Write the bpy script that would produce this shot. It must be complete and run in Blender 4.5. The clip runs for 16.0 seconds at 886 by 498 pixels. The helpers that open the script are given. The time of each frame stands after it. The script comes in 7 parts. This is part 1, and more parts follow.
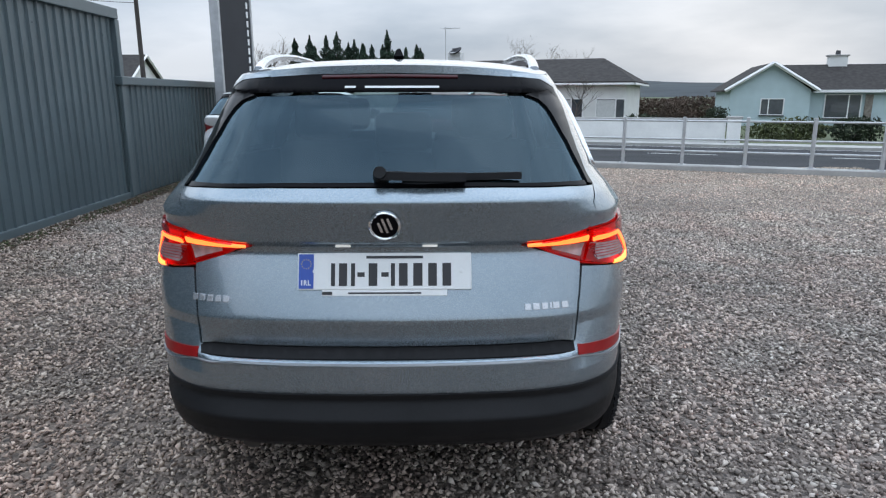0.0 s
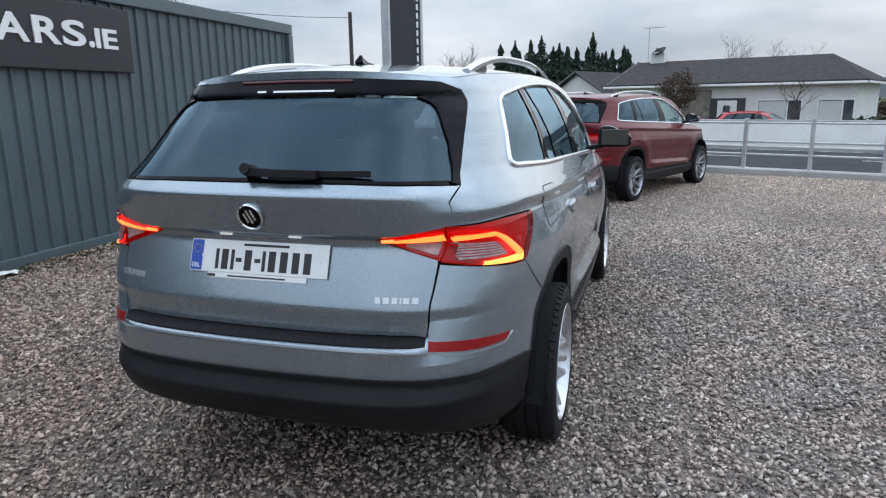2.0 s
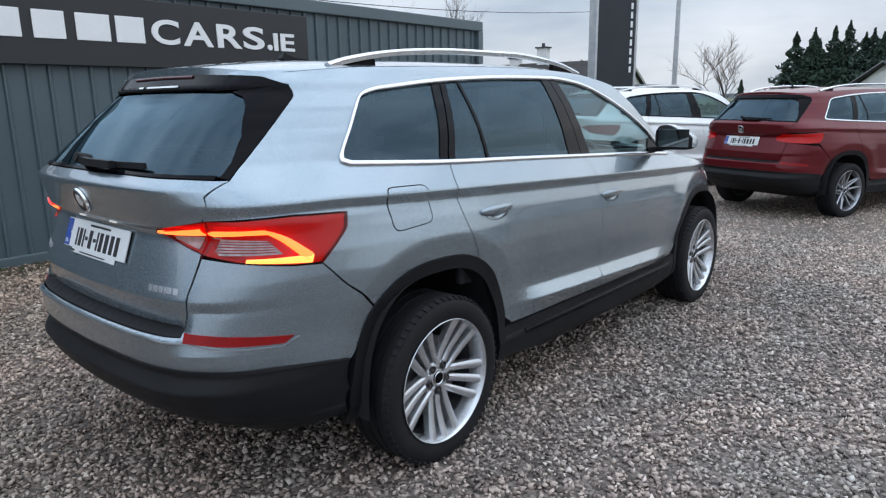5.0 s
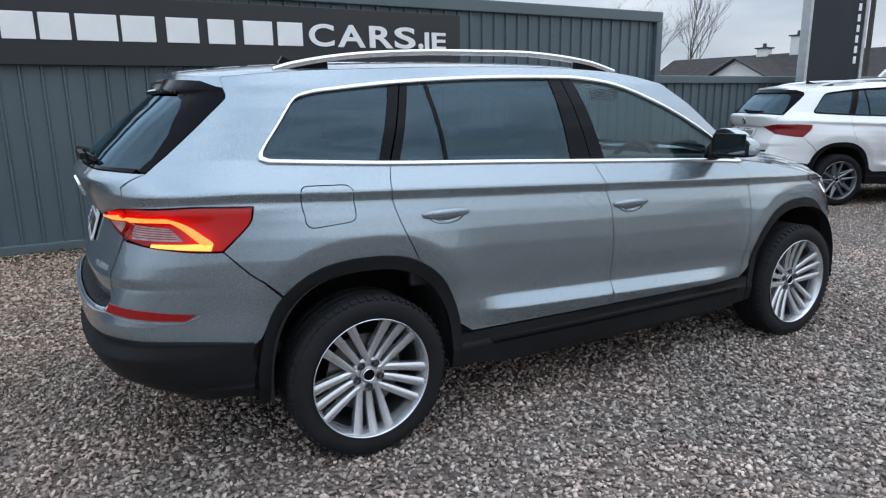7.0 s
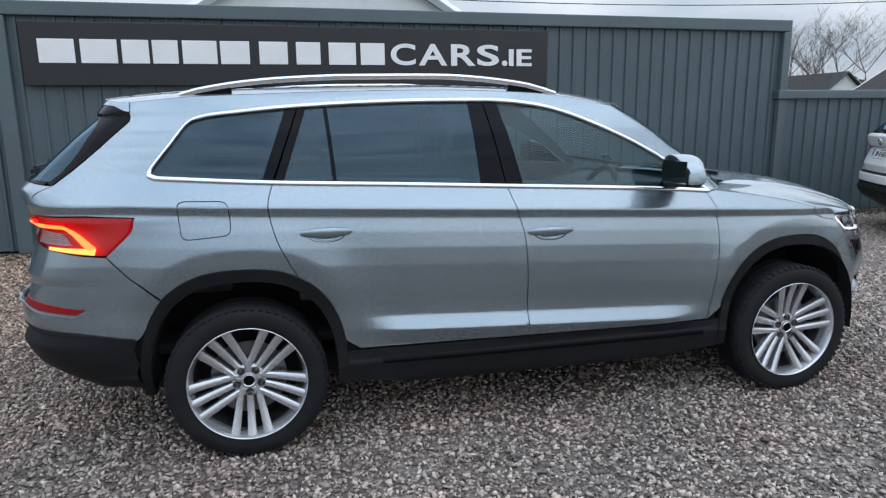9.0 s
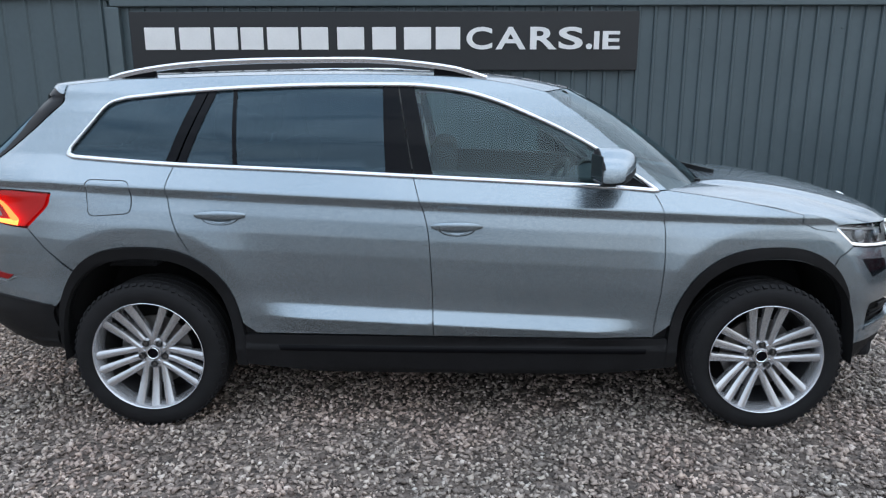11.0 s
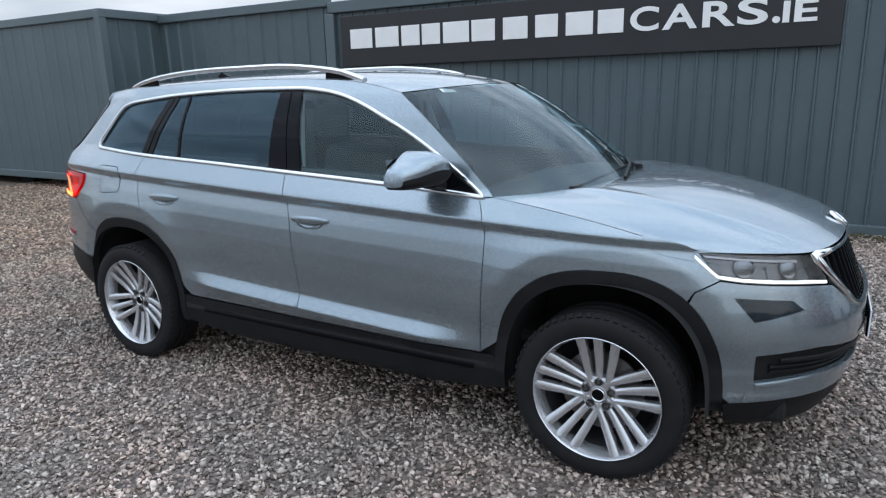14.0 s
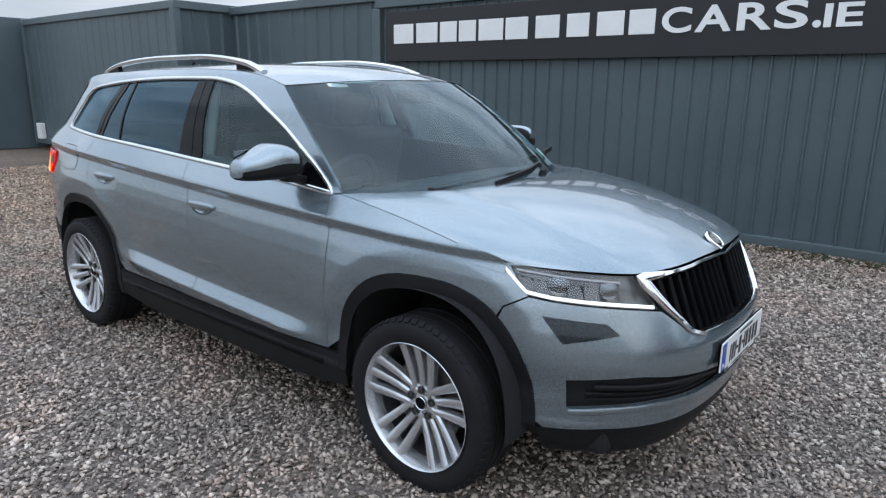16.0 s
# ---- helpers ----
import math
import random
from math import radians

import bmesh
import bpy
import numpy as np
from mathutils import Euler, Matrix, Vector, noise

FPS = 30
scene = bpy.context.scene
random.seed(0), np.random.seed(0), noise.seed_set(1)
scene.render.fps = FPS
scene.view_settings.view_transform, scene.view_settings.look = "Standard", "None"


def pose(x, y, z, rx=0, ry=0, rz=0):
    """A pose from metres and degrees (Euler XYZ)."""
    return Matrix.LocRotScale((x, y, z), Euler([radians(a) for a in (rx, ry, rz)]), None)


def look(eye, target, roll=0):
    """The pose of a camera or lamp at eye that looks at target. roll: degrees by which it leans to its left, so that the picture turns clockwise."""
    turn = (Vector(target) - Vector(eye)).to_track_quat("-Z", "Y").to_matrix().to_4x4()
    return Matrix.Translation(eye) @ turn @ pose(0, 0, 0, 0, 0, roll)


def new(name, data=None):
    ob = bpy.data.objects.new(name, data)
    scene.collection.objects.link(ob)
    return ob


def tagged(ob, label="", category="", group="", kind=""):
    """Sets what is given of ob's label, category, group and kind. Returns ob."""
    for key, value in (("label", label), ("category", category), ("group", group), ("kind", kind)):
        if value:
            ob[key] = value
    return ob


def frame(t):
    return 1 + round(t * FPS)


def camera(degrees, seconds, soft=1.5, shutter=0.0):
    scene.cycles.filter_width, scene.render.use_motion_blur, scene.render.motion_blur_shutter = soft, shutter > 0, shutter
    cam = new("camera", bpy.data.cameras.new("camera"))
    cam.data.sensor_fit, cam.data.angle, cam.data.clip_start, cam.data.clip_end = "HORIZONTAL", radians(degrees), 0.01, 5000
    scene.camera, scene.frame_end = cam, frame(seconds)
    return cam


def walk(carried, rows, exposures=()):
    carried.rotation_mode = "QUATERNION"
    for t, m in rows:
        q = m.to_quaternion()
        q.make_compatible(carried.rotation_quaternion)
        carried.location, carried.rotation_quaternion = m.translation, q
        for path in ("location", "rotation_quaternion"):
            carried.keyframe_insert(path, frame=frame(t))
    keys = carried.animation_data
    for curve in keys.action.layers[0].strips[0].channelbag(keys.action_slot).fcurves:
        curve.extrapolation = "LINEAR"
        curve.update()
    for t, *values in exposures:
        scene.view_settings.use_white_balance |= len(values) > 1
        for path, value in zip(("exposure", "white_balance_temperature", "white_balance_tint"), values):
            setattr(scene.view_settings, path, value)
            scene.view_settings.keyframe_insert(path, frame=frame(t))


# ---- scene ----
cam = camera(67.6, 16.0, soft=1.2)
PATH = [
    (0, (0.149, -4.233, 1.485), (0.169, -2.285, 1.033), -0.1),
    (0.5, (0.418, -4.269, 1.486), (0.254, -2.324, 1.05), -0.5),
    (1, (0.698, -4.161, 1.459), (0.401, -2.232, 1.023), -0.6),
    (1.5, (0.928, -4.11, 1.469), (0.487, -2.208, 1.034), -0.5),
    (2, (1.22, -4.171, 1.473), (0.636, -2.308, 1.036), -0.8),
    (2.5, (1.434, -4.096, 1.46), (0.735, -2.277, 1.013), -0.9),
    (3, (1.642, -3.924, 1.457), (0.829, -2.15, 1.016), -0.9),
    (3.5, (1.903, -3.83, 1.464), (0.946, -2.124, 1.046), -0.8),
    (4, (2.201, -3.787, 1.501), (1.11, -2.157, 1.108), -1.1),
    (4.5, (2.357, -3.602, 1.467), (1.174, -2.042, 1.058), -1.0),
    (4.7, (2.419, -3.469, 1.446), (1.2, -1.941, 1.025), -0.9),
    (6.8, (3.197, -2.461, 1.465), (1.525, -1.458, 1.016), -1.0),
    (7, (3.252, -2.362, 1.461), (1.545, -1.418, 1.017), -0.8),
    (7.5, (3.484, -2.071, 1.483), (1.708, -1.262, 1.046), -0.8),
    (8, (3.557, -1.781, 1.456), (1.74, -1.066, 1.021), -0.5),
    (8.5, (3.574, -1.512, 1.488), (1.715, -0.9, 1.077), -0.4),
    (9, (3.731, -1.205, 1.493), (1.827, -0.743, 1.091), -0.6),
    (9.5, (3.829, -0.927, 1.498), (1.906, -0.576, 1.074), -0.6),
    (9.7, (3.817, -0.799, 1.484), (1.891, -0.481, 1.049), -0.6),
    (11.8, (3.609, 0.571, 1.494), (1.688, 0.255, 1.035), -0.6),
    (12, (3.582, 0.742, 1.506), (1.677, 0.355, 1.036), -1.0),
    (12.5, (3.572, 1.105, 1.524), (1.7, 0.577, 1.058), -1.1),
    (13, (3.415, 1.433, 1.513), (1.59, 0.769, 1.034), -1.4),
    (13.5, (3.312, 1.733, 1.51), (1.553, 0.914, 1.025), -1.4),
    (14, (3.232, 2.069, 1.548), (1.547, 1.104, 1.068), -1.5),
    (14.5, (3.034, 2.275, 1.513), (1.403, 1.226, 1.023), 0.3),
    (15, (2.877, 2.434, 1.53), (1.289, 1.316, 1.05), 1.7),
    (15.5, (2.772, 2.729, 1.541), (1.228, 1.548, 1.066), 1.4),
    (16, (2.608, 2.921, 1.537), (1.101, 1.698, 1.052), 0.6),
]
walk(cam, [(t, look(eye, target, roll)) for t, eye, target, roll in PATH])

# ---- light ----
world = bpy.data.worlds.new("overcast_sky")
scene.world = world
world.use_nodes = True
wn, wl = world.node_tree.nodes, world.node_tree.links
wn.clear()
w_out = wn.new("ShaderNodeOutputWorld")
w_bg = wn.new("ShaderNodeBackground")
w_bg.inputs["Strength"].default_value = 0.10
w_sky = wn.new("ShaderNodeTexSky")
w_sky.sky_type = "NISHITA"
w_sky.sun_disc = False
w_sky.sun_elevation, w_sky.sun_rotation = radians(16), radians(25)
w_sky.dust_density = 4.0
w_co = wn.new("ShaderNodeTexCoord")
w_map = wn.new("ShaderNodeMapping")
w_map.inputs["Scale"].default_value = (1.0, 1.0, 3.6)
w_no = wn.new("ShaderNodeTexNoise")
w_no.inputs["Scale"].default_value, w_no.inputs["Detail"].default_value = 2.6, 7.0
w_no.inputs["Roughness"].default_value = 0.5
w_ra = wn.new("ShaderNodeValToRGB")
w_ra.color_ramp.elements[0].position, w_ra.color_ramp.elements[0].color = 0.36, (4.2, 4.95, 5.85, 1)
w_ra.color_ramp.elements[1].position, w_ra.color_ramp.elements[1].color = 0.66, (7.5, 8.0, 8.7, 1)
w_mix = wn.new("ShaderNodeMix")
w_mix.data_type = "RGBA"
w_mix.inputs[0].default_value = 0.98
wl.new(w_co.outputs["Generated"], w_map.inputs["Vector"])
wl.new(w_map.outputs["Vector"], w_no.inputs["Vector"])
wl.new(w_no.outputs["Fac"], w_ra.inputs["Fac"])
wl.new(w_sky.outputs["Color"], w_mix.inputs[6])
wl.new(w_ra.outputs["Color"], w_mix.inputs[7])
# an overcast sky is brighter overhead than at the horizon
w_sep = wn.new("ShaderNodeSeparateXYZ")
w_up = wn.new("ShaderNodeValToRGB")
w_up.color_ramp.elements[0].position, w_up.color_ramp.elements[0].color = 0.04, (1.0, 1.0, 1.0, 1)
w_up.color_ramp.elements[1].position, w_up.color_ramp.elements[1].color = 0.85, (2.66, 2.83, 3.06, 1)
w_mul = wn.new("ShaderNodeVectorMath")
w_mul.operation = "MULTIPLY"
wl.new(w_co.outputs["Generated"], w_sep.inputs["Vector"])
wl.new(w_sep.outputs["Z"], w_up.inputs["Fac"])
wl.new(w_mix.outputs[2], w_mul.inputs[0])
wl.new(w_up.outputs["Color"], w_mul.inputs[1])
wl.new(w_mul.outputs["Vector"], w_bg.inputs["Color"])
wl.new(w_bg.outputs["Background"], w_out.inputs["Surface"])
sun = new("sun", bpy.data.lights.new("sun", "SUN"))
sun.data.energy, sun.data.angle, sun.data.color = 0.6, radians(110), (1.0, 0.96, 0.9)
sun.matrix_world = look((30, 60, 40), (0, 0, 0))


# ---- materials ----
def material(name, color, rough=0.5, metal=0.0, vary=0.12, scale=8.0, bump=0.0, bump_scale=60.0, coat=0.0, per_piece=0.0, spec=0.5,
             color2=None, detail=4.0, island=False):
    """A surface with two scales of variation: broad stains and fine grain."""
    m = bpy.data.materials.new(name)
    m.use_nodes = True
    n, l = m.node_tree.nodes, m.node_tree.links
    b = n["Principled BSDF"]
    b.inputs["Roughness"].default_value, b.inputs["Metallic"].default_value = rough, metal
    b.inputs["Coat Weight"].default_value, b.inputs["Coat Roughness"].default_value = coat, 0.02
    b.inputs["Specular IOR Level"].default_value = spec
    co = n.new("ShaderNodeTexCoord")
    a = n.new("ShaderNodeTexNoise")
    a.inputs["Scale"].default_value, a.inputs["Detail"].default_value = scale, detail
    f = n.new("ShaderNodeTexNoise")
    f.inputs["Scale"].default_value, f.inputs["Detail"].default_value = scale * 14, 3.0
    l.new(co.outputs["Object"], a.inputs["Vector"])
    l.new(co.outputs["Object"], f.inputs["Vector"])
    add = n.new("ShaderNodeMath")
    add.operation = "MULTIPLY_ADD"
    add.inputs[1].default_value = 0.4
    l.new(f.outputs["Fac"], add.inputs[0])
    l.new(a.outputs["Fac"], add.inputs[2])
    ra = n.new("ShaderNodeValToRGB")
    lo = [max(0.0, c * (1 - vary)) for c in color]
    hi = [min(1.0, c * (1 + vary)) for c in (color2 or color)]
    ra.color_ramp.elements[0].position, ra.color_ramp.elements[0].color = 0.45, (*lo, 1)
    ra.color_ramp.elements[1].position, ra.color_ramp.elements[1].color = 0.95, (*hi, 1)
    l.new(add.outputs[0], ra.inputs["Fac"])
    last = ra.outputs["Color"]
    if per_piece:
        src = n.new("ShaderNodeNewGeometry" if island else "ShaderNodeObjectInfo")
        hs = n.new("ShaderNodeHueSaturation")
        mr = n.new("ShaderNodeMapRange")
        mr.inputs["To Min"].default_value, mr.inputs["To Max"].default_value = 1 - per_piece, 1 + per_piece
        l.new(src.outputs["Random Per Island" if island else "Random"], mr.inputs["Value"])
        l.new(mr.outputs[0], hs.inputs["Value"])
        l.new(last, hs.inputs["Color"])
        last = hs.outputs["Color"]
    l.new(last, b.inputs["Base Color"])
    if bump:
        g = n.new("ShaderNodeTexNoise")
        g.inputs["Scale"].default_value, g.inputs["Detail"].default_value = bump_scale, 4.0
        l.new(co.outputs["Object"], g.inputs["Vector"])
        bu = n.new("ShaderNodeBump")
        bu.inputs["Strength"].default_value, bu.inputs["Distance"].default_value = bump, 0.01
        l.new(g.outputs["Fac"], bu.inputs["Height"])
        l.new(bu.outputs["Normal"], b.inputs["Normal"])
    return m


def glow(name, color, strength, base=(0.4, 0.02, 0.01)):
    m = bpy.data.materials.new(name)
    m.use_nodes = True
    b = m.node_tree.nodes["Principled BSDF"]
    b.inputs["Base Color"].default_value = (*base, 1)
    b.inputs["Roughness"].default_value = 0.3
    b.inputs["Emission Color"].default_value, b.inputs["Emission Strength"].default_value = (*color, 1), strength
    return m


def glass(name, tint, rough=0.0, gloss=(1.0, 1.0, 1.0), ior=1.5, haze=0.03, haze_color=(0.35, 0.37, 0.38)):
    """A thin tinted pane: what lies behind is seen through it, with a mirror-like gloss that follows Fresnel."""
    m = bpy.data.materials.new(name)
    m.use_nodes = True
    n, l = m.node_tree.nodes, m.node_tree.links
    n.clear()
    out = n.new("ShaderNodeOutputMaterial")
    tr = n.new("ShaderNodeBsdfTransparent")
    tr.inputs["Color"].default_value = (*tint, 1)
    # diffuse film: sky sheen painted into window panes, body colour in red lenses
    di = n.new("ShaderNodeBsdfDiffuse")
    di.inputs["Color"].default_value = (*haze_color, 1)
    m1 = n.new("ShaderNodeMixShader")
    m1.inputs[0].default_value = haze
    gl = n.new("ShaderNodeBsdfGlossy")
    gl.inputs["Roughness"].default_value = rough
    gl.inputs["Color"].default_value = (*gloss, 1)
    # gloss by the angle, the same from both sides of the pane
    lw = n.new("ShaderNodeLayerWeight")
    lw.inputs["Blend"].default_value = 0.5
    pw = n.new("ShaderNodeMath")
    pw.operation = "POWER"
    pw.inputs[1].default_value = 5.0
    l.new(lw.outputs["Facing"], pw.inputs[0])
    r0 = ((ior - 1) / (ior + 1)) ** 2
    fr = n.new("ShaderNodeMath")
    fr.operation = "MULTIPLY_ADD"
    fr.inputs[1].default_value, fr.inputs[2].default_value = 1 - r0, r0
    l.new(pw.outputs[0], fr.inputs[0])
    m2 = n.new("ShaderNodeMixShader")
    l.new(tr.outputs[0], m1.inputs[1])
    l.new(di.outputs[0], m1.inputs[2])
    l.new(fr.outputs[0], m2.inputs[0])
    l.new(m1.outputs[0], m2.inputs[1])
    l.new(gl.outputs[0], m2.inputs[2])
    l.new(m2.outputs[0], out.inputs["Surface"])
    return m


def car_paint(name, color, flake=0.04, metal=0.8, rough=0.28, coat=1.0):
    m = material(name, color, rough, metal, 0.03, 1.5, coat=coat)
    n, l = m.node_tree.nodes, m.node_tree.links
    b = n["Principled BSDF"]
    v = n.new("ShaderNodeTexVoronoi")
    v.inputs["Scale"].default_value = 900
    co = n.new("ShaderNodeTexCoord")
    l.new(co.outputs["Object"], v.inputs["Vector"])
    mr = n.new("ShaderNodeMapRange")
    mr.inputs["To Min"].default_value, mr.inputs["To Max"].default_value = rough - flake * 0.25, rough + flake * 0.25
    l.new(v.outputs["Color"], mr.inputs["Value"])
    l.new(mr.outputs[0], b.inputs["Roughness"])
    return m


GREY_PAINT = car_paint("grey_metallic_paint", (0.256, 0.309, 0.346), metal=0.80, rough=0.27)
RED_PAINT = car_paint("dark_red_metallic_paint", (0.105, 0.004, 0.008), metal=0.25, rough=0.35, coat=0.4)
RED_PAINT.node_tree.nodes["Principled BSDF"].inputs["Specular IOR Level"].default_value = 0.2
WHITE_PAINT = car_paint("white_car_paint", (0.80, 0.80, 0.79), metal=0.0, rough=0.4)
BRIGHT_RED_PAINT = car_paint("bright_red_car_paint", (0.45, 0.015, 0.02), metal=0.1)
PLASTIC = material("black_textured_plastic", (0.010, 0.0102, 0.0112), 0.50, 0, 0.25, 6, 0.2, 900, spec=0.20)
GLOSS_BLACK = material("gloss_black_trim", (0.004, 0.004, 0.005), 0.12, 0, 0.1, 4, spec=0.07)
FOIL = material("satin_black_foil", (0.004, 0.0045, 0.006), 0.07, 0, 0.1, 4, spec=0.10)
LINER = material("black_underbody", (0.006, 0.006, 0.007), 0.9, 0, 0.3, 6)
CHROME = material("bright_chrome", (0.86, 0.87, 0.88), 0.10, 1.0, 0.03, 4)
SATIN = material("satin_aluminium", (0.72, 0.73, 0.75), 0.26, 1.0, 0.05, 5)
ALLOY = material("silver_alloy_wheel_paint", (0.56, 0.57, 0.59), 0.26, 0.75, 0.05, 6, coat=0.5)
ALLOY_DARK = material("grey_machined_alloy", (0.36, 0.37, 0.39), 0.3, 0.8, 0.08, 6)
MIRROR = material("dim_mirror_glass", (0.16, 0.18, 0.185), 0.03, 1.0, 0.02, 4)
RUBBER = material("tyre_rubber", (0.010, 0.010, 0.011), 0.75, 0, 0.3, 9, 0.15, 300, spec=0.25)
STEEL = material("worn_brake_steel", (0.16, 0.155, 0.15), 0.4, 0.9, 0.2, 20)
# blue-green film colours imitate reflected sky; on the windscreen dust as well
PRIVACY = glass("dark_tinted_glass", (0.11, 0.135, 0.145), ior=1.66, gloss=(0.58, 0.82, 0.98), haze=0.015, haze_color=(0.20, 0.40, 0.50))
CLEAR = glass("light_tinted_glass", (0.56, 0.70, 0.71), ior=1.55, gloss=(0.80, 0.95, 1.0), haze=0.008, haze_color=(0.30, 0.48, 0.50))
SCREEN = glass("hazy_dusty_windscreen_glass", (0.60, 0.72, 0.73), ior=1.62, gloss=(0.86, 0.96, 1.0), haze=0.012, haze_color=(0.42, 0.52, 0.55))
# near-black colour carries the shade deep in the wheel and bolt holes
SHADED_BARREL = material("shaded_wheel_barrel", (0.035, 0.036, 0.038), 0.5, 0.3, 0.2, 12)
LENS = glass("clear_lamp_lens", (0.93, 0.94, 0.95), ior=1.45, haze=0.0)
RED_LENS = glass("red_lamp_lens", (0.85, 0.03, 0.02), ior=1.45, haze=0.02, haze_color=(0.7, 0.02, 0.01))
PROJECTOR = material("dark_projector_glass", (0.16, 0.17, 0.18), 0.12, 0.8, 0.15, 30)
SMOKE = glass("smoked_lamp_lens", (0.30, 0.32, 0.34), ior=1.45, haze=0.0)
DARK_RED = material("unlit_dark_red_lens", (0.050, 0.005, 0.008), 0.25, 0, 0.1, 20)
RED_REFLECTOR = material("red_reflector_plastic", (0.25, 0.006, 0.007), 0.35, 0, 0.15, 40, coat=0.15, spec=0.25)
RED_GLOW = glow("lit_red_light_guide", (1.0, 0.17, 0.03), 2.8)
AMBER_GLOW = glow("lit_amber_red_light_guide", (1.0, 0.30, 0.06), 2.9)
RED_DIM = glow("red_lamp_inner", (0.9, 0.015, 0.008), 0.09, (0.45, 0.010, 0.008))
WHITE_GLOW = glow("white_light_guide", (0.95, 0.98, 1.0), 0.75, (0.9, 0.9, 0.9))
PLATE_GLOW = glow("plate_lamp", (1.0, 0.97, 0.9), 0.35, (0.9, 0.9, 0.9))
LENS_GREY = material("clear_ribbed_lens", (0.33, 0.27, 0.27), 0.25, 0.2, 0.35, 40)
REFLECTOR = material("lamp_reflector", (0.75, 0.76, 0.78), 0.15, 0.9, 0.15, 30)
PLATE_WHITE = material("white_plate", (0.74, 0.75, 0.74), 0.4, 0, 0.04, 10)
PLATE_BLUE = material("blue_plate_band", (0.02, 0.07, 0.36), 0.4, 0, 0.05, 10)
STAR_YELLOW = material("yellow_star_print", (0.60, 0.46, 0.05), 0.5, 0, 0.05, 10)
PLATE_DARK = material("black_plate_marks", (0.02, 0.02, 0.022), 0.5, 0, 0.1, 10)
SEAT_FABRIC = material("dark_seat_fabric", (0.035, 0.036, 0.04), 0.85, 0, 0.25, 20, 0.2, 400)
DASH = material("dark_dashboard_plastic", (0.028, 0.029, 0.032), 0.6, 0, 0.2, 12)
HEADLINER = material("pale_grey_headliner", (0.42, 0.42, 0.40), 0.9, 0, 0.06, 12)
PAPER = material("white_sticker", (0.72, 0.74, 0.72), 0.5, 0, 0.06, 20)
GREEN_PAPER = material("green_sticker", (0.25, 0.42, 0.36), 0.5, 0, 0.06, 20)


# ---- building helpers ----
def thing(name, label, category, group="", kind="", m=None):
    ob = new(name)
    ob.empty_display_size = 0.2
    if m is not None:
        ob.matrix_world = m
    return tagged(ob, label, category, group, kind)


def link_mesh(name, me, mat, parent, label=""):
    for mt in (mat if isinstance(mat, (list, tuple)) else (mat,)):
        me.materials.append(mt)
    ob = new(name, me)
    if parent is not None:
        ob.parent = parent
    if label:
        tagged(ob, label)
    return ob


def part(name, bm, mat, parent=None, label="", smooth=False):
    me = bpy.data.meshes.new(name)
    bmesh.ops.recalc_face_normals(bm, faces=bm.faces)
    bm.to_mesh(me)
    bm.free()
    if smooth:
        me.polygons.foreach_set("use_smooth", [True] * len(me.polygons))
        me.set_sharp_from_angle(angle=radians(smooth if smooth is not True else 40))
    return link_mesh(name, me, mat, parent, label)


def raw(name, verts, faces, mat, parent=None, label="", smooth=0, normals=None):
    me = bpy.data.meshes.new(name)
    me.from_pydata([tuple(v) for v in verts], [], [tuple(int(i) for i in f) for f in faces])
    if smooth:
        me.polygons.foreach_set("use_smooth", [True] * len(me.polygons))
        if normals is None:
            me.set_sharp_from_angle(angle=radians(smooth))
        else:
            me.normals_split_custom_set_from_vertices([tuple(v) for v in normals])
    return link_mesh(name, me, mat, parent, label)


def add_box(bm, size, m=None, bevel=0.0, seg=2):
    made = bmesh.ops.create_cube(bm, size=1.0, matrix=(m or Matrix()) @ Matrix.Diagonal((*size, 1)))
    if bevel:
        edges = list({e for v in made["verts"] for e in v.link_edges})
        bmesh.ops.bevel(bm, geom=edges, offset=bevel, segments=seg, affect="EDGES", profile=0.5)
    return bm


def box(size, m=None, bevel=0.0, seg=2):
    return add_box(bmesh.new(), size, m, bevel, seg)


def add_cyl(bm, r1, r2, depth, m=None, seg=16, caps=True):
    bmesh.ops.create_cone(bm, cap_ends=caps, segments=seg, radius1=r1, radius2=r2, depth=depth, matrix=m or Matrix())
    return bm


def tube_between(bm, a, b, r1, r2=None, seg=8):
    a, b = Vector(a), Vector(b)
    d = b - a
    if d.length < 1e-6:
        return bm
    m = Matrix.Translation((a + b) / 2) @ d.to_track_quat("Z", "Y").to_matrix().to_4x4()
    return add_cyl(bm, r1, r1 if r2 is None else r2, d.length, m, seg)


def sweep(bm, pts, section, ups=None, close=False):
    """Sweep a closed section (pairs across, up) along points."""
    pts = [Vector(p) for p in pts]
    rings = []
    for i, p in enumerate(pts):
        a, b = pts[max(i - 1, 0)], pts[min(i + 1, len(pts) - 1)]
        t = (b - a).normalized()
        up = Vector(ups[i]) if ups is not None else Vector((0, 0, 1))
        side = t.cross(up).normalized()
        up = side.cross(t).normalized()
        rings.append([bm.verts.new(p + side * s + up * u) for s, u in section])
    k = len(section)
    for r0, r1 in zip(rings, rings[1:]):
        for j in range(k):
            bm.faces.new((r0[j], r0[(j + 1) % k], r1[(j + 1) % k], r1[j]))
    bm.faces.new(rings[0][::-1])
    bm.faces.new(rings[-1])
    return bm


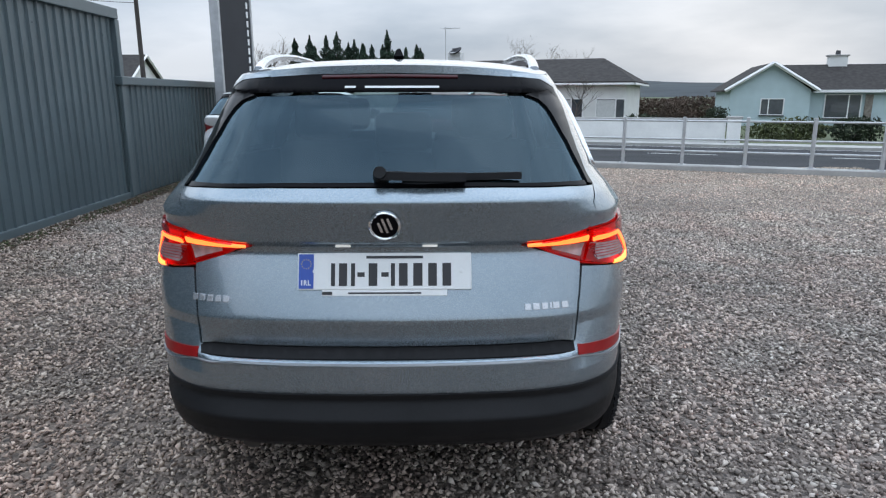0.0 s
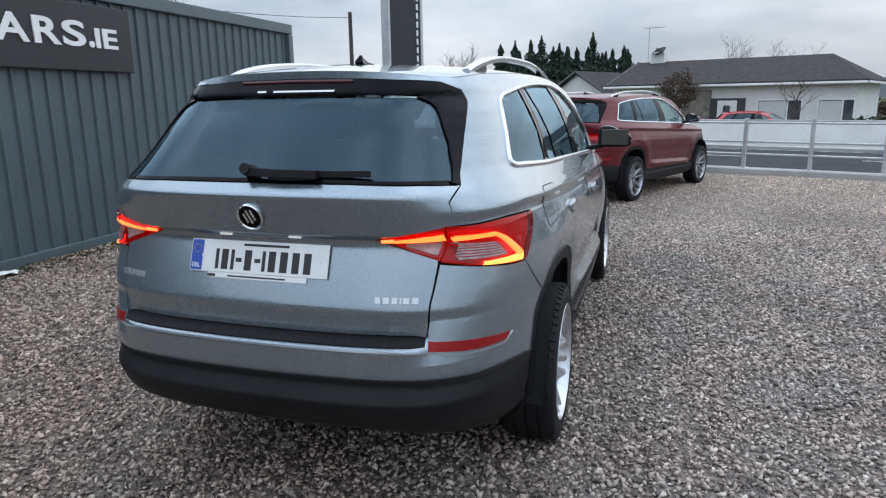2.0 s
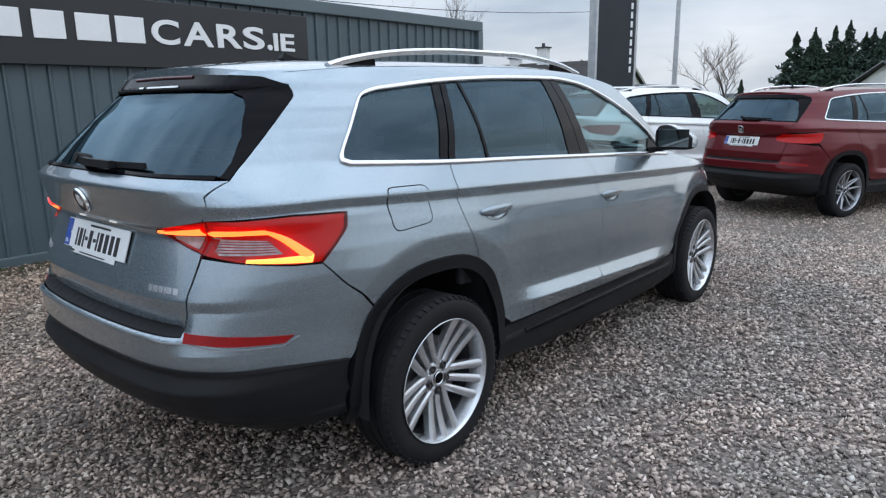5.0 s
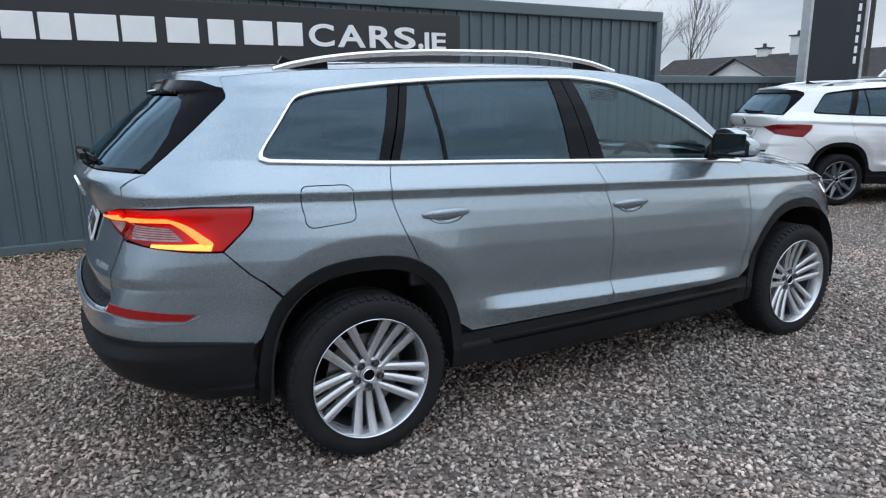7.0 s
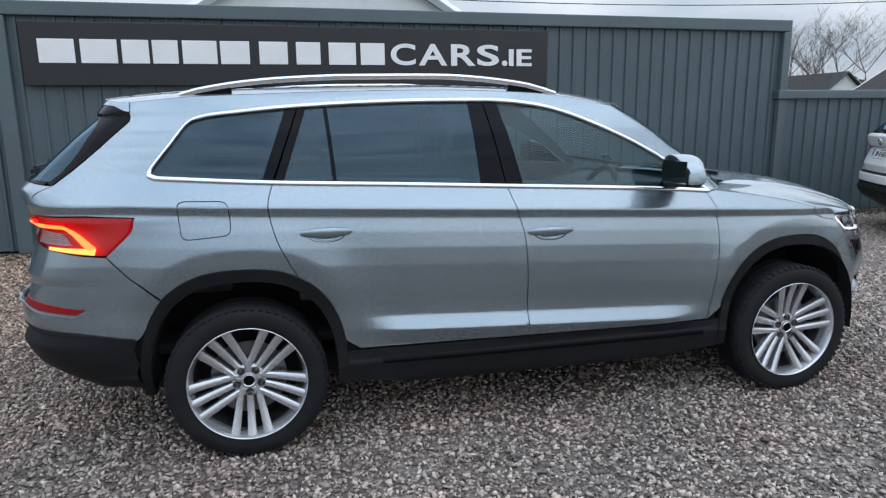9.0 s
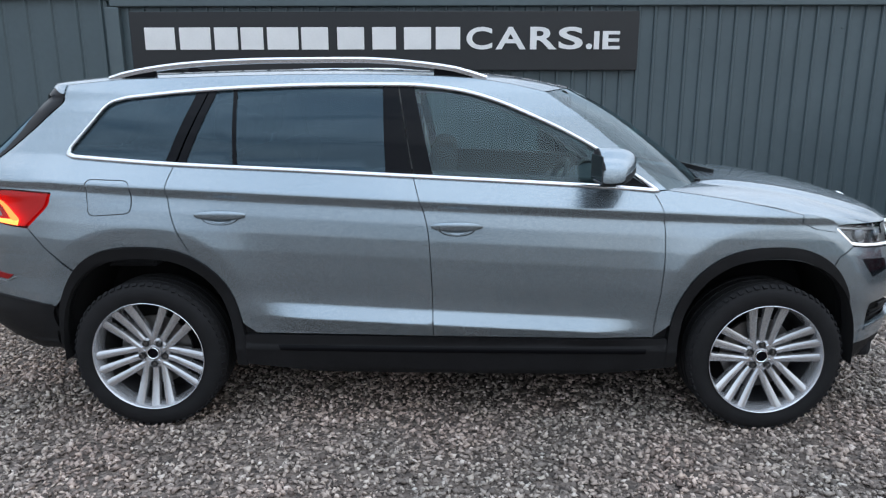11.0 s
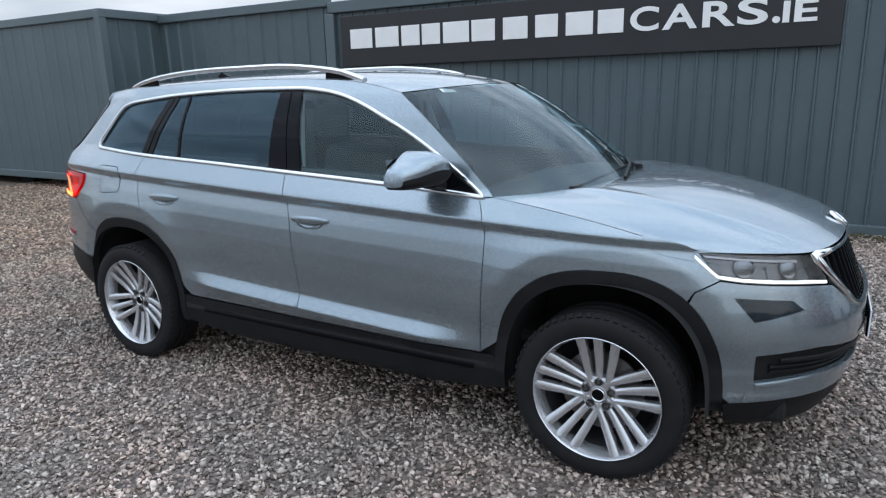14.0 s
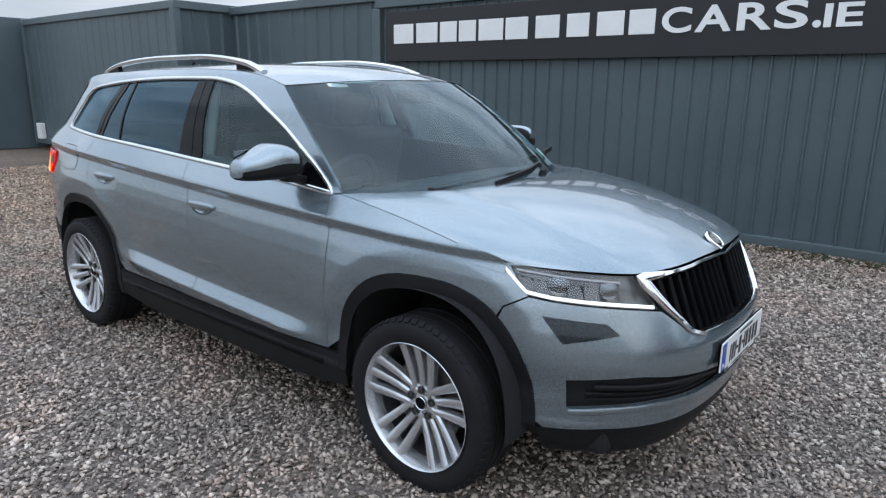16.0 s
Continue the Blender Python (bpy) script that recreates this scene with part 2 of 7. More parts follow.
def lathe(bm, profile, seg=48, axis=0):
    """Turn a profile of (along, radius) round the x axis."""
    rings = []
    for a, r in profile:
        rings.append([bm.verts.new((a, r * math.cos(2 * math.pi * k / seg), r * math.sin(2 * math.pi * k / seg))) for k in range(seg)])
    for r0, r1 in zip(rings, rings[1:]):
        for k in range(seg):
            bm.faces.new((r0[k], r0[(k + 1) % seg], r1[(k + 1) % seg], r1[k]))
    return bm


def smoothed_table(pairs, sigma=0.006, lo=0.0, hi=2.0, step=0.001):
    """A rounded polyline through (height, value) pairs, as a lookup."""
    g = np.arange(lo, hi, step)
    zs, vs = zip(*pairs)
    t = np.interp(g, zs, vs)
    k = np.exp(-0.5 * (np.arange(-30, 31) * step / sigma) ** 2)
    k /= k.sum()
    t = np.convolve(np.pad(t, 30, mode="edge"), k, mode="valid")
    return lambda z: np.interp(z, g, t)


def sstep(a, b, x):
    t = np.clip((np.asarray(x, float) - a) / (b - a), 0, 1)
    return t * t * (3 - 2 * t)


def quarter(n, w=0.88, length=2.35):
    """Unit outline of a rounded corner from the end's middle (0) to the side's middle (1), by arc length."""
    c = np.linspace(0, 1, 3000) ** 1.0
    cx = c * 0.5 ** (1 / n)
    cy = (1 - cx ** n) ** (1 / n)
    cy2 = c[::-1] * 0.5 ** (1 / n)
    cx2 = (1 - cy2 ** n) ** (1 / n)
    x, y = np.r_[cx, cx2[1:]], np.r_[cy, cy2[1:]]
    s = np.r_[0, np.cumsum(np.hypot(np.diff(x) * w, np.diff(y) * length))]
    return s, x, y


class Shell:
    """The outer skin of a car: rounded plan outlines whose width and ends change with height. Local axes: x right, y ahead.
    A place on it is (s, z): metres round the outline from the tail's middle, plus to the right and minus to the left, and height."""

    def __init__(self, width, tail, nose, n_tail=6.5, n_nose=4.0, slope=0.045, bulge=0.07, tail_bulge=0.05, arch=None):
        self.width, self.tail, self.nose, self.slope, self.bulge, self.tail_bulge = width, tail, nose, slope, bulge, tail_bulge
        self.nt, self.nn = n_tail, n_nose
        g = np.arange(0.0, 2.0, 0.01)
        self.tail_soft = smoothed_table(list(zip(g, tail(g))), 0.014)
        self.st, self.xt, self.yt = quarter(n_tail)
        self.sn, self.xn, self.yn = quarter(n_nose)
        self.half, self.total = self.st[-1], self.st[-1] + self.sn[-1]
        self.arch = arch or (lambda y, z: 0 * y)

    def w(self, y, z):
        sh = self.slope * np.clip(y, -1.85, 1.85) * sstep(0.44, 0.52, z) * (1 - sstep(1.25, 1.5, z))
        return self.width(z + sh)

    def tuck(self, z):
        """How far the rear of the glasshouse draws in."""
        return np.interp(z, [1.07, 1.15, 1.21, 1.267, 1.312, 1.359, 1.419, 1.47, 1.53], [0.0, 0.030, 0.055, 0.070, 0.080, 0.083, 0.060, 0.025, 0.0])

    def tail_len(self, a, z):
        """The tail's ridges run out towards the flanks."""
        k = sstep(0.62, 0.98, a)
        y = self.tail(z) * (1 - k) + self.tail_soft(z) * k
        # no ledge under the tailgate at the corners, where the reflectors sit
        k = sstep(0.54, 0.62, a) * ((z > 0.66) & (z < 0.80))
        return y * (1 - k) + np.interp(z, [0.66, 0.80], self.tail(np.array([0.66, 0.80]))) * k

    def at(self, s, z):
        s, z = np.asarray(s, float), np.asarray(z, float)
        a, sign = np.abs(s), np.sign(s + 1e-12)
        sign = np.where(a > self.total, -sign, sign)
        a = np.where(a > self.total, 2 * self.total - a, a)
        rear = a <= self.half
        b = np.clip(self.total - a, 0, None)
        cx = np.where(rear, np.interp(a, self.st, self.xt), np.interp(b, self.sn, self.xn))
        cy = np.where(rear, -np.interp(a, self.st, self.yt), np.interp(b, self.sn, self.yn))
        y = np.where(rear, cy * self.tail_len(a, z), cy * self.nose(z))
        x = cx * (self.w(y, z) + self.arch(y, z)) * (1 - 0.030 * np.clip((-y - 0.2) / 1.6, 0, 1) ** 1.3) * (1 - self.tuck(z) * np.clip((-y - 1.25) / 0.8, 0, 1.3) ** 1.3)
        y = y + np.where(cy > 0, self.bulge * np.clip(1 - (x / 0.62) ** 2, 0, 1) * cy, self.tail_bulge * np.clip(1 - (x / 0.66) ** 2, 0, 1) * cy)
        return np.stack([sign * x, y, z], -1)

    def normal(self, s, z):
        e = 0.003
        du = self.at(s + e, z) - self.at(s - e, z)
        dv = self.at(s, z + e) - self.at(s, z - e)
        n = np.cross(du, dv)
        return n / np.maximum(np.linalg.norm(n, axis=-1, keepdims=True), 1e-9)

    def side(self, y, z):
        """(s, z) of the right flank at length y and height z."""
        if y < 0:
            s = 1.2
            for _ in range(4):
                f = min(1.0, -y / float(self.tail_len(s, z)))
                s = float(np.interp(f, self.yt[::-1], self.st[::-1]))
            return (s, z)
        f = min(1.0, y / float(self.nose(z)))
        return (self.total - float(np.interp(f, self.yn[::-1], self.sn[::-1])), z)

    def back(self, x, z):
        f = min(1.0, abs(x) / (0.970 * float(self.w(-1.85, z)) * (1 - 0.95 * float(self.tuck(z)))))
        return (math.copysign(float(np.interp(f, self.xt, self.st)), x), z)

    def front(self, x, z):
        f = min(1.0, abs(x) / float(self.w(1.85, z)))
        s = self.total - float(np.interp(f, self.xn, self.sn))
        return (s if x >= 0 else 2 * self.total - s, z)


def dense(pts, step=0.02, closed=True):
    out = []
    n = len(pts)
    for i in range(n if closed else n - 1):
        a, b = np.array(pts[i]), np.array(pts[(i + 1) % n])
        k = max(1, int(np.linalg.norm(b - a) / step))
        out += [tuple(a + (b - a) * j / k) for j in range(k)]
    if not closed:
        out.append(tuple(pts[-1]))
    return out


def rounded(pts, r, k=5):
    """Round the corners of a closed outline."""
    out = []
    n = len(pts)
    for i in range(n):
        p, a, b = np.array(pts[i]), np.array(pts[i - 1]), np.array(pts[(i + 1) % n])
        da, db = a - p, b - p
        la, lb = np.linalg.norm(da), np.linalg.norm(db)
        q = min(r, 0.45 * la, 0.45 * lb)
        p0, p1 = p + da / la * q, p + db / lb * q
        out += [tuple((1 - t) ** 2 * p0 + 2 * t * (1 - t) * p + t * t * p1) for t in np.linspace(0, 1, k)]
    return out


def curve_through(pts, k=8):
    """A smooth open curve through points (Catmull-Rom)."""
    p = [np.array(q, float) for q in pts]
    p = [2 * p[0] - p[1]] + p + [2 * p[-1] - p[-2]]
    out = []
    for i in range(1, len(p) - 2):
        for t in np.linspace(0, 1, k, endpoint=False):
            out.append(tuple(0.5 * (2 * p[i] + (p[i + 1] - p[i - 1]) * t + (2 * p[i - 1] - 5 * p[i] + 4 * p[i + 1] - p[i + 2]) * t * t
                                    + (3 * p[i] - p[i - 1] - 3 * p[i + 1] + p[i + 2]) * t ** 3)))
    return out + [tuple(p[-2])]


def inset(poly, d):
    p = np.array(poly)
    area = 0.5 * np.sum(p[:, 0] * np.roll(p[:, 1], -1) - np.roll(p[:, 0], -1) * p[:, 1])
    t = np.roll(p, -1, 0) - np.roll(p, 1, 0)
    t /= np.maximum(np.linalg.norm(t, axis=1, keepdims=True), 1e-9)
    nrm = np.stack([-t[:, 1], t[:, 0]], 1) * (1 if area > 0 else -1)
    return p + nrm * d


def inside(px, py, poly):
    c = np.zeros(px.shape, bool)
    j = len(poly) - 1
    for i in range(len(poly)):
        xi, yi = poly[i]
        xj, yj = poly[j]
        if yi != yj:
            c ^= ((yi > py) != (yj > py)) & (px < (xj - xi) * (py - yi) / (yj - yi) + xi)
        j = i
    return c


from mathutils.geometry import delaunay_2d_cdt


def panel(name, shell, outline, mat, parent, label="", gap=0.0019, depth=0.018, off=0.0, ds=0.03, dz=0.012, left=False, both=False, lip=True, step=0.02):
    """A pressed panel of the skin inside an outline in (s, z), with its edge turned in. left: on the other flank; both: mirrored about the middle."""
    poly = [tuple(q) for q in outline]
    if both:
        if np.mean([s for s, z in poly]) < shell.half:
            poly = poly + [(-s, z) for s, z in poly[::-1] if s > 1e-4]
        else:
            poly = poly + [(2 * shell.total - s, z) for s, z in poly[::-1] if s < shell.total - 1e-4]
    poly = dense(poly, step)
    poly = inset(poly, gap) if gap else np.array(poly)
    lo, hi = poly.min(0), poly.max(0)
    gs, gz = np.meshgrid(np.arange(lo[0] + ds / 2, hi[0], ds), np.arange(lo[1] + dz / 2, hi[1], dz))
    gs, gz = gs.ravel(), gz.ravel()
    keep = inside(gs, gz, poly)
    gs, gz = gs[keep], gz[keep]
    if len(gs):
        d2 = ((gs[:, None] - poly[None, :, 0]) / ds) ** 2 + ((gz[:, None] - poly[None, :, 1]) / dz) ** 2
        keep = d2.min(1) > 0.2
        gs, gz = gs[keep], gz[keep]
    q = 10.0
    pts = [Vector((a * q, b * q)) for a, b in poly] + [Vector((a * q, b * q)) for a, b in zip(gs, gz)]
    nb = len(poly)
    edges = [(i, (i + 1) % nb) for i in range(nb)]
    v2, e2, f2, ov, oe, of = delaunay_2d_cdt(pts, edges, [], 1, 1e-6)
    v2 = np.array([tuple(v) for v in v2]) / q
    tri = [f for f in f2 if len(f) == 3]
    if left:
        v2[:, 0] = -v2[:, 0]
    p3, n3 = shell.at(v2[:, 0], v2[:, 1]), shell.normal(v2[:, 0], v2[:, 1])
    p3 = p3 + n3 * off
    a = np.array([p3[f[1]] - p3[f[0]] for f in tri])
    b = np.array([p3[f[2]] - p3[f[0]] for f in tri])
    flip = np.einsum("ij,ij->i", np.cross(a, b), n3[[f[0] for f in tri]]) < 0
    tri = [f[::-1] if fl else f for f, fl in zip(tri, flip)]
    verts, nrm = p3, n3
    if lip and depth:
        use = {}
        for f in tri:
            for i in range(3):
                e = (f[i], f[(i + 1) % 3])
                use[e] = use.get(e, 0) + 1
        rim = [e for e in use if (e[1], e[0]) not in use]
        ids = sorted({i for e in rim for i in e})
        top = {i: len(verts) + k for k, i in enumerate(ids)}
        low = {i: len(verts) + len(ids) + k for k, i in enumerate(ids)}
        out = {i: np.zeros(3) for i in ids}
        for i, j in rim:
            o = np.cross(p3[j] - p3[i], n3[i])
            out[i] += o
            out[j] += o
        on = np.array([out[i] / max(np.linalg.norm(out[i]), 1e-9) for i in ids])
        verts = np.concatenate([p3, p3[ids], p3[ids] - n3[ids] * depth])
        nrm = np.concatenate([n3, on, on])
        tri = list(tri) + [(top[j], top[i], low[i], low[j]) for i, j in rim]
    return raw(name, verts, tri, mat, parent, label, 60, nrm)


def ribbon(name, shell, path, width, mat, parent, label="", height=0.006, left=False, closed=False, base=0.0, step=0.015, taper=None):
    """A raised strip that follows a path in (s, z) on the skin."""
    p = np.array(dense(path, step, closed))
    if left:
        p[:, 0] = -p[:, 0]
    n = len(p)
    t = np.roll(p, -1, 0) - np.roll(p, 1, 0)
    if not closed:
        t[0], t[-1] = p[1] - p[0], p[-1] - p[-2]
    t /= np.maximum(np.linalg.norm(t, axis=1, keepdims=True), 1e-9)
    c = np.stack([-t[:, 1], t[:, 0]], 1)
    w = np.full(n, width / 2) if taper is None else np.interp(np.linspace(0, 1, n), *taper) * width / 2
    rings = []
    for k, h in ((-1.0, -0.004), (-1.0, height * 0.6), (-0.6, height), (0.6, height), (1.0, height * 0.6), (1.0, -0.004)):
        q = p + c * (w * k)[:, None]
        rings.append(shell.at(q[:, 0], q[:, 1]) + shell.normal(q[:, 0], q[:, 1]) * (h + base))
    v = np.concatenate(rings)
    faces = []
    for j in range(5):
        for i in range(n if closed else n - 1):
            i2 = (i + 1) % n
            faces.append((j * n + i, j * n + i2, (j + 1) * n + i2, (j + 1) * n + i))
    bm = bmesh.new()
    vs = [bm.verts.new(x) for x in v]
    for f in faces:
        bm.faces.new([vs[i] for i in f])
    if not closed:
        bm.faces.new([vs[j * n] for j in range(6)])
        bm.faces.new([vs[j * n + n - 1] for j in range(6)][::-1])
    return part(name, bm, mat, parent, label, smooth=50)


def coons(name, c0, c1, s0, s1, mat, parent, label="", nu=40, nv=40, bulge=None, thick=0.012, smooth=35, extra=None):
    """A skin stretched between four edges: c0, c1 run across (start and end), s0, s1 along (left and right)."""
    def res(c, n):
        c = np.array(c, float)
        d = np.r_[0, np.cumsum(np.linalg.norm(np.diff(c, axis=0), axis=1))]
        t = np.linspace(0, d[-1], n)
        return np.stack([np.interp(t, d, c[:, k]) for k in range(3)], 1)
    c0, c1, s0, s1 = res(c0, nu), res(c1, nu), res(s0, nv), res(s1, nv)
    u, v = np.linspace(0, 1, nu)[None, :, None], np.linspace(0, 1, nv)[:, None, None]
    g = ((1 - v) * c0[None] + v * c1[None] + (1 - u) * s0[:, None] + u * s1[:, None]
         - ((1 - u) * (1 - v) * c0[0] + u * (1 - v) * c0[-1] + (1 - u) * v * c1[0] + u * v * c1[-1]))
    if bulge is not None:
        g = g + bulge(u, v)
    v0 = g.reshape(-1, 3)
    faces = [(j * nu + i, j * nu + i + 1, (j + 1) * nu + i + 1, (j + 1) * nu + i) for j in range(nv - 1) for i in range(nu - 1)]
    du, dv = np.gradient(g, axis=1), np.gradient(g, axis=0)
    n3 = np.cross(du, dv).reshape(-1, 3)
    n3 /= np.maximum(np.linalg.norm(n3, axis=1, keepdims=True), 1e-9)
    if n3[:, 2].mean() < 0:
        n3, faces = -n3, [f[::-1] for f in faces]
    # thin corners: keep the shading normal upwards
    flat = n3[:, 2] < 0.15
    n3[flat] = n3[flat] * (0.3, 0.3, 0.0) + (0.0, 0.0, 1.0)
    n3 /= np.linalg.norm(n3, axis=1, keepdims=True)
    rim = [i for i in range(nu)] + [j * nu + nu - 1 for j in range(1, nv)] + [(nv - 1) * nu + i for i in range(nu - 2, -1, -1)] + [j * nu for j in range(nv - 2, 0, -1)]
    m = len(rim)
    base = len(v0)
    cen = v0.mean(0)
    o = v0[rim] - cen
    o /= np.linalg.norm(o, axis=1, keepdims=True)
    v1 = np.concatenate([v0, v0[rim], v0[rim] - n3[rim] * thick])
    n4 = np.concatenate([n3, o, o])
    faces = faces + [(base + k, base + (k + 1) % m, base + m + (k + 1) % m, base + m + k) for k in range(m)]
    return raw(name, v1, faces, mat, parent, label, 60, n4)


# ---- the cars ----
AXLE, WHEEL_Z = 1.3955, 0.345


ARCH_A, ARCH_B, ARCH_N = 0.440, 0.506, 2.5


def arch_rho(y, z):
    """1 on the edge of the nearer wheel arch, which is wider than round."""
    dy = np.minimum(np.abs(y + AXLE), np.abs(y - AXLE))
    dz = np.maximum(z - WHEEL_Z, 0)
    return ((dy / ARCH_A) ** ARCH_N + (dz / ARCH_B) ** ARCH_N) ** (1 / ARCH_N)


def arch_flare(y, z):
    """Swollen wings with a crisp edge a hand above each wheel arch, turned in below it, and a flared foot to the doors."""
    r = arch_rho(y, z)
    k, k2 = 0.010, 0.06
    f = 0.070 * k2 * np.logaddexp(0, (1.42 - r) / k2) - 0.145 * k * np.logaddexp(0, (1.165 - r) / k)
    zz = z + 0.045 * y
    foot = np.interp(zz, [0.43, 0.497, 0.503, 0.556, 0.562], [0.0, 0.030, 0.030, 0.0015, 0.0])
    return f * sstep(0.42, 0.62, z) + foot * sstep(-0.93, -0.66, y) * (1 - sstep(0.58, 0.88, y))


SUV = Shell(
    width=smoothed_table([(0.20, 0.80), (0.27, 0.865), (0.385, 0.885), (0.392, 0.877), (0.440, 0.878), (0.468, 0.879), (0.492, 0.880), (0.502, 0.880), (0.575, 0.876), (0.61, 0.878),
                          (0.70, 0.892), (0.80, 0.899), (0.88, 0.895), (0.95, 0.884), (1.007, 0.868), (1.017, 0.867), (1.047, 0.884), (1.056, 0.880), (1.165, 0.803),
                          (1.30, 0.765), (1.42, 0.717), (1.52, 0.660), (1.57, 0.622), (1.62, 0.57), (1.70, 0.45)], 0.0055),
    tail=smoothed_table([(0.20, 1.98), (0.30, 2.09), (0.35, 2.175), (0.39, 2.255), (0.43, 2.312), (0.47, 2.340), (0.505, 2.356), (0.530, 2.368), (0.584, 2.336), (0.600, 2.338), (0.613, 2.352), (0.625, 2.356), (0.714, 2.358),
                         (0.719, 2.353), (0.727, 2.300), (0.733, 2.296), (0.742, 2.296), (0.828, 2.314), (0.838, 2.311), (1.02, 2.244), (1.048, 2.246), (1.056, 2.272),
                         (1.183, 2.316), (1.193, 2.314), (1.236, 2.268), (1.26, 2.245), (1.40, 2.090), (1.494, 1.970), (1.502, 1.980), (1.545, 1.945), (1.56, 1.935), (1.64, 1.880)], 0.0050),
    nose=smoothed_table([(0.18, 2.02), (0.24, 2.12), (0.32, 2.170), (0.40, 2.195), (0.52, 2.215), (0.60, 2.232), (0.66, 2.226), (0.78, 2.178), (0.86, 2.146), (0.93, 2.120), (0.98, 2.09), (1.04, 2.05), (1.10, 2.05), (1.7, 2.05)], 0.012),
    arch=arch_flare)


def arc(cy, rho, a0, a1, k=24):
    out = []
    for a in np.linspace(radians(a0), radians(a1), k):
        c, sn = math.cos(a), math.sin(a)
        if sn < 0:
            out.append((cy + math.copysign(ARCH_A * rho, c), WHEEL_Z + ARCH_B * rho * sn))
        else:
            out.append((cy + ARCH_A * rho * math.copysign(abs(c) ** (2 / ARCH_N), c), WHEEL_Z + ARCH_B * rho * sn ** (2 / ARCH_N)))
    return out


S, B, F = SUV.side, SUV.back, SUV.front
ARCH_R, ARCH_IN = 1.0, 0.895
LOW = [(-0.90, 0.452), (0.90, 0.440)]
BELT = [(-1.718, 1.236), (-1.243, 1.207), (-0.70, 1.183), (-0.188, 1.158), (0.30, 1.134), (0.687, 1.112), (0.885, 1.096)]
TOPLINE = [(0.885, 1.096), (0.70, 1.226), (0.50, 1.342), (0.30, 1.434), (0.161, 1.488), (0.03, 1.524), (-0.12, 1.545), (-0.269, 1.552), (-0.70, 1.549), (-1.117, 1.530), (-1.40, 1.504),
           (-1.510, 1.490), (-1.585, 1.460), (-1.662, 1.368), (-1.735, 1.277), (-1.745, 1.247)]
GATE_TOP = B(0.525, 1.553)
ROOF_EDGE = [(float(SUV.at(*GATE_TOP)[1]), 1.553), (-1.55, 1.577), (-1.3, 1.586), (-0.9, 1.598), (-0.4, 1.602), (0.0, 1.588), (0.22, 1.562), (0.40, 1.523)]
SCREEN_EDGE = [(0.40, 1.523), (0.55, 1.420), (0.70, 1.300), (0.85, 1.170), (0.925, 1.102)]
REAR_SHUT = [(-1.243, 1.207), (-1.266, 1.13), (-1.262, 1.06), (-1.235, 0.96), (-1.19, 0.865), (-1.13, 0.745)]
MID_SHUT = [(-0.188, 1.158), (-0.165, 1.08), (-0.135, 0.99), (-0.118, 0.90), (-0.105, 0.70), (-0.098, 0.446)]
FRONT_SHUT = [(0.865, 1.092), (0.895, 1.03), (0.912, 0.93), (0.910, 0.75), (0.895, 0.55), (0.888, 0.441)]
HOOD_SIDE = [(0.925, 1.100), (1.15, 1.068), (1.40, 1.022), (1.679, 0.957)]


def on_side(pts):
    return [S(y, z) for y, z in dense(pts, 0.03, False)]


def on_loop(pts):
    return on_side(list(pts) + [pts[0]])[:-1]


def world_side(pts, x_sign=1, off=0.0):
    q = np.array(on_side(pts))
    p = SUV.at(q[:, 0], q[:, 1]) + SUV.normal(q[:, 0], q[:, 1]) * off
    p[:, 0] *= x_sign
    return p


def gate_edge():
    """The tailgate's side edge, from the bumper up to the roof."""
    return [B(0.575, 0.744), B(0.585, 0.86), B(0.600, 0.975), B(0.632, 1.10), B(0.640, 1.165)] + on_side([(-2.140, 1.210), (-2.062, 1.267), (-2.006, 1.312), (-1.949, 1.359), (-1.880, 1.419), (-1.820, 1.470)]) + [GATE_TOP]


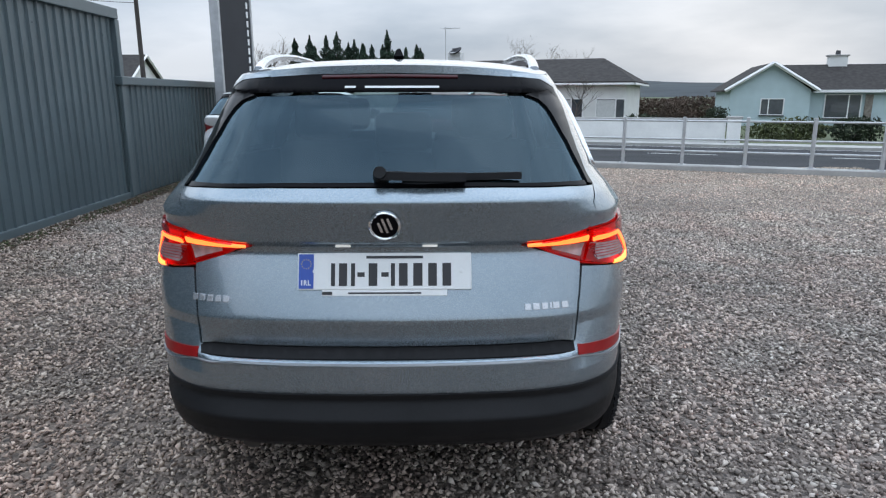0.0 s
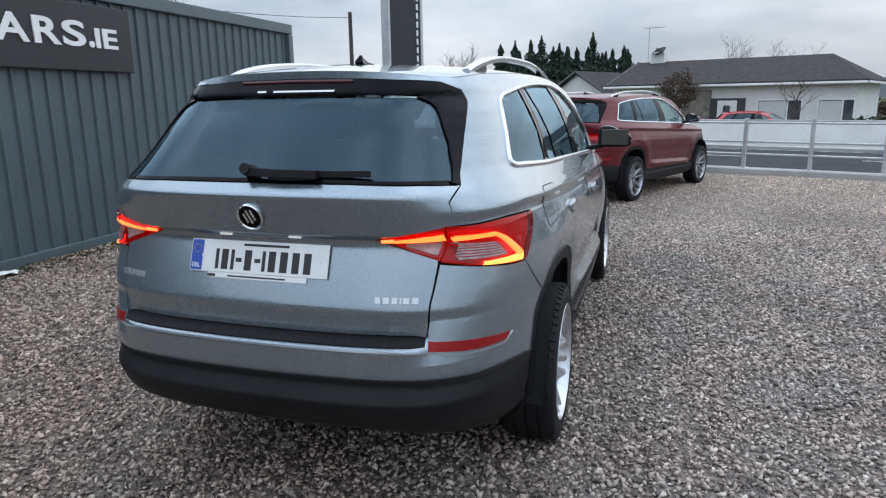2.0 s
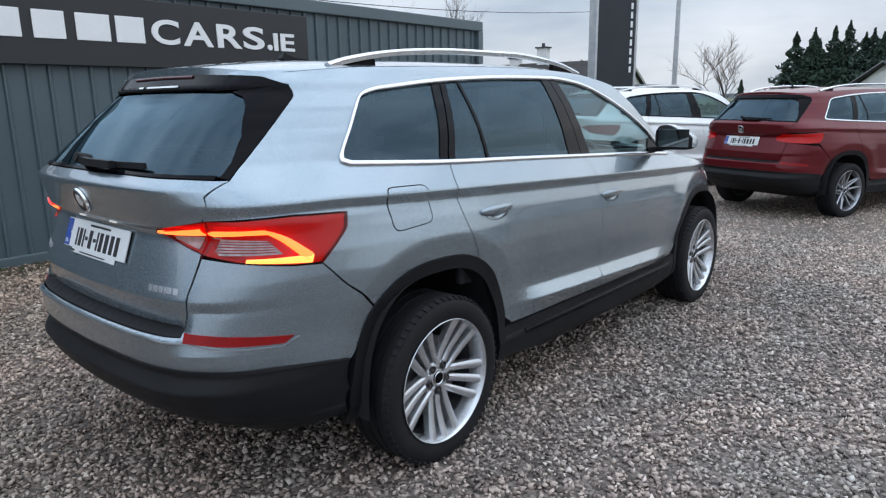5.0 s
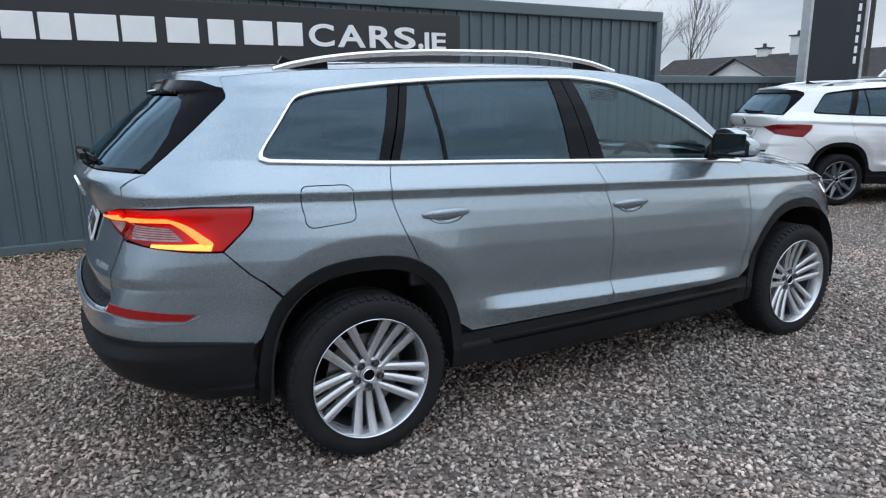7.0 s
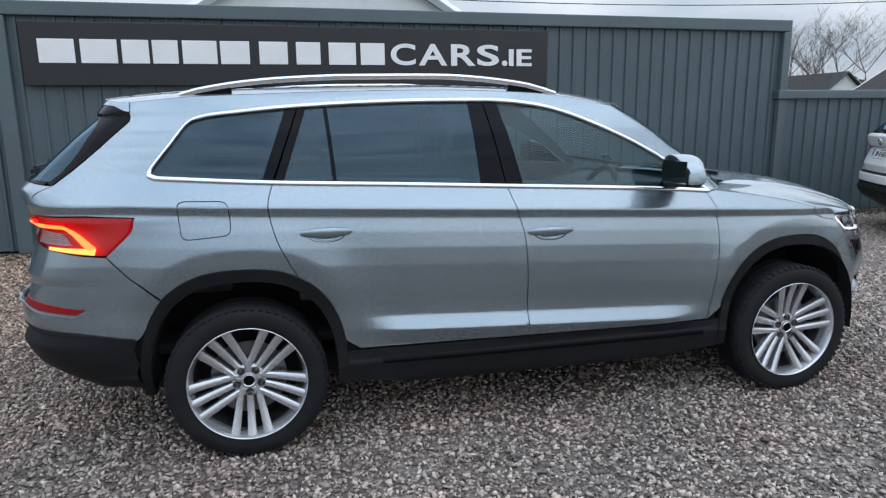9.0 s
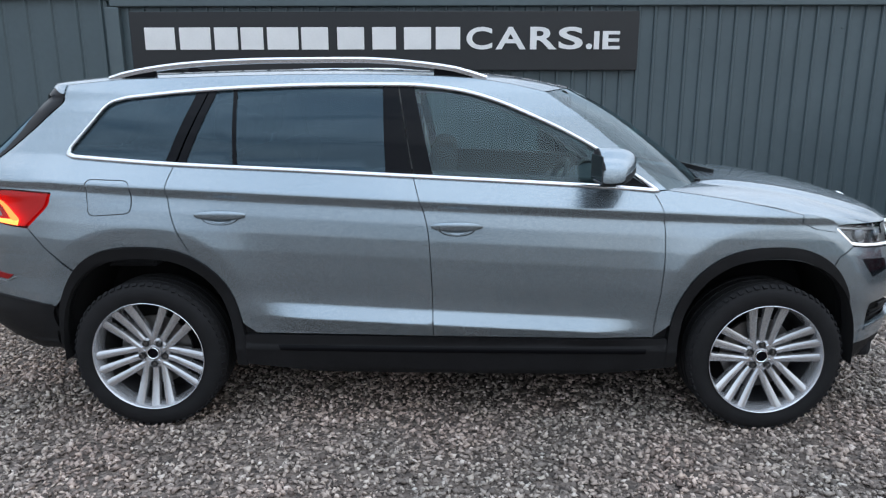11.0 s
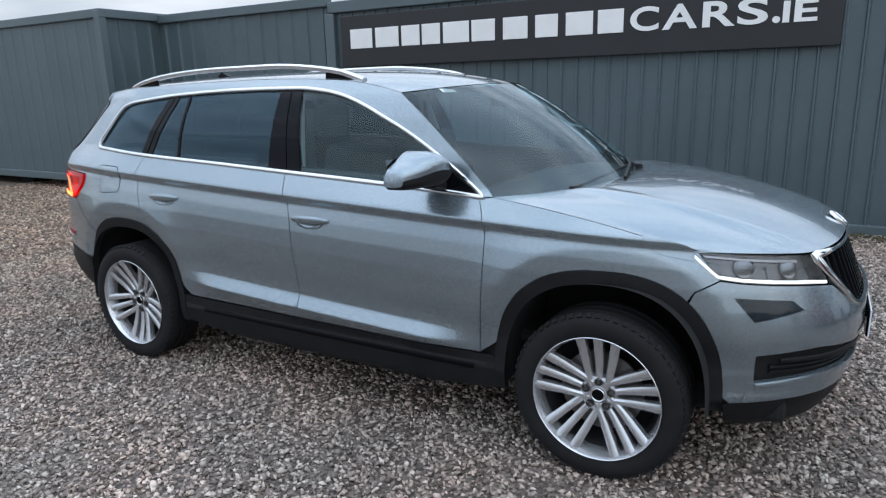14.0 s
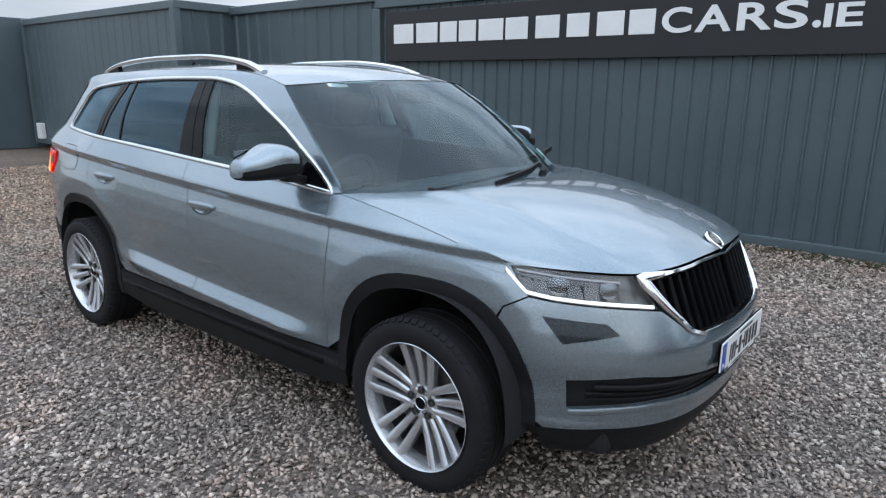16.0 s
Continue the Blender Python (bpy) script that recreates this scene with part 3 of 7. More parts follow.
def wheel(parent, m, style="triple", r=0.345, rim_r=0.256, turn=0.0):
    """A road wheel; local x points outwards, 0 at the tyre's outer wall."""
    bm = bmesh.new()
    prof = [(-0.012, rim_r - 0.006), (-0.002, rim_r + 0.012), (0.002, rim_r + 0.035), (0.0, r - 0.030), (-0.010, r - 0.012), (-0.024, r - 0.003), (-0.036, r), (-0.060, r), (-0.061, r - 0.007),
            (-0.069, r - 0.007), (-0.070, r), (-0.108, r), (-0.109, r - 0.007), (-0.119, r - 0.007), (-0.120, r), (-0.160, r), (-0.161, r - 0.007), (-0.169, r - 0.007), (-0.170, r), (-0.200, r), (-0.216, r - 0.008),
            (-0.232, r - 0.03), (-0.236, r - 0.06), (-0.225, rim_r)]
    lathe(bm, prof, 72)
    cx = -0.058
    hub = lathe(bmesh.new(), [(cx - 0.03, 0.078), (cx - 0.004, 0.074), (cx + 0.001, 0.062), (cx - 0.004, 0.040), (cx + 0.002, 0.036), (cx + 0.004, 0.030), (cx + 0.005, 0.0001)], 40)
    tyre = part("wheel", hub, ALLOY, parent, smooth=35)
    tyre.matrix_local = m
    part("tyre", bm, RUBBER, tyre, smooth=30)
    # shallow blocks along the shoulder
    bm = bmesh.new()
    for k in range(60):
        a = 2 * math.pi * k / 60
        add_box(bm, (0.022, 0.019, 0.008), Matrix.Rotation(a, 4, "X") @ pose(-0.017, 0, r - 0.006, 0, 28, 8))
    part("tread", bm, RUBBER, tyre)
    bm = bmesh.new()
    lathe(bm, [(-0.006, rim_r - 0.002), (-0.001, rim_r), (0.001, rim_r - 0.002), (-0.002, rim_r - 0.005), (-0.014, rim_r - 0.008), (-0.030, rim_r - 0.016), (-0.075, rim_r - 0.020)], 72)
    part("rim", bm, ALLOY if style == "triple" else ALLOY_DARK, tyre, smooth=35)
    # deep part of the barrel, its shade behind the spokes put into the colour
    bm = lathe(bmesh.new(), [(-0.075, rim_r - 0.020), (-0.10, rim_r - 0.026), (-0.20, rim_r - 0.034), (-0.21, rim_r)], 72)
    part("rim_barrel", bm, SHADED_BARREL, tyre, smooth=35)

    def spoke(w0, w1, off0, off1, ang, mat, r0=0.045, r1=0.243):
        bm = bmesh.new()
        rings = []
        for f in np.linspace(0, 1, 8):
            rr = r0 + (r1 - r0) * f
            xx = cx + 0.004 + 0.040 * f ** 1.6
            off, w = off0 + (off1 - off0) * f, (w0 + (w1 - w0) * f) / 2
            rings.append([bm.verts.new(v) for v in ((xx - 0.035, off - w, rr), (xx - 0.006, off - w, rr), (xx, off - w * 0.45, rr), (xx, off + w * 0.45, rr), (xx - 0.006, off + w, rr), (xx - 0.035, off + w, rr))])
        for a, b in zip(rings, rings[1:]):
            for j in range(6):
                bm.faces.new((a[j], a[(j + 1) % 6], b[(j + 1) % 6], b[j]))
        bm.faces.new(rings[0])
        bm.faces.new(rings[-1])
        o = part("spoke", bm, mat, tyre, smooth=35)
        o.matrix_local = Matrix.Rotation(ang, 4, "X")
    for g in range(5):
        a = 2 * math.pi * g / 5 + turn
        if style == "triple":
            spoke(0.027, 0.038, 0.0, 0.0, a, ALLOY, 0.072, 0.250)
            spoke(0.024, 0.040, 0.033, 0.072, a, ALLOY, 0.030, 0.243)
            spoke(0.024, 0.040, -0.033, -0.072, a, ALLOY, 0.030, 0.243)
        else:
            spoke(0.030, 0.018, 0.010, 0.055, a, ALLOY_DARK, 0.03, 0.238)
            spoke(0.030, 0.018, -0.010, -0.055, a, ALLOY_DARK, 0.03, 0.238)
            spoke(0.024, 0.020, 0.0, 0.085, a + 0.63, ALLOY_DARK, 0.10, 0.232)
    bm = bmesh.new()
    lathe(bm, [(cx + 0.0045, 0.027), (cx + 0.009, 0.025), (cx + 0.010, 0.0001)], 28)
    part("hub_cap", bm, GLOSS_BLACK, tyre, "black round hub cap", smooth=35)
    bm = bmesh.new()
    lathe(bm, [(cx + 0.010, 0.0275), (cx + 0.0115, 0.0262), (cx + 0.010, 0.024)], 28)
    part("hub_cap_ring", bm, CHROME, tyre, smooth=35)
    for g in range(5):
        a = 2 * math.pi * g / 5 + turn
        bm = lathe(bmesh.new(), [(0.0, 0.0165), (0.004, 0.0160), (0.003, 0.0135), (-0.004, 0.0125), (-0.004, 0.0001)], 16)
        pocket = part("bolt_pocket", bm, SHADED_BARREL, tyre)
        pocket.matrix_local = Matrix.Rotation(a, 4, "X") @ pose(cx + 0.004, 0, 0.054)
        o = part("wheel_bolt", add_cyl(bmesh.new(), 0.009, 0.008, 0.010, pose(0, 0, 0, 0, 90, 0), 6), STEEL, tyre)
        o.matrix_local = Matrix.Rotation(a, 4, "X") @ pose(cx + 0.003, 0, 0.054)
    bm = lathe(bmesh.new(), [(-0.115, 0.165), (-0.10, 0.165), (-0.10, 0.06), (-0.115, 0.06)], 48)
    part("brake_disc", bm, STEEL, tyre, smooth=30)
    bm = lathe(bmesh.new(), [(-0.20, 0.225), (-0.205, 0.0001)], 32)
    part("wheel_back", bm, LINER, tyre)
    return tyre


def letter(char, size, parent, mat):
    """A raised letter in the built-in font, filling size = (depth, width, height); local x outwards, y along the board."""
    cu = bpy.data.curves.new("letter", "FONT")
    cu.body, cu.extrude, cu.offset, cu.resolution_u = char, 0.02, 0.022, 6
    ob = bpy.data.objects.new("letter", cu)
    me = bpy.data.meshes.new_from_object(ob)
    bpy.data.objects.remove(ob)
    lo = [min(v.co[k] for v in me.vertices) for k in range(3)]
    hi = [max(v.co[k] for v in me.vertices) for k in range(3)]
    for v in me.vertices:
        x, y, z = [(v.co[k] - lo[k]) / (hi[k] - lo[k]) - 0.5 for k in range(3)]
        v.co = (z * size[0], x * size[1], y * size[2])
    me.materials.clear()
    return link_mesh("letter", me, mat, parent)


def number_plate(parent, m, w=0.52, h=0.111, front=False):
    """White plate in a holder; its characters are plain dark bars."""
    plate = part("number_plate", box((w, 0.006, h), None, 0.0025), PLATE_WHITE, parent, "white number plate")
    plate.matrix_local = m
    part("plate_holder", box((w * 0.99, 0.008, h * 0.98), pose(0, 0.006, 0), 0.003), GLOSS_BLACK, plate)
    part("blue_band", box((0.044, 0.002, h - 0.008), pose(-w / 2 + 0.026, -0.0038, 0), 0.0006), PLATE_BLUE, plate, "blue band")
    for k, (char, wd) in enumerate((("I", 0.0035), ("R", 0.010), ("L", 0.009))):
        o = letter(char, (0.001, wd, 0.016), plate, PLATE_WHITE)
        o.matrix_local = pose(-w / 2 + 0.013 + 0.0115 * k, -0.0050, -0.034, 0, 0, -90)
    for k in range(12):
        a = 2 * math.pi * k / 12
        part("star", add_cyl(bmesh.new(), 0.0016, 0.0016, 0.001, pose(-w / 2 + 0.026 + 0.014 * math.sin(a), -0.0050, 0.022 + 0.014 * math.cos(a), 90), 5), STAR_YELLOW, plate)
    x = -w / 2 + 0.100
    for wd, hh in ((0.012, 1), (0.034, 1), (0.012, 1), (0.022, 0.2), (0.036, 1), (0.022, 0.2), (0.012, 1), (0.036, 1), (0.038, 1), (0.036, 1), (0.036, 1)):
        part("plate_bar", box((wd * (0.72 if wd > 0.03 else 1.0), 0.0015, 0.068 * hh), pose(x + wd / 2, -0.0036, -0.010)), PLATE_DARK, plate)
        x += wd + 0.0068
    part("plate_small_bar", box((0.17, 0.0015, 0.008), pose(0.03, -0.0036, 0.042)), PLATE_DARK, plate)
    part("dealer_strip", box((w * 0.72, 0.003, 0.018), pose(0.0, 0.0005, -h / 2 - 0.009), 0.001), PLATE_WHITE, plate, "pale dealer strip")
    part("strip_bar", box((w * 0.42, 0.0012, 0.005), pose(0.0, -0.0015, -h / 2 - 0.010)), PLATE_DARK, plate)
    part("strip_bar", box((0.03, 0.0012, 0.009), pose(-w * 0.33, -0.0015, -h / 2 - 0.010)), PLATE_DARK, plate)
    for sx in (-1, 1):
        part("plate_screw", add_cyl(bmesh.new(), 0.006, 0.005, 0.003, pose(sx * (w / 2 - 0.03) + (0.02 if sx < 0 else 0), -0.004, 0, 90), 10), PLATE_WHITE, plate)


def shield(parent, m, r=0.042):
    """A round maker's badge, as a plain dark disc in a bright ring with a plain bright bar."""
    base = part("badge", lathe(bmesh.new(), [(0.0, r), (0.004, r - 0.001), (0.007, r - 0.005), (0.0085, 0.0001)], 40), GLOSS_BLACK, parent, "round black badge", smooth=30)
    base.matrix_local = m
    part("badge_ring", lathe(bmesh.new(), [(0.0, r + 0.004), (0.008, r + 0.003), (0.011, r - 0.001), (0.008, r - 0.005)], 40), CHROME, base, smooth=30)
    bm = bmesh.new()
    for k, (yy, hh) in enumerate(((-0.014, 0.034), (0.0, 0.05), (0.014, 0.04))):
        add_box(bm, (0.004, 0.008, hh), pose(0.008, yy, -0.004 + 0.006 * k, 18, 0, 0), 0.001)
    part("badge_mark", bm, CHROME, base)


def chrome_word(parent, x, z, widths, h=0.020):
    """A maker's or model word, as plain chrome bars."""
    for wd in widths:
        s, zz = B(x + wd / 2, z)
        p, n = SUV.at(s, zz), SUV.normal(s, zz)
        part("chrome_bar", box((wd, 0.004, h), Matrix.Translation(p + n * 0.0015) @ Vector(n).to_track_quat("-Y", "Z").to_matrix().to_4x4(), 0.001), ALLOY, parent)
        x += wd * 1.32


def skin_frame(s, z, off=0.0):
    """A pose on the skin: local x outwards, z up."""
    p, n = SUV.at(s, z), Vector(SUV.normal(s, z))
    x = n.normalized()
    y = Vector((0, 0, 1)).cross(x).normalized()
    zz = x.cross(y)
    m = Matrix((x, y, zz)).transposed().to_4x4()
    m.translation = Vector(p) + x * off
    return m


def grip():
    """A door handle: a rounded bar, thickest in the middle, with a flatter outer face; local x outwards, y along."""
    bm = bmesh.new()
    rings = []
    for t in 0.5 - 0.5 * np.cos(np.linspace(0, math.pi, 19)):
        e = max(0.02, math.sin(math.pi * t))
        hh, d = 0.022 * e ** 0.28, 0.010 + 0.020 * e ** 0.5
        y = -0.112 + 0.224 * t
        rings.append([bm.verts.new((d * px - 0.004, y, 0.004 + hh * pz)) for px, pz in ((0.0, -0.9), (0.55, -1.0), (0.85, -0.70), (1.0, 0.15), (0.95, 0.62), (0.70, 0.95), (0.0, 0.9))])
    for a, b in zip(rings, rings[1:]):
        for k in range(7):
            bm.faces.new((a[k], a[(k + 1) % 7], b[(k + 1) % 7], b[k]))
    bm.faces.new(rings[0])
    bm.faces.new(rings[-1])
    return bm


def build_suv(name, label, m, paint, style="main", group="", scale=1.0):
    car = thing(name, label, "car", group, m=m @ Matrix.Scale(scale, 4))
    main = style == "main"
    dz = 0.008 if main else 0.02
    ds = 0.028 if main else 0.05
    kw = dict(ds=ds, dz=dz)

    # inner dark shell behind the gaps
    low = [B(0, 0.30), S(-2.2, 0.30), S(-1.86, 0.30)] + on_side(arc(-AXLE, 0.93, 186, -6)) + on_side(arc(AXLE, 0.93, 186, -6)) + [S(1.86, 0.28), F(0.4, 0.28), F(0, 0.28)]
    top = [F(0, 0.86), F(0.45, 0.86), S(1.80, 0.90), S(0.95, 1.06), S(0, 1.13), S(-1.2, 1.16), S(-1.9, 1.16), B(0.5, 1.17), B(0, 1.17)]
    for lf in (False, True):
        panel("inner_shell", SUV, low + top, LINER, car, gap=0, off=-0.03, lip=False, left=lf, ds=0.06, dz=0.03)
    bm = box((1.24, 3.9, 0.12), pose(0, 0.10, 0.31), 0.03)
    add_box(bm, (1.56, 1.75, 0.10), pose(0, 0, 0.32), 0.03)
    part("underbody", bm, LINER, car)
    if main:
        part("exhaust_pipe", sweep(bmesh.new(), [(-0.50, -1.80, 0.34), (-0.50, -2.00, 0.34), (-0.50, -2.08, 0.325), (-0.50, -2.12, 0.300)], [(0.03 * math.cos(a), 0.03 * math.sin(a)) for a in np.linspace(0, 2 * math.pi, 12, endpoint=False)]), STEEL, car, "dull steel exhaust pipe", smooth=50)

    # flanks
    lamp_low, lamp_tip = (-1.925, 0.927), (-1.803, 1.083)
    if style == "crossover":
        lamp_low, lamp_tip = (-1.93, 0.955), (-1.86, 1.085)
    for lf in (False, True):
        up = gate_edge()
        q = [B(0.624, 1.088)] + [S(-2.0, 1.092), S(*lamp_tip), S(*lamp_low), S(-1.830, 0.828)] + on_side(arc(-AXLE, ARCH_R, 134, 57, 20))
        q += on_side(curve_through(REAR_SHUT, 5)[::-1]) + on_side(BELT[:2][::-1]) + on_side(curve_through(TOPLINE, 4)[::-1]) + on_side(curve_through(SCREEN_EDGE, 4)[::-1])
        q += on_side(curve_through(ROOF_EDGE, 4)[::-1]) + [p for p in up[::-1] if p[1] > 1.10]
        panel("quarter_panel", SUV, q, paint, car, left=lf, **kw)
        q = on_side(BELT[1:4]) + on_side(curve_through(MID_SHUT, 5)) + [S(*LOW[0])] + on_side(arc(-AXLE, ARCH_R, 13, 56, 14)) + on_side(curve_through(REAR_SHUT, 5)[::-1])
        door_r = panel("rear_door", SUV, q, paint, car, left=lf, **kw)
        q = on_side(BELT[3:]) + on_side(curve_through(FRONT_SHUT, 5)) + on_side(curve_through(MID_SHUT, 5)[::-1])
        door_f = panel("front_door", SUV, q, paint, car, left=lf, **kw)
        q = on_side(curve_through(HOOD_SIDE, 5)) + [S(1.715, 0.944), S(1.725, 0.928), S(1.80, 0.840), S(1.722, 0.797)] + on_side(arc(AXLE, ARCH_R, 51, 167, 30)) + on_side(curve_through(FRONT_SHUT, 5)[::-1])
        wing = panel("front_wing", SUV, q, paint, car, left=lf, **kw)
        panel("wing_tip", SUV, on_side([(1.53, 0.9945), (1.58, 0.988), (1.63, 0.977), (1.684, 0.962)]) + [S(1.705, 0.944), S(1.71, 0.905), S(1.60, 0.925), S(1.53, 0.955)], paint, wing, left=lf, gap=0, off=0.004, lip=False, ds=0.02, dz=0.01)
        # lower cladding
        q = [S(-0.954, 0.445), S(0.954, 0.433), S(0.954, 0.29), S(0.6, 0.255), S(-0.6, 0.265), S(-0.954, 0.30)]
        sill = panel("sill_cladding", SUV, q, PLASTIC, car, left=lf, gap=0.0, off=0.004, ds=0.06, dz=0.012)
        if main:
            ribbon("sill_strip", SUV, on_side([(-0.80, 0.385), (0.86, 0.375)]), 0.022, GLOSS_BLACK, sill, height=0.006, left=lf, base=0.004)
        for cy, a0, a1 in ((-AXLE, 186, -6), (AXLE, 186, 1)):
            outer, inner = arc(cy, ARCH_R, a0, a1, 36), arc(cy, ARCH_IN, a1, a0, 36)
            panel("arch_cladding", SUV, on_side(outer + inner), PLASTIC, car, left=lf, gap=0.0, off=0.007, depth=0.035, ds=0.03, dz=0.02, step=0.03)
            bm = bmesh.new()
            ring = []
            for yy, zz in arc(cy, 0.905, 184, -4, 30):
                ring.append([bm.verts.new((x, yy, zz)) for x in (0.42, 0.87)])
            for r0, r1 in zip(ring, ring[1:]):
                bm.faces.new((r0[0], r0[1], r1[1], r1[0]))
            bm.faces.new([r[0] for r in ring])
            if lf:
                bmesh.ops.scale(bm, vec=(-1, 1, 1), verts=bm.verts)
            part("wheel_arch_liner", bm, LINER, car, smooth=40)
        sx = -1 if lf else 1
        # glazing
        pane_kw = dict(left=lf, gap=0.0, off=-0.006, depth=0.004, ds=0.06, dz=0.05)
        dark = PRIVACY
        qw = rounded([(-1.743, 1.243), (-1.280, 1.214), (-1.165, 1.522), (-1.40, 1.502), (-1.513, 1.486), (-1.588, 1.455), (-1.662, 1.364), (-1.735, 1.274)], 0.012)
        panel("quarter_window", SUV, on_loop(qw), dark, car, **pane_kw)
        rw = [(-0.970, 1.205), (-0.305, 1.170), (-0.325, 1.541), (-0.70, 1.540), (-0.992, 1.530)]
        panel("window_pane", SUV, on_loop(rounded(rw, 0.012)), dark, door_r, **pane_kw)
        rw = [(-1.205, 1.213), (-0.985, 1.203), (-1.007, 1.528), (-1.085, 1.522)]
        panel("fixed_pane", SUV, on_loop(rounded(rw, 0.012)), dark, door_r, **pane_kw)
        top_f = [p for p in curve_through(TOPLINE, 4)[::-1] if -0.20 < p[0] < 0.62]
        fw = [(-0.110, 1.160), (0.70, 1.120), (0.70, 1.20)] + [(y + 0.0, z - 0.010) for y, z in top_f[::-1]] + [(-0.195, 1.538)]
        panel("window_pane", SUV, on_loop(fw), CLEAR, door_f, **pane_kw)
        pil_kw = dict(left=lf, gap=0.0, off=-0.002, depth=0.02, ds=0.04, dz=0.05)
        panel("pillar_trim", SUV, on_loop([(-0.31, 1.165), (-0.19, 1.160), (-0.262, 1.548), (-0.33, 1.548)]), FOIL, door_r, "satin black pillar trim", **pil_kw)
        panel("pillar_trim", SUV, on_loop([(-0.184, 1.158), (-0.10, 1.154), (-0.19, 1.545), (-0.256, 1.549)]), FOIL, door_f, "satin black pillar trim", **pil_kw)
        panel("pillar_trim", SUV, on_loop([(-1.238, 1.205), (-1.20, 1.205), (-1.08, 1.53), (-1.114, 1.53)]), FOIL, door_r, **pil_kw)
        panel("pillar_trim", SUV, on_loop([(-1.29, 1.21), (-1.246, 1.209), (-1.12, 1.53), (-1.17, 1.526)]), FOIL, car, **pil_kw)
        panel("window_bar", SUV, on_loop([(-0.985, 1.197), (-0.968, 1.196), (-0.990, 1.538), (-1.007, 1.537)]), FOIL, door_r, **pil_kw)
        panel("mirror_triangle", SUV, on_loop([(0.60, 1.118), (0.86, 1.104), (0.685, 1.208)]), GLOSS_BLACK, door_f, left=lf, gap=0.0, off=0.0, depth=0.02)
        loop = on_side(curve_through(BELT, 5)) + on_side(curve_through(TOPLINE, 5)[1:])
        ribbon("window_trim", SUV, loop, 0.017, GLOSS_BLACK if style == "plain" else SATIN, car, "black window surround" if style == "plain" else "satin chrome window surround", height=0.010, left=lf, closed=True)
        # door handles
        if main:
            for door, y0, z0 in ((door_r, -1.03, 0.990), (door_f, 0.005, 0.945)):
                s, zz = S(y0, z0)
                f = skin_frame(s, zz, 0.0)
                # cup coloured black for the shade behind the handle
                cup = part("handle_cup", lathe(bmesh.new(), [(0.0005, 0.052), (-0.004, 0.045), (-0.010, 0.03), (-0.012, 0.0001)], 28), LINER, door, smooth=40)
                o = grip()
                h = part("door_handle", o, paint, door, smooth=50)
                lip_pts = [(0.0005, -0.062 + 0.124 * t, 0.002 - 0.030 * math.sin(math.pi * t) ** 0.7) for t in np.linspace(0, 1, 12)]
                lip = part("cup_lip", sweep(bmesh.new(), lip_pts, [(-0.001, 0.013), (0.005, -0.004), (-0.001, -0.006)], [(0, 0, 1)] * 12), paint, door, smooth=40)
                cup_m = f @ Matrix.Diagonal((1, 1.55, 0.62, 1)) @ pose(0.002, 0, -0.012)
                if lf:
                    mir = Matrix.Diagonal((-1, 1, 1, 1))
                    h.data.transform(mir @ f)
                    cup.data.transform(mir @ cup_m)
                    lip.data.transform(mir @ f)
                    lip.data.flip_normals()
                    h.data.flip_normals()
                    cup.data.flip_normals()
                else:
                    h.data.transform(f)
                    cup.data.transform(cup_m)
                    lip.data.transform(f)
        if main and not lf:
            fp = rounded([(-1.635, 1.145), (-1.430, 1.140), (-1.422, 1.000), (-1.622, 0.985)], 0.035)
            ribbon("fuel_flap_gap", SUV, on_loop(fp), 0.0035, LINER, car, height=0.0008, left=lf, closed=True)
            panel("fuel_flap", SUV, on_loop(fp), paint, car, left=lf, gap=0.003, off=0.0012, depth=0.004)
        # door mirror
        bm = bmesh.new()
        rings = []
        for q in np.linspace(0, 1, 17):
            end = (1 - abs(2 * q - 1) ** 6) ** 0.5 * 0.35 + 0.65
            zt = 1.270 + 0.022 * math.sin(math.pi * min(1, 0.2 + q * 1.2)) - 0.040 * max(0.0, (q - 0.3) / 0.7) ** 1.6
            zb, yf = 1.142 + 0.006 * q, 0.765 - 0.095 * q ** 1.6
            zc, hh, ym = (zt + zb) / 2, (zt - zb) / 2 * end, 0.605
            ring = []
            for a in np.linspace(0, 2 * math.pi, 56, endpoint=False):
                c, sn = math.cos(a), math.sin(a)
                yy = ym + math.copysign(abs(c) ** 0.5, c) * ((ym - 0.580) if c < 0 else (yf - ym))
                ring.append(bm.verts.new((0.868 + 0.222 * q, yy, zc + hh * math.copysign(abs(sn) ** 0.42, sn) * (1 - 0.22 * max(c, 0) ** 2))))
            rings.append(ring)
        for a, b in zip(rings, rings[1:]):
            for j in range(56):
                bm.faces.new((a[j], a[(j + 1) % 56], b[(j + 1) % 56], b[j]))
        bm.faces.new(rings[0])
        bm.faces.new(rings[-1])
        bm.faces.ensure_lookup_table()
        for i, f in enumerate(bm.faces):
            cc = f.calc_center_median()
            low = i < 16 * 56 and math.sin(2 * math.pi * (i % 56 + 0.5) / 56) < 0.03
            f.material_index = 1 if low or cc.y < 0.590 or cc.x < 0.875 else 0
        bmesh.ops.scale(bm, vec=(sx, 1, 1), verts=bm.verts)
        mir = part("door_mirror", bm, [paint, PLASTIC], car, "body-coloured door mirror with black base", smooth=50)
        part("mirror_glass", box((0.180, 0.004, 0.105), pose(sx * 0.980, 0.5785, 1.214, 0, 0, sx * 2), 0.0015), MIRROR, mir, "dim mirror glass")
        part("mirror_arm", box((0.13, 0.07, 0.035), pose(sx * 0.835, 0.67, 1.140, 0, sx * -10, 0), 0.012), PLASTIC, mir)
        # roof rail
        ys = np.linspace(-1.62, 0.14, 26)
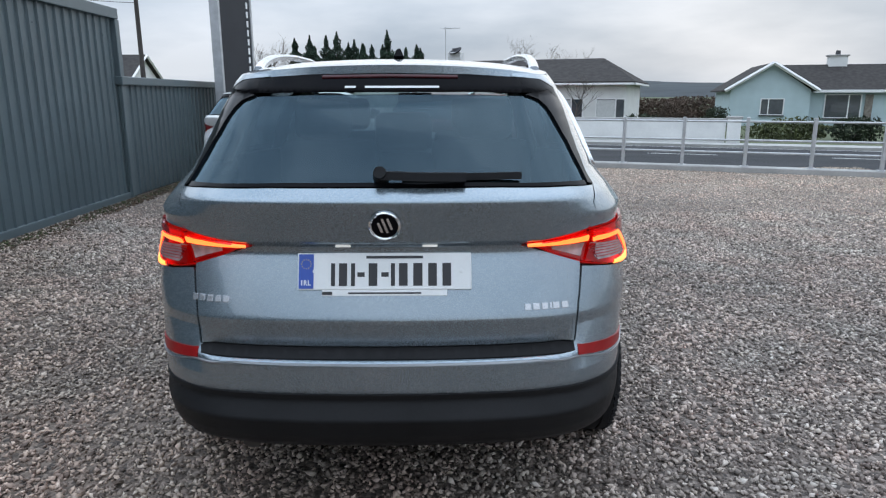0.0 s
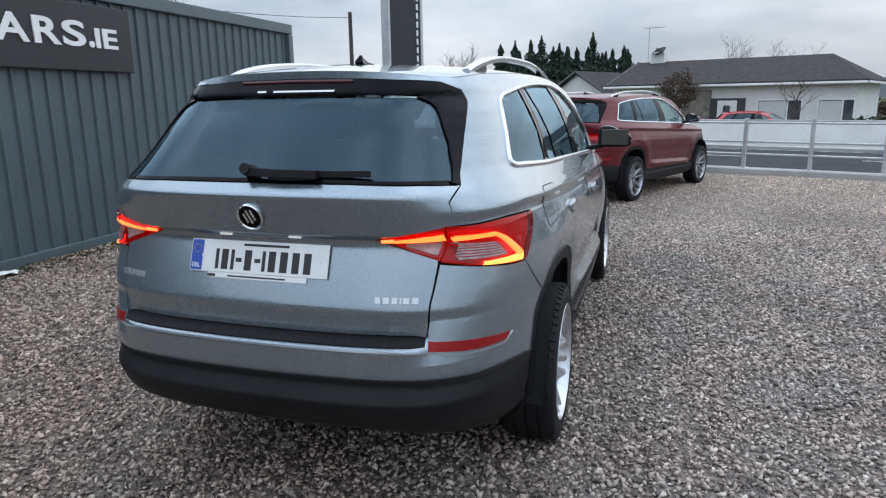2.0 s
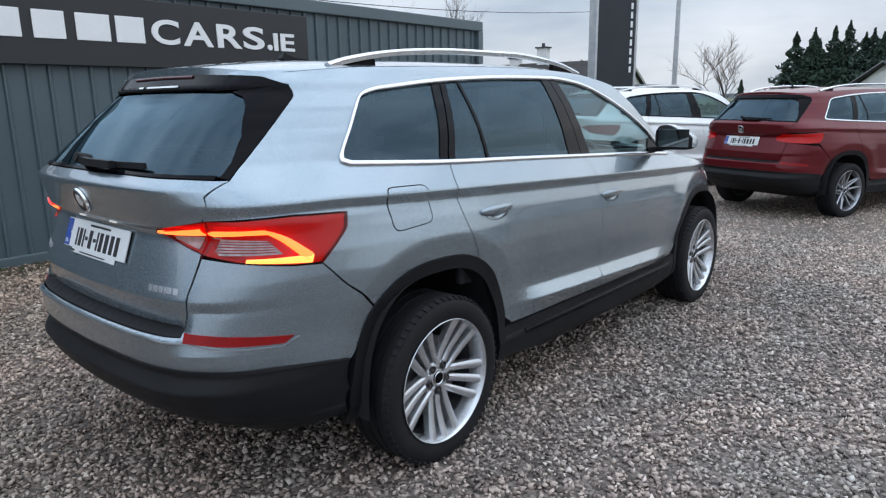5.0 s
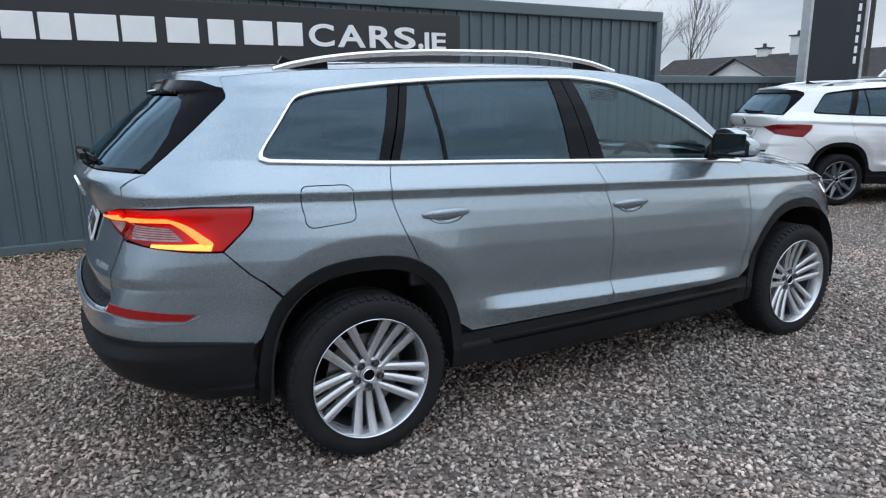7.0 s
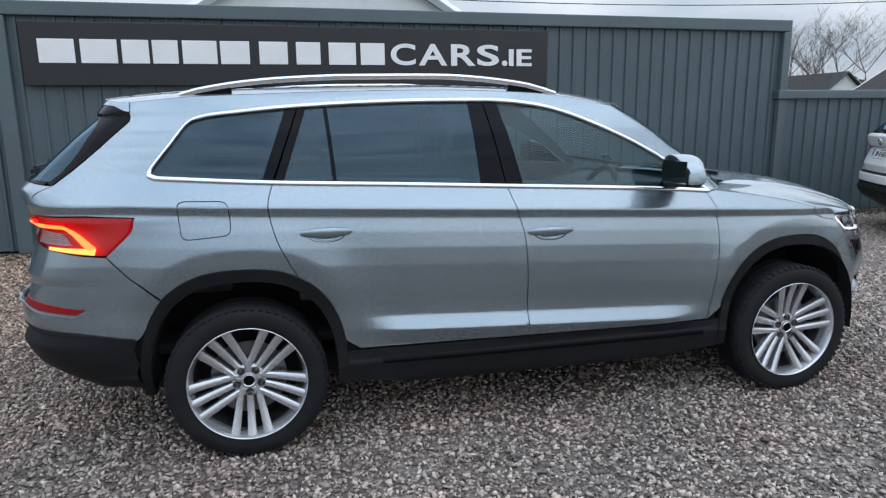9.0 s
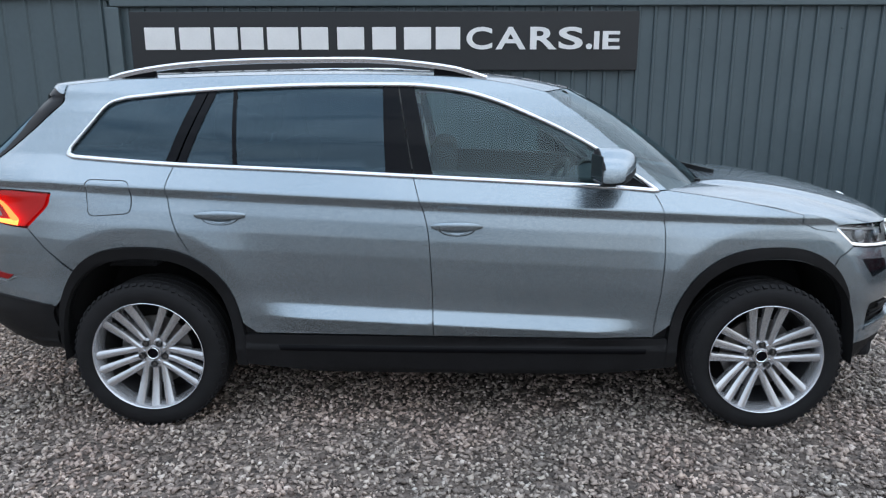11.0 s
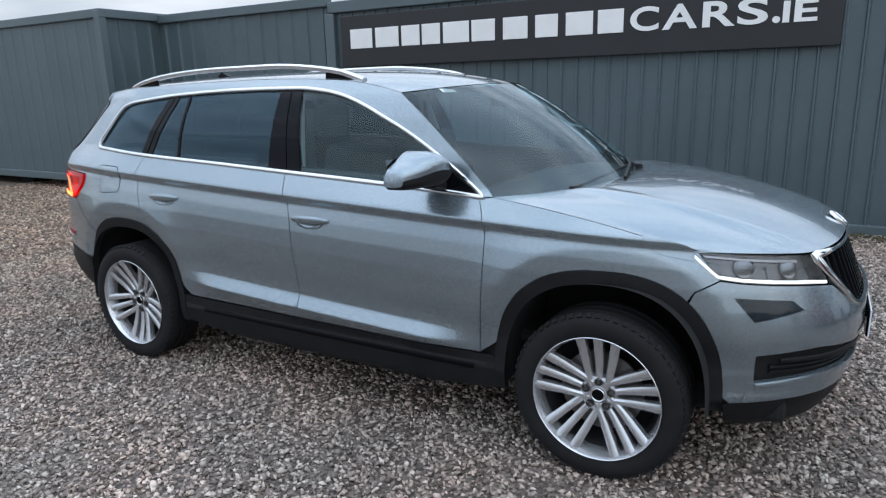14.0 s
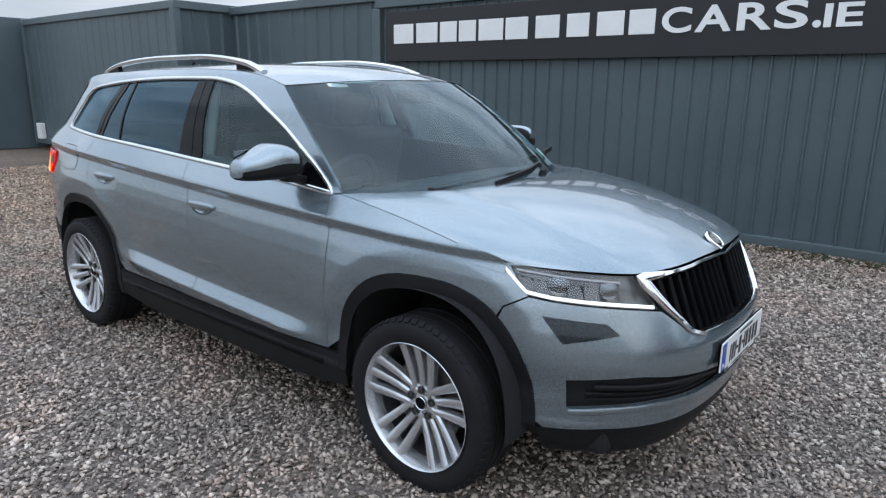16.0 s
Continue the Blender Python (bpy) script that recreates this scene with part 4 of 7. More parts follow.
        pts, ups = [], []
        for t, y in zip(np.linspace(-1, 1, 26), ys):
            lift = 0.055 * (1 - abs(t) ** 3.5)
            s, z = S(y, float(np.interp(y, *zip(*ROOF_EDGE))))
            p = SUV.at(s, z)
            pts.append((sx * (p[0] - 0.045), y, p[2] + 0.010 + lift))
        rail = part("roof_rail", sweep(bmesh.new(), pts, [(-0.016, -0.012), (0.016, -0.012), (0.018, 0.004), (0.010, 0.013), (-0.010, 0.013), (-0.018, 0.004)]), paint if style == "plain" else SATIN, car, "body-coloured roof rail" if style == "plain" else "satin aluminium roof rail", smooth=40)
        for y0, y1 in ((-1.64, -1.40), (-0.10, 0.14)):
            pp = [(sx * (abs(np.interp(y, ys, [abs(q[0]) for q in pts]))), y, np.interp(y, ys, [q[2] for q in pts]) - 0.026) for y in np.linspace(y0, y1, 5)]
            part("rail_foot", sweep(bmesh.new(), pp, [(-0.013, -0.03), (0.013, -0.03), (0.013, 0.016), (-0.013, 0.016)]), GLOSS_BLACK, rail)
        # wheels
        for cy in (-AXLE, AXLE):
            wheel(car, pose(sx * 0.905, cy, WHEEL_Z, 0, 0, 0 if sx > 0 else 180), "triple" if main else "split", turn=math.pi / 5 * (cy < 0) if main else 0.05)

    # roof, screen and bonnet
    top_edge = []
    for x in np.linspace(-1, 1, 25):
        a = abs(x)
        s, z = B(0.525 * a, 1.553)
        p = SUV.at(s, z)
        top_edge.append((x * 0.525, p[1], 1.553 + 0.030 * (1 - a ** 2.2)))
    edge_r, edge_l = world_side(curve_through(ROOF_EDGE, 6)), world_side(curve_through(ROOF_EDGE, 6), -1)
    top_edge[0], top_edge[-1] = edge_l[0], edge_r[0]
    fx = edge_r[-1]
    screen_top = [(fx[0] * t, fx[1] + 0.19 * (1 - abs(t) ** 2.4), fx[2] + 0.030 * (1 - abs(t) ** 2.2)) for t in np.linspace(-1, 1, 25)]
    roof = coons("roof", top_edge, screen_top, edge_l, edge_r, paint, car, nu=41, nv=41,
                 bulge=lambda u, v: np.concatenate([0 * u * v, 0 * u * v, 0.014 * (1 - np.abs(2 * u - 1) ** 2.6) * np.sin(np.pi * v ** 0.7) ** 0.8], -1))
    sc_r, sc_l = world_side(curve_through(SCREEN_EDGE, 6), 1, -0.004), world_side(curve_through(SCREEN_EDGE, 6), -1, -0.004)
    bx = sc_r[-1]
    cowl = [(bx[0] * t, bx[1] + 0.36 * (1 - abs(t) ** 2.5), bx[2] - 0.012 * (1 - abs(t) ** 2)) for t in np.linspace(-1, 1, 31)]
    st = [(p[0] * 0.995, p[1] + 0.002, p[2] - 0.003) for p in screen_top]
    st[0], st[-1] = sc_l[0], sc_r[0]
    screen = coons("windscreen", st, cowl, sc_l, sc_r, SCREEN, car, "lightly tinted windscreen", nu=31, nv=25, thick=0.005,
                   bulge=lambda u, v: np.concatenate([0 * u * v, 0.008 * np.sin(np.pi * u) * np.sin(np.pi * v), 0.012 * np.sin(np.pi * u) * np.sin(np.pi * v)], -1))
    hs_r, hs_l = world_side(curve_through(HOOD_SIDE, 6)), world_side(curve_through(HOOD_SIDE, 6), -1)
    h0, h1 = hs_r[0], hs_r[-1]
    hood_rear = [(h0[0] * t, h0[1] + 0.33 * (1 - abs(t) ** 2.5), h0[2] + 0.004 + 0.006 * (1 - t * t)) for t in np.linspace(-1, 1, 31)]
    hood_front = []
    for t in np.linspace(0, 1, 21):
        # along the lamp's upper edge to the grille's middle
        s0 = S(1.679, h1[2])[0]
        s1 = F(0.0, 0.95)[0]
        edge = [F(0.75, 0.940), F(0.65, 0.926), F(0.53, 0.914), F(0.40, 0.921), F(0.22, 0.930), F(0.0, 0.928)]
        zz = float(np.interp(t, [0] + [(e[0] - s0) / (s1 - s0) for e in edge], [h1[2]] + [e[1] for e in edge]))
        q = SUV.at(s0 + (s1 - s0) * t, zz)
        hood_front.append((q[0], q[1] + 0.003, zz - 0.002))
    hood_front[0] = tuple(h1)
    hf_full = [(-p[0], p[1], p[2]) for p in hood_front] + [tuple(p) for p in hood_front[::-1][1:]]

    def hood_form(u, v):
        a = np.abs(2 * u - 1)
        ridge = 0.010 * (1 - sstep(0.60 - 0.10 * v, 0.68 - 0.10 * v, a)) + 0.006 * np.exp(-((a - (0.63 - 0.10 * v)) / 0.035) ** 2)
        crown = 0.052 * (1 - a ** 2.0) * np.sin(np.pi * np.clip(v * 0.97, 0, 1)) ** 0.7
        edge = np.clip(np.minimum(np.minimum(v, 1 - v) * 9, (1 - a) * 9), 0, 1)
        corner = 0.014 * sstep(0.90, 1.0, a) * sstep(0.84, 0.97, v)
        return np.concatenate([0 * u * v, 0 * u * v, crown + ridge * edge - corner], -1)
    hood = coons("bonnet", hood_rear, hf_full, hs_l, hs_r, paint, car, nu=71, nv=51, bulge=hood_form)
    # scuttle below the screen, with wipers
    bm = bmesh.new()
    r0 = [bm.verts.new((p[0], p[1] + 0.03, p[2] - 0.012)) for p in hood_rear]
    r1 = [bm.verts.new((p[0], p[1] - 0.06, p[2] - 0.030)) for p in cowl]
    for i in range(30):
        bm.faces.new((r0[i], r0[i + 1], r1[i + 1], r1[i]))
    part("scuttle", bm, PLASTIC, car)
    if main:
        for x0, x1, y1, z1 in ((0.52, -0.10, 0.99, 1.235), (-0.18, -0.72, 0.93, 1.20)):
            t = (x0 / 0.78)
            ya = 0.925 + 0.34 * (1 - abs(t) ** 2.5)
            tb = x1 / 0.78
            yb = 0.925 + 0.36 * (1 - abs(tb) ** 2.5) - 0.035
            dip = 0.020 if x0 > 0 else 0.0
            a, b = (x0, ya + 0.02, 1.122 - dip), (x1, yb, 1.164 - dip)
            arm = part("front_wiper", tube_between(bmesh.new(), a, b, 0.008, 0.006, 8), PLASTIC, car)
            part("wiper_blade", sweep(bmesh.new(), [(x1 + 0.38, yb + 0.075, 1.144 - dip), (x1, yb, 1.158 - dip), (x1 - 0.20, yb - 0.07, 1.166 - dip)], [(-0.008, -0.012), (0.008, -0.012), (0.006, 0.012), (-0.006, 0.012)]), PLASTIC, arm)
            part("wiper_pivot", add_cyl(bmesh.new(), 0.02, 0.014, 0.03, pose(*a), 14), PLASTIC, arm)
        bm = box((0.115, 0.0015, 0.028), pose(0.445, 0.52, 1.525, 55, 0, -3), 0.0005)
        part("screen_sticker", bm, PAPER, screen, "white paper sticker")
        for xx, yy, zz, c in ((-0.55, 1.03, 1.175, GREEN_PAPER), (-0.56, 1.07, 1.135, PAPER)):
            part("licence_disc", box((0.085, 0.0015, 0.06), pose(xx, yy, zz, 48, 0, 18), 0.0005), c, screen)

    # tail
    ge = gate_edge()
    lower = [p for p in ge if p[1] < 1.22]
    tip_in = 0.400 if style != "crossover" else 0.46
    gate = [B(0, 0.744), ge[0], ge[1], B(0.598, 0.965), B(0.597, 0.982), B(tip_in, 1.046), B(0.62, 1.086)] + [p for p in lower if p[1] > 1.09] + [B(0.56, 1.219), B(0.35, 1.225), B(0, 1.226)]
    tailgate = panel("tailgate", SUV, gate, paint, car, both=True, ds=ds, dz=dz * 0.7)
    pane_side = [B(0.630, 1.225), B(0.615, 1.262), B(0.578, 1.34), B(0.532, 1.42), B(0.515, 1.447), B(0.490, 1.470), B(0.445, 1.486)]
    glass_poly = [B(0, 1.240), B(0.30, 1.239), B(0.56, 1.231)] + pane_side + [B(0.25, 1.490), B(0, 1.491)]
    panel("rear_window", SUV, glass_poly, PRIVACY, tailgate, "dark tinted rear window", both=True, gap=0, off=-0.004, depth=0.004, ds=0.06, dz=0.04)
    for lf in (False, True):
        q = [B(0.632, 1.217)] + [p for p in ge if 1.20 < p[1] < 1.5] + [B(0.556, 1.512), B(0.472, 1.494)] + pane_side[::-1]
        panel("spoiler_side", SUV, q, GLOSS_BLACK, tailgate, "gloss black side spoiler", gap=0.001, left=lf, off=0.003)
    panel("window_base_trim", SUV, [B(0, 1.228), B(0.35, 1.227), B(0.56, 1.221), B(0.628, 1.213), B(0.622, 1.226), B(0.56, 1.230), B(0.30, 1.237), B(0, 1.238)], GLOSS_BLACK, tailgate, both=True, gap=0, off=0.001)
    spoiler = panel("roof_spoiler", SUV, [B(0, 1.496), B(0.25, 1.496), B(0.472, 1.493), B(0.556, 1.514), B(0.545, 1.533), B(0.25, 1.552), B(0, 1.556)], GLOSS_BLACK, tailgate, "gloss black spoiler edge", both=True, gap=0, off=0.003, dz=0.006)
    for lf in (False, True):
        panel("spoiler_corner", SUV, [B(0.43, 1.496), B(0.472, 1.494), B(0.53, 1.505), S(-1.842, 1.480), S(-1.818, 1.476), GATE_TOP, B(0.43, 1.553)], GLOSS_BLACK, tailgate, "gloss black spoiler corner", left=lf, gap=0, off=0.004, ds=0.02, dz=0.006)
        panel("spoiler_tip", SUV, [B(0.40, 1.543), B(0.50, 1.536), S(-1.835, 1.514), S(-1.815, 1.510), GATE_TOP, B(0.40, 1.553)], paint, tailgate, left=lf, gap=0, off=0.006, ds=0.02, dz=0.006)
    if style != "plain":
        ribbon("high_brake_lamp", SUV, [B(-0.22, 1.542), B(0, 1.545), B(0.22, 1.542)], 0.010, DARK_RED, spoiler, "unlit dark red high brake lamp", height=0.006, base=0.003)
    # closing strip between spoiler face and roof edge
    bm = bmesh.new()
    xs = np.linspace(-0.525, 0.525, 25)
    lo, hi = [], []
    for i, x in enumerate(xs):
        s, z = B(x, float(np.interp(abs(x), [0, 0.25, 0.525, 0.556], [1.552, 1.548, 1.530, 1.527])))
        p = SUV.at(s, z)
        lo.append(bm.verts.new((p[0], p[1] + 0.003, p[2])))
        hi.append(bm.verts.new(tuple(top_edge[i])))
    for i in range(24):
        bm.faces.new((lo[i], lo[i + 1], hi[i + 1], hi[i]))
    part("spoiler_top", bm, paint, tailgate, smooth=60)

    # bumper
    low_kw = dict(both=True, gap=0.0010, ds=0.04, dz=0.006 if main else 0.016)
    upper = [B(0, 0.603), B(0.5, 0.603), S(-2.1, 0.594), S(-1.90, 0.575), S(-1.835, 0.563)] + on_side(arc(-AXLE, ARCH_R, 152, 135, 10)) + [S(-1.832, 0.826), S(-1.925, 0.924), S(-2.02, 0.930)]
    upper += [B(0.70, 0.953), B(0.603, 0.968), B(0.588, 0.86), B(0.578, 0.748)]
    upper += [B(0.572, 0.742), B(0.575, 0.7195), B(0.3, 0.7195), B(0, 0.7195)]
    bumper = panel("rear_bumper", SUV, upper, paint, car, **low_kw)
    panel("bumper_recess", SUV, [B(0, 0.7205), B(0.3, 0.7205), B(0.575, 0.7205), B(0.577, 0.741), B(0.3, 0.741), B(0, 0.741)], LINER, bumper, both=True, gap=0, off=0.0, ds=0.06)
    clad = [B(0, 0.30), B(0.40, 0.30), S(-2.02, 0.32), S(-1.90, 0.345), S(-1.838, 0.35), S(-1.838, 0.45), S(-1.838, 0.560), S(-1.90, 0.573), S(-2.1, 0.592), B(0.5, 0.6015), B(0, 0.6015)]
    cladding = panel("lower_bumper", SUV, clad, PLASTIC, car, both=True, gap=0, off=0.0, ds=0.05, dz=0.006 if main else 0.016)
    for lf in (False, True):
        # raised black strip over the seam, standing for the groove's shade
        ribbon("groove_shade_strip", SUV, [B(0.0, 0.602), B(0.5, 0.602), S(-2.1, 0.593), S(-1.92, 0.576), S(-1.85, 0.566)], 0.022, LINER, cladding, "black strip drawn as the shade of a bumper groove", height=0.0035, left=lf, base=0.001, taper=([0, 0.6, 1], [1, 1, 0.4]))
        q = [B(0.585, 0.704), S(-2.256, 0.692), S(-2.07, 0.677), S(-2.035, 0.700), S(-2.2, 0.722), B(0.583, 0.736)]
        if style != "plain":
            panel("reflector", SUV, q, RED_REFLECTOR, bumper, "red reflector", left=lf, gap=0.001, off=0.004, ds=0.02, dz=0.008)
        if main:
            ribbon("bumper_chrome_edge", SUV, [B(0.0, 0.709), B(0.45, 0.710), B(0.60, 0.700), S(-2.26, 0.682), S(-2.08, 0.668), S(-2.02, 0.692)], 0.005, ALLOY_DARK, bumper, height=0.005, left=lf, base=0.0015)
        # tail lamps: the fixed part and the part on the tailgate
        if style == "crossover":
            ql = [B(0.46, 1.035), B(0.47, 0.985), B(0.60, 0.965), S(-2.1, 0.955), S(-1.93, 0.955), S(-1.86, 1.085), S(-2.1, 1.075), B(0.55, 1.065)]
            lamp = panel("tail_lamp", SUV, ql, RED_LENS, car, "red tail lamp", left=lf, gap=0, off=0.008)
            panel("lamp_housing", SUV, ql, RED_DIM, lamp, left=lf, gap=0.004, off=0.001)
            continue
        fixed = [B(0.606, 0.978), B(0.70, 0.957), S(-2.02, 0.934), S(-1.928, 0.931), S(-1.808, 1.080), S(-2.0, 1.088), B(0.628, 1.084)]
        gate_l = [B(tip_in + 0.006, 1.046), B(0.595, 0.984), B(0.602, 0.980), B(0.622, 1.083)]
        if not main:
            lamp = panel("tail_lamp", SUV, fixed, RED_LENS, car, "red tail lamp", left=lf, gap=0, off=0.006)
            panel("lamp_housing", SUV, fixed, RED_REFLECTOR, lamp, left=lf, gap=0.003, off=0.001)
            panel("gate_lamp", SUV, gate_l, RED_REFLECTOR, tailgate, "red lamp on the tailgate", left=lf, gap=0.001, off=0.004)
            continue
        lamp = panel("tail_lamp", SUV, fixed, RED_LENS, car, "red lit tail lamp", left=lf, gap=0.0015, off=0.010, depth=0.012, ds=0.025, dz=0.012)
        panel("lamp_housing", SUV, fixed, RED_DIM, lamp, "red lamp housing", left=lf, gap=0.0, off=-0.012, depth=0.02)
        clear_q = [B(0.640, 0.990), S(-2.2, 0.977), S(-2.05, 0.972), S(-2.085, 1.018), S(-2.2, 1.033), B(0.648, 1.036)]
        panel("reversing_lens", SUV, clear_q, LENS_GREY, lamp, "clear reversing lamp", left=lf, gap=0, off=0.0112, depth=0.004)
        for k in range(5):
            ribbon("lens_rib", SUV, [B(0.644, 0.996 + 0.008 * k), S(-2.2, 0.986 + 0.009 * k), S(-2.07, 0.980 + 0.008 * k)], 0.003, RED_REFLECTOR, lamp, height=0.002, left=lf, base=0.0112)
        guide = [B(0.634, 1.052), S(-2.2, 1.054), S(-2.085, 1.048), S(-2.035, 1.016), S(-1.968, 0.953)]
        ribbon("light_guide", SUV, guide, 0.021, RED_GLOW, lamp, "glowing amber-red light guide", height=0.004, left=lf, base=0.0095, taper=([0, 0.5, 1], [0.75, 0.9, 1.35]))
        guide = [S(-1.960, 0.948), S(-2.07, 0.953), S(-2.15, 0.958)]
        ribbon("light_guide", SUV, guide, 0.022, AMBER_GLOW, lamp, height=0.004, left=lf, base=0.0095, taper=([0, 1], [1.2, 0.5]))
        gl = panel("gate_lamp", SUV, gate_l, RED_LENS, tailgate, "red lit lamp on the tailgate", left=lf, gap=0.001, off=0.008, depth=0.01, ds=0.02, dz=0.01)
        panel("lamp_housing", SUV, gate_l, RED_DIM, gl, left=lf, gap=0.0, off=-0.010, depth=0.015)
        panel("reversing_lens", SUV, [B(0.50, 1.026), B(0.592, 0.995), B(0.607, 1.040), B(0.50, 1.036)], LENS_GREY, gl, left=lf, gap=0, off=0.0092, depth=0.004)
        ribbon("light_guide", SUV, [B(0.425, 1.047), B(0.52, 1.052), B(0.616, 1.060)], 0.015, RED_GLOW, gl, height=0.004, left=lf, base=0.0075, taper=([0, 0.3, 1], [0.5, 0.85, 1.1]))
    s, z = B(0.0, 1.120)
    shield(car, skin_frame(s, z, 0.002), 0.044)
    number_plate(car, pose(-0.006, -2.314, 0.972, -19.5, 0, 0))
    if main:
        for x in (-0.13, 0.13):
            part("plate_lamp", box((0.045, 0.012, 0.006), pose(x, -2.300, 1.047), 0.002), PLATE_GLOW, tailgate, "lit white plate lamp")
        chrome_word(tailgate, -0.600, 0.885, [0.019, 0.019, 0.021, 0.019, 0.021])
        chrome_word(tailgate, 0.415, 0.862, [0.019, 0.021, 0.019, 0.007, 0.021, 0.022])
        s, z = B(-0.06, 1.515)
        for x, wd in ((-0.165, 0.035), (-0.10, 0.24)):
            part("window_bar", box((wd, 0.001, 0.008), pose(x + wd / 2 + 0.02, -2.0250, 1.5125, -39)), PLATE_WHITE, tailgate, "white lettering as a plain bar")
    # rear wiper
    bm = bmesh.new()
    sweep(bm, [(-0.015, -2.330, 1.262), (0.10, -2.336, 1.258), (0.235, -2.326, 1.256)], [(-0.014, -0.012), (0.014, -0.012), (0.010, 0.012), (-0.010, 0.012)])
    wiper = part("rear_wiper", bm, PLASTIC, tailgate, smooth=40)
    part("wiper_blade", sweep(bmesh.new(), [(0.05, -2.308, 1.252), (0.20, -2.306, 1.254), (0.40, -2.290, 1.256)], [(-0.006, -0.010), (0.006, -0.010), (0.004, 0.010), (-0.004, 0.010)]), PLASTIC, wiper)
    part("wiper_pivot", add_cyl(bmesh.new(), 0.024, 0.018, 0.05, pose(-0.012, -2.322, 1.264, 70), 18), PLASTIC, wiper)
    # aerial
    bm = bmesh.new()
    sweep(bm, [(0, -1.30, 1.632), (0, -1.37, 1.636), (0, -1.42, 1.652), (0, -1.435, 1.664)], [(-0.020, -0.03), (0.020, -0.03), (0.006, 0.008), (-0.006, 0.008)])
    part("aerial_fin", bm, GLOSS_BLACK, car, smooth=50)

    # nose
    lamp_h = [S(1.668, 0.957), S(1.80, 0.842), F(0.72, 0.829), F(0.55, 0.806), F(0.488, 0.798), F(0.530, 0.912), F(0.65, 0.925), F(0.75, 0.940)]
    grille_edge = [F(0, 0.910), F(0.10, 0.917), F(0.22, 0.917), F(0.505, 0.896), F(0.440, 0.80), F(0.37, 0.722), F(0.33, 0.702), F(0, 0.698)]
    nose_up = [F(0, 0.686), F(0.335, 0.690), F(0.385, 0.706), F(0.478, 0.793), F(0.55, 0.803), F(0.72, 0.826), S(1.80, 0.838), S(1.722, 0.795)] + on_side(arc(AXLE, ARCH_R, 50, 2, 18))
    nose_up += [S(1.86, 0.356), F(0.700, 0.362), F(0.700, 0.444), F(0.712, 0.556), F(0.56, 0.574), F(0.22, 0.535), F(0, 0.528)]
    nb = panel("front_bumper", SUV, nose_up, paint, car, both=True, gap=0.0015, ds=0.04, dz=0.014)
    panel("bumper_bar", SUV, [F(0, 0.462), F(0.49, 0.468), F(0.712, 0.443), F(0.712, 0.361), F(0.515, 0.374), F(0, 0.388)], paint if main else PLASTIC, car, both=True, gap=0.0005, off=0.002, ds=0.04)
    if main:
        for lf in (False, True):
            ribbon("bumper_edge", SUV, [F(0, 0.450), F(0.25, 0.456), F(0.49, 0.456), F(0.697, 0.430)], 0.024, paint, nb, height=0.007, left=lf, base=0.001)
    panel("lower_intake", SUV, [F(0, 0.44), F(0.5, 0.45), F(0.708, 0.43), F(0.72, 0.566), F(0.56, 0.584), F(0.22, 0.545), F(0, 0.54)], LINER, car, both=True, gap=0, off=-0.035, lip=False)
    if main:
        for z0 in (0.478, 0.497):
            ribbon("intake_slat", SUV, [F(-0.67, z0), F(-0.3, z0), F(0, z0), F(0.3, z0), F(0.67, z0)], 0.010, PLASTIC, car, height=0.008, base=-0.025)
        ribbon("intake_bar", SUV, [F(-0.66, 0.530), F(-0.4, 0.530), F(0, 0.510), F(0.4, 0.530), F(0.66, 0.530)], 0.018, PLASTIC, car, height=0.008, base=-0.006)
    panel("front_skirt", SUV, [F(0, 0.387), F(0.515, 0.373), F(0.70, 0.361), S(1.86, 0.355), S(1.838, 0.352), S(1.845, 0.255), F(0.5, 0.235), F(0, 0.23)], PLASTIC, car, both=True, gap=0, off=0.0)
    panel("grille_back", SUV, grille_edge, LINER, car, both=True, gap=0, off=-0.03, lip=False)
    grille = None
    loop = grille_edge + [(2 * SUV.total - s, z) for s, z in grille_edge[::-1]]
    half = [F(0, 0.914), F(0.10, 0.921), F(0.22, 0.922), F(0.516, 0.905)]
    for lf in (False, True):
        o = ribbon("grille_surround", SUV, half + [F(0.455, 0.80), F(0.384, 0.712), F(0.335, 0.694), F(0, 0.690)], 0.022, CHROME, car, "chrome grille surround", height=0.014, left=lf, taper=([0, 0.35, 0.5, 0.64, 1], [0.5, 0.65, 1.8, 0.9, 0.6]))
        if grille is None:
            grille = o
        for k in range(10):
            x = 0.045 + 0.045 * k
            zt = float(np.interp(x, [0, 0.10, 0.22, 0.505], [0.906, 0.913, 0.913, 0.892])) - 0.004
            zb = float(np.interp(x, [0, 0.33, 0.37, 0.44, 0.505], [0.698, 0.702, 0.722, 0.80, 0.89])) + 0.004
            if zt - zb > 0.02:
                ribbon("grille_slat", SUV, [F(x, zb), F(x, zt)], 0.022, GLOSS_BLACK, o, height=0.020, left=lf, base=-0.022)
        hl = panel("headlamp", SUV, lamp_h, LENS, car, "clear headlamp with a white light strip", left=lf, gap=0.001, off=0.004, depth=0.01)
        panel("lamp_housing", SUV, lamp_h, SMOKED_HOUSING, hl, left=lf, gap=0.0, off=-0.030, depth=-0.03)
